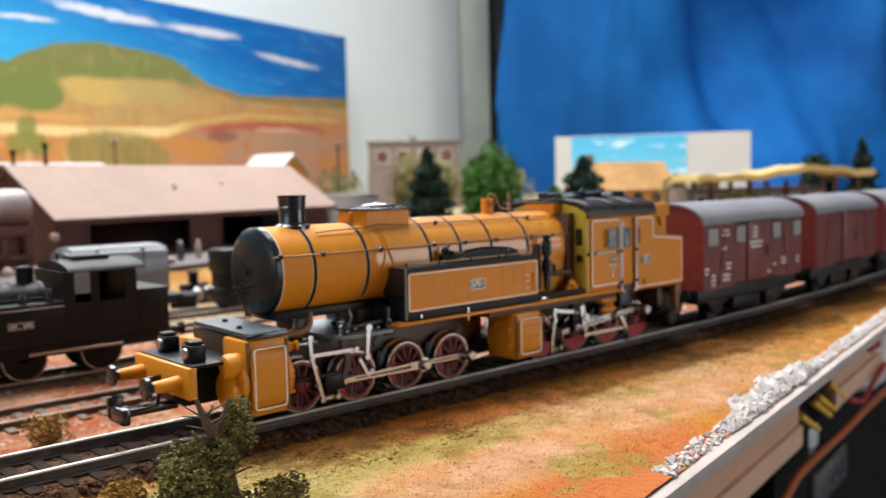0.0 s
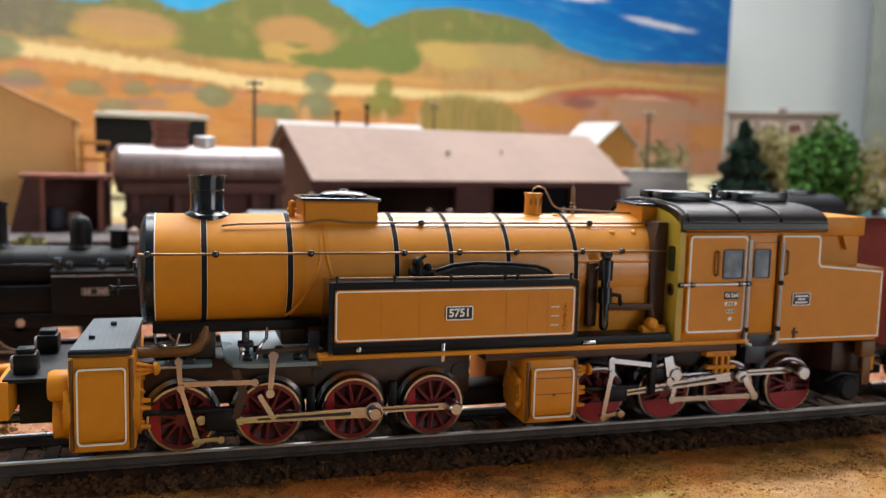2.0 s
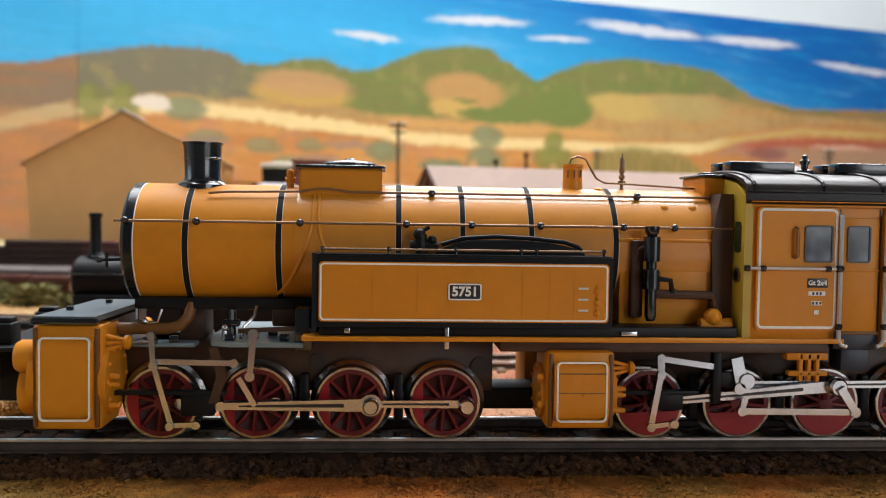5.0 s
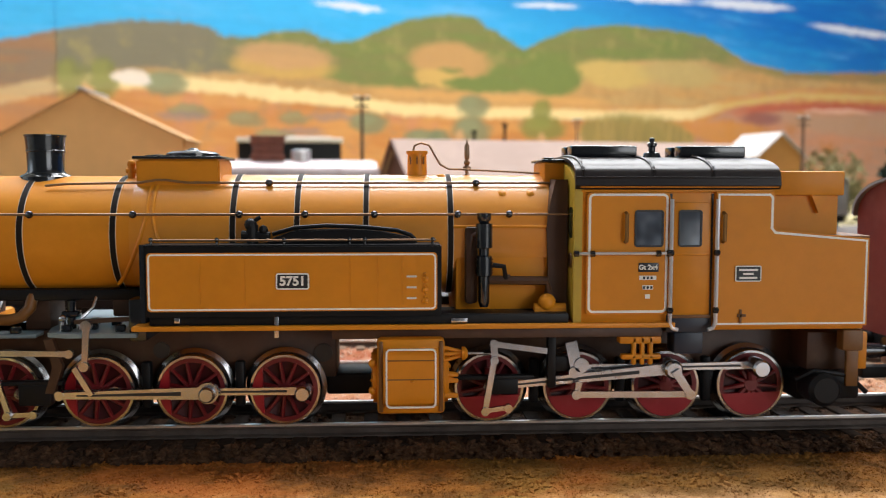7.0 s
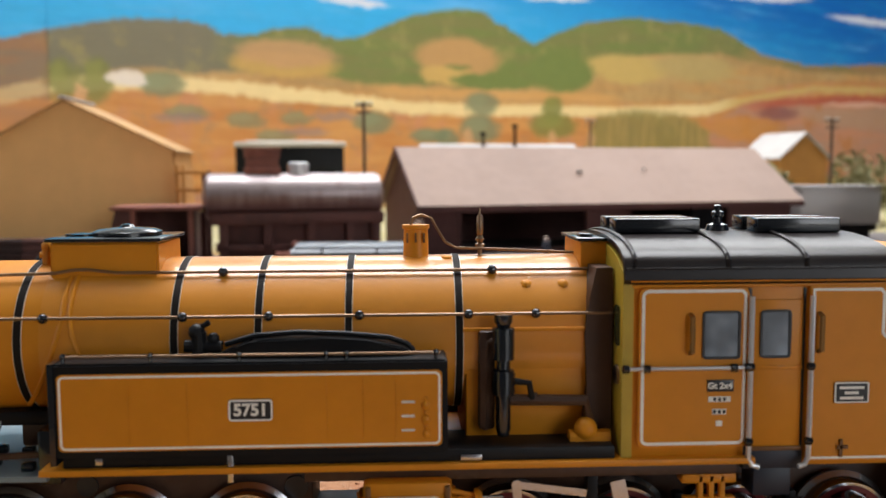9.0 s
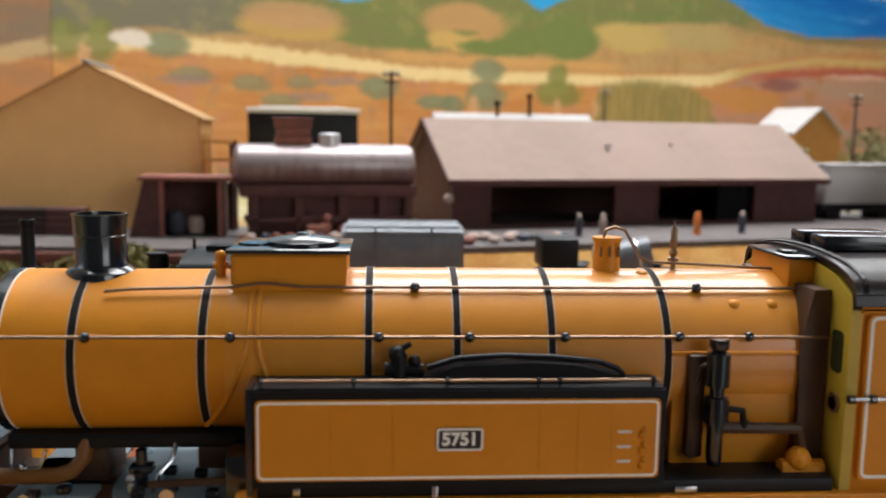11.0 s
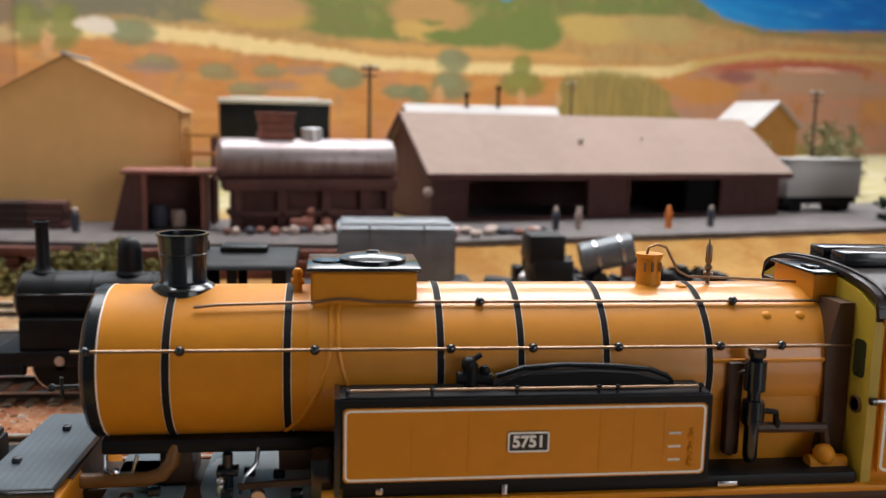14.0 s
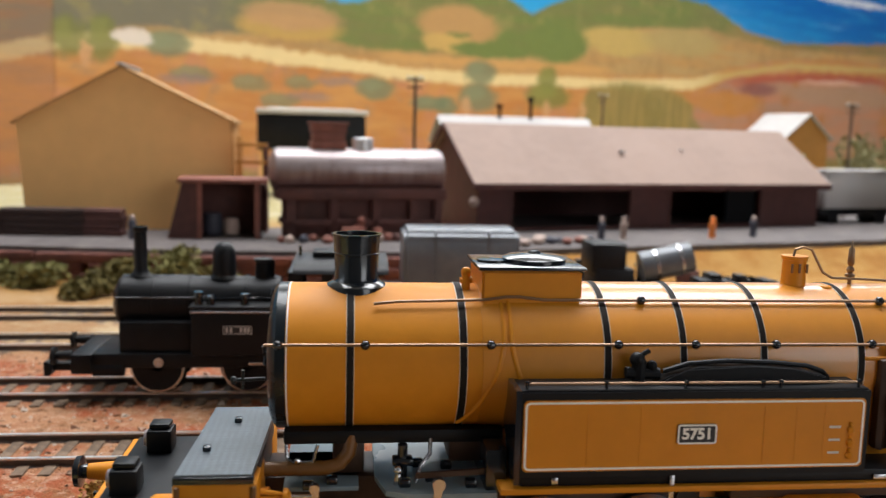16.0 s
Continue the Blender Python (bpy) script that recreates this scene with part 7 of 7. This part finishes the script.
def dock_clutter():
    rng = random.Random(12)
    # little people on the dock, simplified to turned bollard-like shapes
    for x, y, mat, label in ((0.368, 0.640, ORANGE, "small orange figurine as a plain turned shape on the dock"), (0.402, 0.651, FIGURE_DARK, "small dark figurine as a plain turned shape on the dock"), (0.288, 0.626, FIGURE_DARK, "small dark heap on the dock"), (0.304, 0.630, PALE_CARGO, "small pale figurine as a plain turned shape on the dock"), (0.002, 0.602, FIGURE_DARK, "small blue grey figurine as a plain turned shape on the dock")):
        o = thing("bollard", label, "bollard", pose(x, y, 0.003))
        part("stand", lathe(B(), [(0, 2.4), (5, 2.0), (7, 2.7), (10.5, 2.2), (11.4, 1.1), (11.5, 0.1)], (0, 0, 0), "z", 12), mat, o)
        part("cap", ball(B(), (0, 0, 12.6), 1.7, 10), mat if mat is ORANGE else PALE_CARGO, o)
    for i in range(14):
        x = 0.205 + i * 0.0055 + rng.uniform(-0.002, 0.002)
        y = dock_y(x) + 0.012 + rng.uniform(0, 0.02)
        o = thing("cargo_sack", "small pale cargo sack lying on the dock", "sack", pose(x, y, 0.003, 0, 0, rng.uniform(0, 180)), group="cargo sacks on the dock")
        part("sack", ball(B(), (0, 0, 2.4), rng.uniform(3, 4.5), 10, 0.62), rng.choice([PALE_CARGO, CRATE, FIGURE_DARK]), o)
    for i in range(16):
        x = 0.088 + i * 0.0062 + rng.uniform(-0.002, 0.002)
        o = thing("cargo_sack", "small pale bundle lying under the storage tank", "sack", pose(x, 0.590 + rng.uniform(-0.004, 0.006) + 0.2 * (x - 0.083), 0.003, 0, 0, rng.uniform(0, 180)), group="bundles under the tank")
        part("sack", ball(B(), (0, 0, 2.0), rng.uniform(2.0, 3.8), 10, rng.uniform(0.6, 1.2)), rng.choice([PALE_CARGO, CRATE, BROWN_WOOD, FIGURE_DARK, PALE_CARGO]), o)
    for x, w, h, mat in ((-0.052, 48, 19, DARK_TIMBER), (-0.020, 26, 16, BROWN_WOOD), (-0.085, 24, 15, DARK_TIMBER)):
        o = thing("timber_stack", "stack of dark brown timber in front of the yellow wall", "timber", pose(x, 0.612, 0.003, 0, 0, rng.uniform(-4, 4)), group="timber stacks")
        for k in range(int(h / 4)):
            for j in range(3):
                part("beam", box(B(), -w / 2 + rng.uniform(-1, 1), w / 2 + rng.uniform(-1, 1), j * 5, j * 5 + 4.4, k * 4, k * 4 + 3.7, 0.4), mat, o)


dock_clutter()

# ---- greenery ----


def clumps(bm, rng, centre, rx, ry, rz, count, size):
    """Many small crumpled leaf flakes inside an uneven ellipsoid."""
    lobes = [(rng.uniform(-0.55, 0.55), rng.uniform(-0.55, 0.55), rng.uniform(-0.5, 0.6), rng.uniform(0.4, 0.75)) for _ in range(9)]
    for i in range(count):
        lx, ly, lz, lr = lobes[i % len(lobes)]
        v = Vector((rng.gauss(0, 1), rng.gauss(0, 1), rng.gauss(0, 1))).normalized() * lr * (0.45 + 0.55 * rng.random() ** 0.5)
        p = Vector(centre) + Vector(((lx + v.x) * rx, (ly + v.y) * ry, (lz + v.z) * rz))
        s = size * rng.uniform(0.6, 1.4)
        e = Euler((rng.uniform(0, 6.3), rng.uniform(0, 6.3), rng.uniform(0, 6.3))).to_matrix()
        q = [bm.verts.new(p + e @ Vector(c) * s) for c in ((-1, -0.7, 0), (0.2, -0.8, 0.35), (1, 0.1, -0.1), (0.1, 0.9, 0.3), (-0.8, 0.5, -0.2))]
        bm.faces.new(q)
    return bm


def tree(name, label, x, y, h, w, leaf, seed, count=1500, size=2.0, trunk=0.28, category="tree", z=None):
    rng = random.Random(seed)
    t = thing(name, label, category, pose(x, y, (height(x, y) if z is None else z) - 0.002))
    bm = rod(B(), (0, 0, 0), (w * 0.03, 0, h * 0.55), h * 0.028 + 0.5, h * 0.015 + 0.2, 9)
    for i in range(7):
        a = rng.uniform(0, 6.28)
        z0 = h * rng.uniform(trunk, 0.55)
        rod(bm, (0, 0, z0), (w * 0.36 * math.cos(a), w * 0.36 * math.sin(a), z0 + h * rng.uniform(0.15, 0.35)), h * 0.012 + 0.2, 0.2, 6)
    part("trunk", bm, TRUNK, t)
    part("crown", clumps(B(), rng, (0, 0, h * (trunk + 1) / 2), w * 0.5, w * 0.5, h * (1 - trunk) * 0.52, count, size), leaf, t, smooth=False)
    return t


def conifer(label, x, y, h, w, seed, count=1600):
    rng = random.Random(seed)
    t = thing("conifer", label, "tree", pose(x, y, height(x, y) - 0.002), group="dark conifers")
    part("trunk", rod(B(), (0, 0, 0), (0, 0, h * 0.9), h * 0.03, 0.3, 8), TRUNK, t)
    bm = B()
    for i in range(count):
        f = rng.random() ** 0.6
        z = h * (1 - 0.92 * f)
        tier = 0.75 + 0.25 * math.sin(f * 34)
        r = w * 0.5 * f ** 0.75 * tier * rng.uniform(0.5, 1.08)
        a = rng.uniform(0, 6.28)
        p = Vector((r * math.cos(a), r * math.sin(a), z - r * 0.25))
        e = Euler((rng.uniform(0, 6.3), rng.uniform(0, 6.3), 0)).to_matrix()
        s = h * 0.036 * rng.uniform(0.6, 1.3)
        bm.faces.new([bm.verts.new(p + e @ Vector(c) * s) for c in ((-1, -0.5, 0), (1, -0.3, 0.2), (0.6, 0.6, 0), (-0.7, 0.5, 0.2))])
    part("crown", bm, LEAF_DARK, t, smooth=False)
    return t


tree("tree", "bright green leafy model tree", 0.632, 0.652, 114, 60, LEAF_GREEN, 1, 3600, 2.4, 0.18)
conifer("dark green pointed conifer", 0.585, 0.688, 92, 76, 2, 3600)
conifer("dark green pointed conifer", 0.775, 0.642, 98, 130, 3, 4200)
tree("tree", "round dark green tree beyond the canopy", 1.209, 0.575, 98, 52, LEAF_DARK, 4, 1500, 4.0, 0.15)
conifer("tall dark blue-green conifer beyond the canopy", 1.214, 0.52, 118, 76, 5, 2400)
conifer("small dark conifer beside the orange house", 0.83, 0.61, 56, 30, 16, 900)
tree("tree", "thin pale olive tree before the orange cottage", 0.93, 0.625, 74, 34, LEAF_PALE, 17, 500, 2.2, 0.4)
tree("tree", "small olive tree behind the canopy", 1.12, 0.70, 72, 44, LEAF_OLIVE, 18, 900, 2.8, 0.3)
tree("tree", "small round green model tree", 0.69, 0.61, 66, 36, LEAF_GREEN, 6, 1200, 2.2)
rngb = random.Random(77)
for i, (x, y, h, w) in enumerate(((0.63, 0.74, 70, 60), (0.70, 0.66, 48, 60), (0.735, 0.665, 52, 56), (0.60, 0.62, 32, 48), (0.65, 0.60, 30, 50), (0.72, 0.60, 26, 44), (0.77, 0.56, 24, 40), (0.52, 0.85, 66, 60), (0.66, 0.95, 76, 70), (0.78, 0.95, 80, 80), (0.88, 1.0, 84, 80), (0.95, 1.12, 92, 90), (0.84, 0.86, 72, 80), (0.80, 0.665, 46, 54), (0.845, 0.60, 30, 36), (0.93, 0.60, 34, 40), (0.98, 0.72, 62, 60), (1.06, 0.80, 72, 70), (0.70, 0.70, 56, 56), (0.66, 0.66, 46, 50), (1.02, 0.66, 52, 56), (0.885, 0.528, 50, 44), (0.935, 0.505, 54, 52), (0.99, 0.48, 50, 46), (1.045, 0.455, 52, 44), (1.12, 1.10, 96, 90), (1.0, 1.2, 110, 80))):
    tree("shrub", "dusty pale olive shrub on the far bank", x, y, h, w, LEAF_PALE if i % 3 else LEAF_OLIVE, 20 + i, 900, 2.6, 0.05, "shrub")
for i, (x, y, h, w) in enumerate(((0.008, 0.535, 17, 30), (0.037, 0.530, 24, 28), (0.0, 0.515, 10, 24), (-0.03, 0.545, 14, 34), (0.06, 0.54, 12, 30), (-0.06, 0.55, 16, 36), (-0.17, 0.56, 30, 60), (-0.12, 0.64, 34, 40))):
    tree("shrub", "low dry olive shrub beside the retaining logs", x, y, h, w, LEAF_GREY if i % 2 else LEAF_OLIVE, 50 + i, 900, 1.4, 0.05, "shrub")
# foreground tree and tufts beside the main line


def gnarled_tree():
    t = thing("small_tree", "gnarled brown small tree with grey-green foliage near the track", "tree", pose(0.0755, 0.168, height(0.0755, 0.168) - 0.001))
    rng = random.Random(90)
    bm = rod(B(), (4.2, 0, 0), (3.0, 0.4, 9), 2.3, 1.7, 10)
    rod(bm, (3.0, 0.4, 9), (0.4, 0, 17), 1.8, 1.1, 9)
    rod(bm, (0.4, 0, 17), (-2.6, 0.5, 25), 1.2, 0.35, 8)
    rod(bm, (1.0, 0, 16), (3.6, -0.5, 24), 0.9, 0.3, 8)
    rod(bm, (3.0, 0.4, 9), (-4.5, -1.5, 19.5), 1.0, 0.3, 8)
    for i in range(26):
        a, z = rng.uniform(0, 6.28), rng.uniform(8, 22)
        x0 = 3.0 - (z - 9) * 0.3
        rod(bm, (x0, 0, z), (x0 + 5 * math.cos(a), 4 * math.sin(a), z + rng.uniform(0.5, 4.5)), 0.3, 0.1, 5)
    part("trunk", bm, TRUNK, t)
    bm = clumps(B(), rng, (-3.4, -1, 9.5), 8.4, 6.0, 9.5, 6200, 0.36)
    clumps(bm, rng, (4.6, 0, 18.5), 4.2, 3.6, 5.0, 1300, 0.34)
    clumps(bm, rng, (1.0, 0, 3), 7.5, 5.0, 3.2, 1300, 0.36)
    part("crown", bm, LEAF_GREY, t, smooth=False)
    return t


gnarled_tree()
tree("shrub", "dry olive tuft on the ground near the track", 0.058, 0.168, 13, 11, LEAF_STRAW, 91, 2200, 0.34, 0.05, "shrub")
tree("shrub", "dry olive tuft on the ground near the track", 0.088, 0.162, 8, 12, LEAF_OLIVE, 92, 1800, 0.34, 0.05, "shrub")
tree("shrub", "dry straw tuft between the tracks", 0.075, 0.262, 11, 12, LEAF_STRAW, 93, 1200, 0.4, 0.05, "shrub")


def raw_stuff(name, verts, faces, material, label, category, parent=None):
    me = bpy.data.meshes.new(name)
    me.from_pydata(verts, [], faces)
    me.materials.append(material)
    ob = new(name, me)
    ob.parent = parent
    return tagged(ob, label, category, kind="stuff")


def ground_flock():
    rng = random.Random(31)
    verts, faces = [], []
    while len(faces) < 90000:
        x, y = rng.uniform(-0.06, 0.5), rng.uniform(0.09, 0.335)
        off = abs(y - track_y(x))
        if y < edge_y(x) + 0.006 or off < 0.0165 or (y > 0.25 and rng.random() < 0.7):
            continue
        z, a, s = height(x, y), rng.uniform(0, 6.28), rng.uniform(0.0002, 0.0007)
        dx, dy = math.cos(a) * 0.00011, math.sin(a) * 0.00011
        n = len(verts)
        verts += [(x - dx, y - dy, z - 0.0002), (x + dx, y + dy, z - 0.0002), (x + rng.uniform(-1, 1) * s, y + rng.uniform(-1, 1) * s, z + s)]
        faces.append((n, n + 1, n + 2))
    return raw_stuff("grass", verts, faces, GRASS, "short brown and straw coloured grass flock", "grass")


ground_flock()
OCTA = ((1, 0, 0), (-1, 0, 0), (0, 1, 0), (0, -1, 0), (0, 0, 1), (0, 0, -1))
OCTA_FACES = ((0, 2, 4), (2, 1, 4), (1, 3, 4), (3, 0, 4), (2, 0, 5), (1, 2, 5), (3, 1, 5), (0, 3, 5))


def stone(verts, faces, rng, place, s, flat=0.7):
    n = len(verts)
    e = Euler((rng.random() * 6, rng.random() * 6, rng.random() * 6)).to_matrix()
    for c in OCTA:
        k = s * rng.uniform(0.65, 1.3)
        p = e @ (Vector(c) * k)
        verts.append((place[0] + p.x, place[1] + p.y, place[2] + p.z * flat))
    faces += [(n + a, n + b, n + c) for a, b, c in OCTA_FACES]


def ballast():
    rng = random.Random(32)
    verts, faces = [], []
    for i in range(9000):
        x = rng.uniform(-0.2, 0.75)
        d = rng.choice((-1, 1)) * rng.uniform(0.0105, 0.0180)
        y = track_y(x) + d
        z = -0.0058 if abs(d) < 0.0172 else -0.0062 - (abs(d) - 0.0172) * 0.65
        stone(verts, faces, rng, (x, y, z), rng.uniform(0.00025, 0.0007))
    for i in range(2600):
        x, d = rng.uniform(-0.05, 0.45), rng.choice((-1, 1)) * rng.uniform(0.0145, 0.0185)
        stone(verts, faces, rng, (x, track_y(x) + d, -0.0062 - (abs(d) - 0.0165) * 0.5), rng.uniform(0.0005, 0.0012))
    for i in range(2500):
        x = rng.uniform(-0.2, 0.75)
        stone(verts, faces, rng, (x, track_y(x) + rng.uniform(-0.0075, 0.0075), -0.0057), rng.uniform(0.00025, 0.0006))
    return raw_stuff("ballast", verts, faces, BALLAST, "loose dark brown track ballast grains", "ballast")


def yard_stones():
    rng = random.Random(33)
    verts, faces = [], []
    for i in range(11000):
        x, y = rng.uniform(-0.25, 0.45), rng.uniform(0.255, 0.42)
        stone(verts, faces, rng, (x, y, height(x, y)), rng.uniform(0.0002, 0.0008) * (2.2 if rng.random() < 0.06 else 1))
    return raw_stuff("gravel", verts, faces, YARD_STONE, "loose reddish and pale yard gravel", "gravel")


def verge_clumps():
    """Crumbs of brown and orange scatter on the verge."""
    rng = random.Random(35)
    verts, faces = [], []
    for i in range(9000):
        x = rng.uniform(0.05, 0.42)
        d = 0.0165 + 0.032 * rng.random() ** 1.7
        y = track_y(x) - d
        s = rng.uniform(0.00015, 0.0005) * (1.5 if noise.noise((x * 90, y * 90, 8)) > 0.15 else 0.8)
        stone(verts, faces, rng, (x, y, height(x, y) + 0.2 * s), s, 0.8)
    return raw_stuff("scatter", verts, faces, GRASS, "crumbly brown and orange ground scatter", "scatter")


ballast()
yard_stones()
verge_clumps()

# ---- front edge of the layout ----
EDGE_ANG = math.degrees(math.atan(0.206))


def layout_edge():
    m = pose(0.126, 0.113, 0, 0, 0, EDGE_ANG)
    f = thing("layout_edge", "plywood layout edge with a pale plaster strip", "edge", m, kind="structure")
    part("edge_strip", box(B(), -900, 2300, -2.8, 1.5, -10.2, -6.6, 0.4), EDGE_STRIP, f)
    part("baseboard", box(B(), -900, 2300, 56, 130, -22, -17.5, 0.3), FASCIA, f)
    part("fascia", box(B(), -900, 372, 62, 72, -98, -22, 0.3), FASCIA, f)
    part("fascia_lip", box(B(), -900, 371.5, 59.5, 62, -98, -86, 0.3), FASCIA_PALE, f, "paler lower lip of the board")
    part("fascia", box(B(), 452, 2300, 62, 72, -96, -22, 0.3), FASCIA, f)
    part("fascia_lip", box(B(), 452.5, 2300, 59.5, 62, -96, -84, 0.3), FASCIA_PALE, f)
    # dark sheet added to close the view under the board
    part("dark_backing", box(B(), -900, 2300, 110, 150, -520, -23, 1), DARK_GAP, f)
    return f


layout_edge()


def plaster_rocks():
    rng = random.Random(41)
    verts, faces = [], []
    for i in range(9500):
        x = 28 + 532 * rng.random() ** 1.15
        gate = noise.noise((x * 0.013, 0, 4)) + 0.35 * noise.noise((x * 0.06, 0, 1))
        if gate < -0.2 and rng.random() < 0.8:
            continue
        s = rng.uniform(0.35, 1.1) * (1.4 if gate > 0.1 else 0.8) * (1.8 if rng.random() < 0.05 else 1)
        y = rng.uniform(0.2, 6.5) * (0.75 + max(0, gate))
        hump = 1.8 * max(0.0, 1 - abs(y - 3) / 4) * (0.5 + max(0.0, gate))
        stone(verts, faces, rng, (x * MM, y * MM, (-6.4 + hump * rng.random() + s * 0.3) * MM), s * MM, 0.9)
    ob = raw_stuff("plaster_rocks", verts, faces, PLASTER, "crumbled white plaster rocks along the layout edge", "rocks")
    ob.matrix_basis = pose(0.126, 0.113, 0, 0, 0, EDGE_ANG)
    return ob


plaster_rocks()


def below_edge():
    m = pose(0.126, 0.113, 0, 0, 0, EDGE_ANG)
    c = thing("connector_block", "black terminal block with yellow pins in the fascia gap", "electrics", m)
    part("block", box(B(), 374, 450, 66, 90, -100, -23, 0.6), DARK_GAP, c)
    for a, z in ((375, -82), (404, -80.4), (416, -79.5), (443, -76.5)):
        part("pin", rod(B(), (a, 62, z), (a + 30, 59, z - 14.5), 2.1, 1.7, 10), PIN_YELLOW, c, "yellow plastic pin")
    w = tagged(part("cable", tube(B(), [(250, 62, -140), (320, 60, -122), (362, 60, -113), (400, 59, -112), (456, 58, -113), (540, 58, -114), (638, 58, -117), (760, 60, -112)], 2.6, 10), WIRE_ORANGE), "orange cable hanging under the layout edge", "cable")
    w.matrix_basis = m
    w2 = tagged(part("cable", tube(B(), [(498, 60, -60), (515, 58, -66), (530, 58, -62), (552, 58, -72), (570, 58, -68), (586, 60, -75)], 3.2, 8), WIRE_RED), "thick red cable loop on the fascia", "cable")
    w2.matrix_basis = m
    w3 = tagged(part("cable", tube(B(), [(492, 60, -98), (520, 56, -104), (560, 56, -96), (600, 56, -92)], 2.0, 8), WIRE_RED), "thin red cable under the layout edge", "cable")
    w3.matrix_basis = m
    lg = thing("trestle", "dark trestle leg under the layout", "trestle", m)
    part("leg", box(B(), 376, 455, 76, 130, -950, -100, 2), DARK_GAP, lg)
    part("foot", box(B(), 340, 490, 60, 140, -952, -930, 2), DARK_GAP, lg)
    s = thing("metal_bracket", "bright metal clamp under the layout", "bracket", m)
    part("plate", box(B(), 476, 540, 90, 96, -146, -128, 2), BAG, s)
    part("screw", lathe(B(), [(-190, 5), (-150, 5), (-150, 9), (-140, 9), (-140, 0.1)], (500, 88, 0), "z", 16), BLACK, s)
    part("jaw", box(B(), 470, 640, 90, 120, -200, -168, 4), STEEL, s)
    b = thing("plastic_bag", "whitish crumpled plastic bag under the layout", "bag", m)
    bm = B()
    bmesh.ops.create_icosphere(bm, subdivisions=4, radius=1.0)
    for v in bm.verts:
        k = 1 + 0.35 * noise.noise(v.co * 2.2) + 0.12 * noise.noise(v.co * 6)
        v.co = Vector((640 + v.co.x * 62 * k, 80 + v.co.y * 22 * k, -92 + v.co.z * 26 * k))
    part("bag", bm, BAG, b)


below_edge()

# ---- far right side of the layout ----


def brown_block():
    b = thing("flat_roof_building", "pink-brown flat roofed building with dark windows", "building", pose(1.00, 1.33, 0.004, 0, 0, -38))
    part("upper_wall", box(B(), 0, 170, 0, 90, 70, 126), WALL_BROWN, b, smooth=False)
    part("lower_wall", box(B(), -2, 172, -2, 92, -4, 70), WALL_BROWN, b, smooth=False)
    part("parapet", box(B(), -3, 173, -3, 93, 126, 131, 0.6), WALL_BROWN, b)
    part("roof_vent", box(B(), 78, 92, 30, 44, 131, 140, 1), WALL_BROWN, b)
    for k in range(4):
        w = part("window", box(B(), 14 + 40 * k, 38 + 40 * k, -1.2, 1, 88, 114), BROWN_WOOD, b, smooth=False)
        part("frame", line_loop(B(), [(14 + 40 * k, 88), (38 + 40 * k, 88), (38 + 40 * k, 114), (14 + 40 * k, 114)], -1.2, 2.0, 1.2), WALL_PALE, w, smooth=False)
    return b


brown_block()
oh = simple_house("orange_cottage", "orange roofed cottage with pale walls", "building", pose(0.874, 0.71, 0.001, 0, 0, -24), 120, 64, 42, 74, HOUSE_YELLOW, ORANGE_ROOF)
part("chimney", box(B(), 10, 19, 27, 36, 60, 86, 0.5), WALL_BROWN, oh)
for k in range(4):
    part("window", box(B(), 12 + 25 * k, 24 + 25 * k, -1, 1, 16, 36), WALL_BROWN, oh, "brown window with closed shutters")


def canopy():
    c = thing("platform_canopy", "long straw yellow wavy platform canopy on posts", "canopy", pose(0.86, 0.55, 0.0, 0, 0, -25))
    n = 30
    up = [(i * 240 / n, 57 + 9 * smooth(0.3, 0.62, i / n) * (1 - 0.8 * smooth(0.68, 1.0, i / n)) + 1.2 * math.sin(i * 1.1)) for i in range(n + 1)]
    dn = [(p[0], p[1] - 7) for p in up][::-1]
    part("canopy_roof", prism(B(), up + dn, "y", 0, 55), CANOPY, c)
    for x in (20, 70, 120, 170, 220):
        for y in (6, 42):
            part("post", box(B(), x, x + 4, y, y + 4, -12, 50), BROWN_WOOD, c, smooth=False)
    part("platform", box(B(), -5, 250, -2, 58, -16, 4, 0.5), DOCK_GREY, c)
    return c


canopy()


def station_building():
    b = thing("station_building", "low pink station building under the canopy", "building", pose(0.878, 0.585, 0.0, 0, 0, -25))
    part("wall", box(B(), 10, 200, 0, 40, -14, 42, 0.4), WALL_BROWN, b, smooth=False)
    for k in range(7):
        w = part("window", box(B(), 20 + 26 * k, 34 + 26 * k, -1, 1, 12, 34, 0.2), WALL_PALE, b, "pale window with a dark pane")
        part("pane", box(B(), 22 + 26 * k, 32 + 26 * k, -1.6, -0.9, 14, 32), DARK_GAP, w)
    part("plinth", box(B(), 9, 201, -1.5, 41, -14, 2, 0.4), RETAINING, b)
    return b


station_building()


def sky_box():
    b = thing("cardboard_box", "white cardboard box with a printed blue sky side", "box", pose(1.60, 1.39, 0.004, 0, 0, -55))
    part("carton", box(B(), 0, 440, 0, 120, -6, 152, 1), CARD_WHITE, b, smooth=False)
    n = Nodes("printed_sky")
    z = n.xyz()[2]
    col = n.mix(n.step(z, 0.04, 0.16), (0.16, 0.50, 0.68), (0.06, 0.40, 0.64))
    flat = n.tree.nodes.new("ShaderNodeMapping")
    n.tree.links.new(n.coord.outputs["Object"], flat.inputs[0])
    flat.inputs["Scale"].default_value = (9, 9, 42)
    col = n.mix(n.step(n.noise(1.0, 4, vec=flat.outputs[0]), 0.56, 0.64), col, (0.70, 0.76, 0.80))
    mat = n.done(col, 0.5)
    part("printed_side", box(B(), 38, 300, -1.2, -0.2, -4, 150), mat, b, "printed light blue sky panel", smooth=False)
    return b


sky_box()
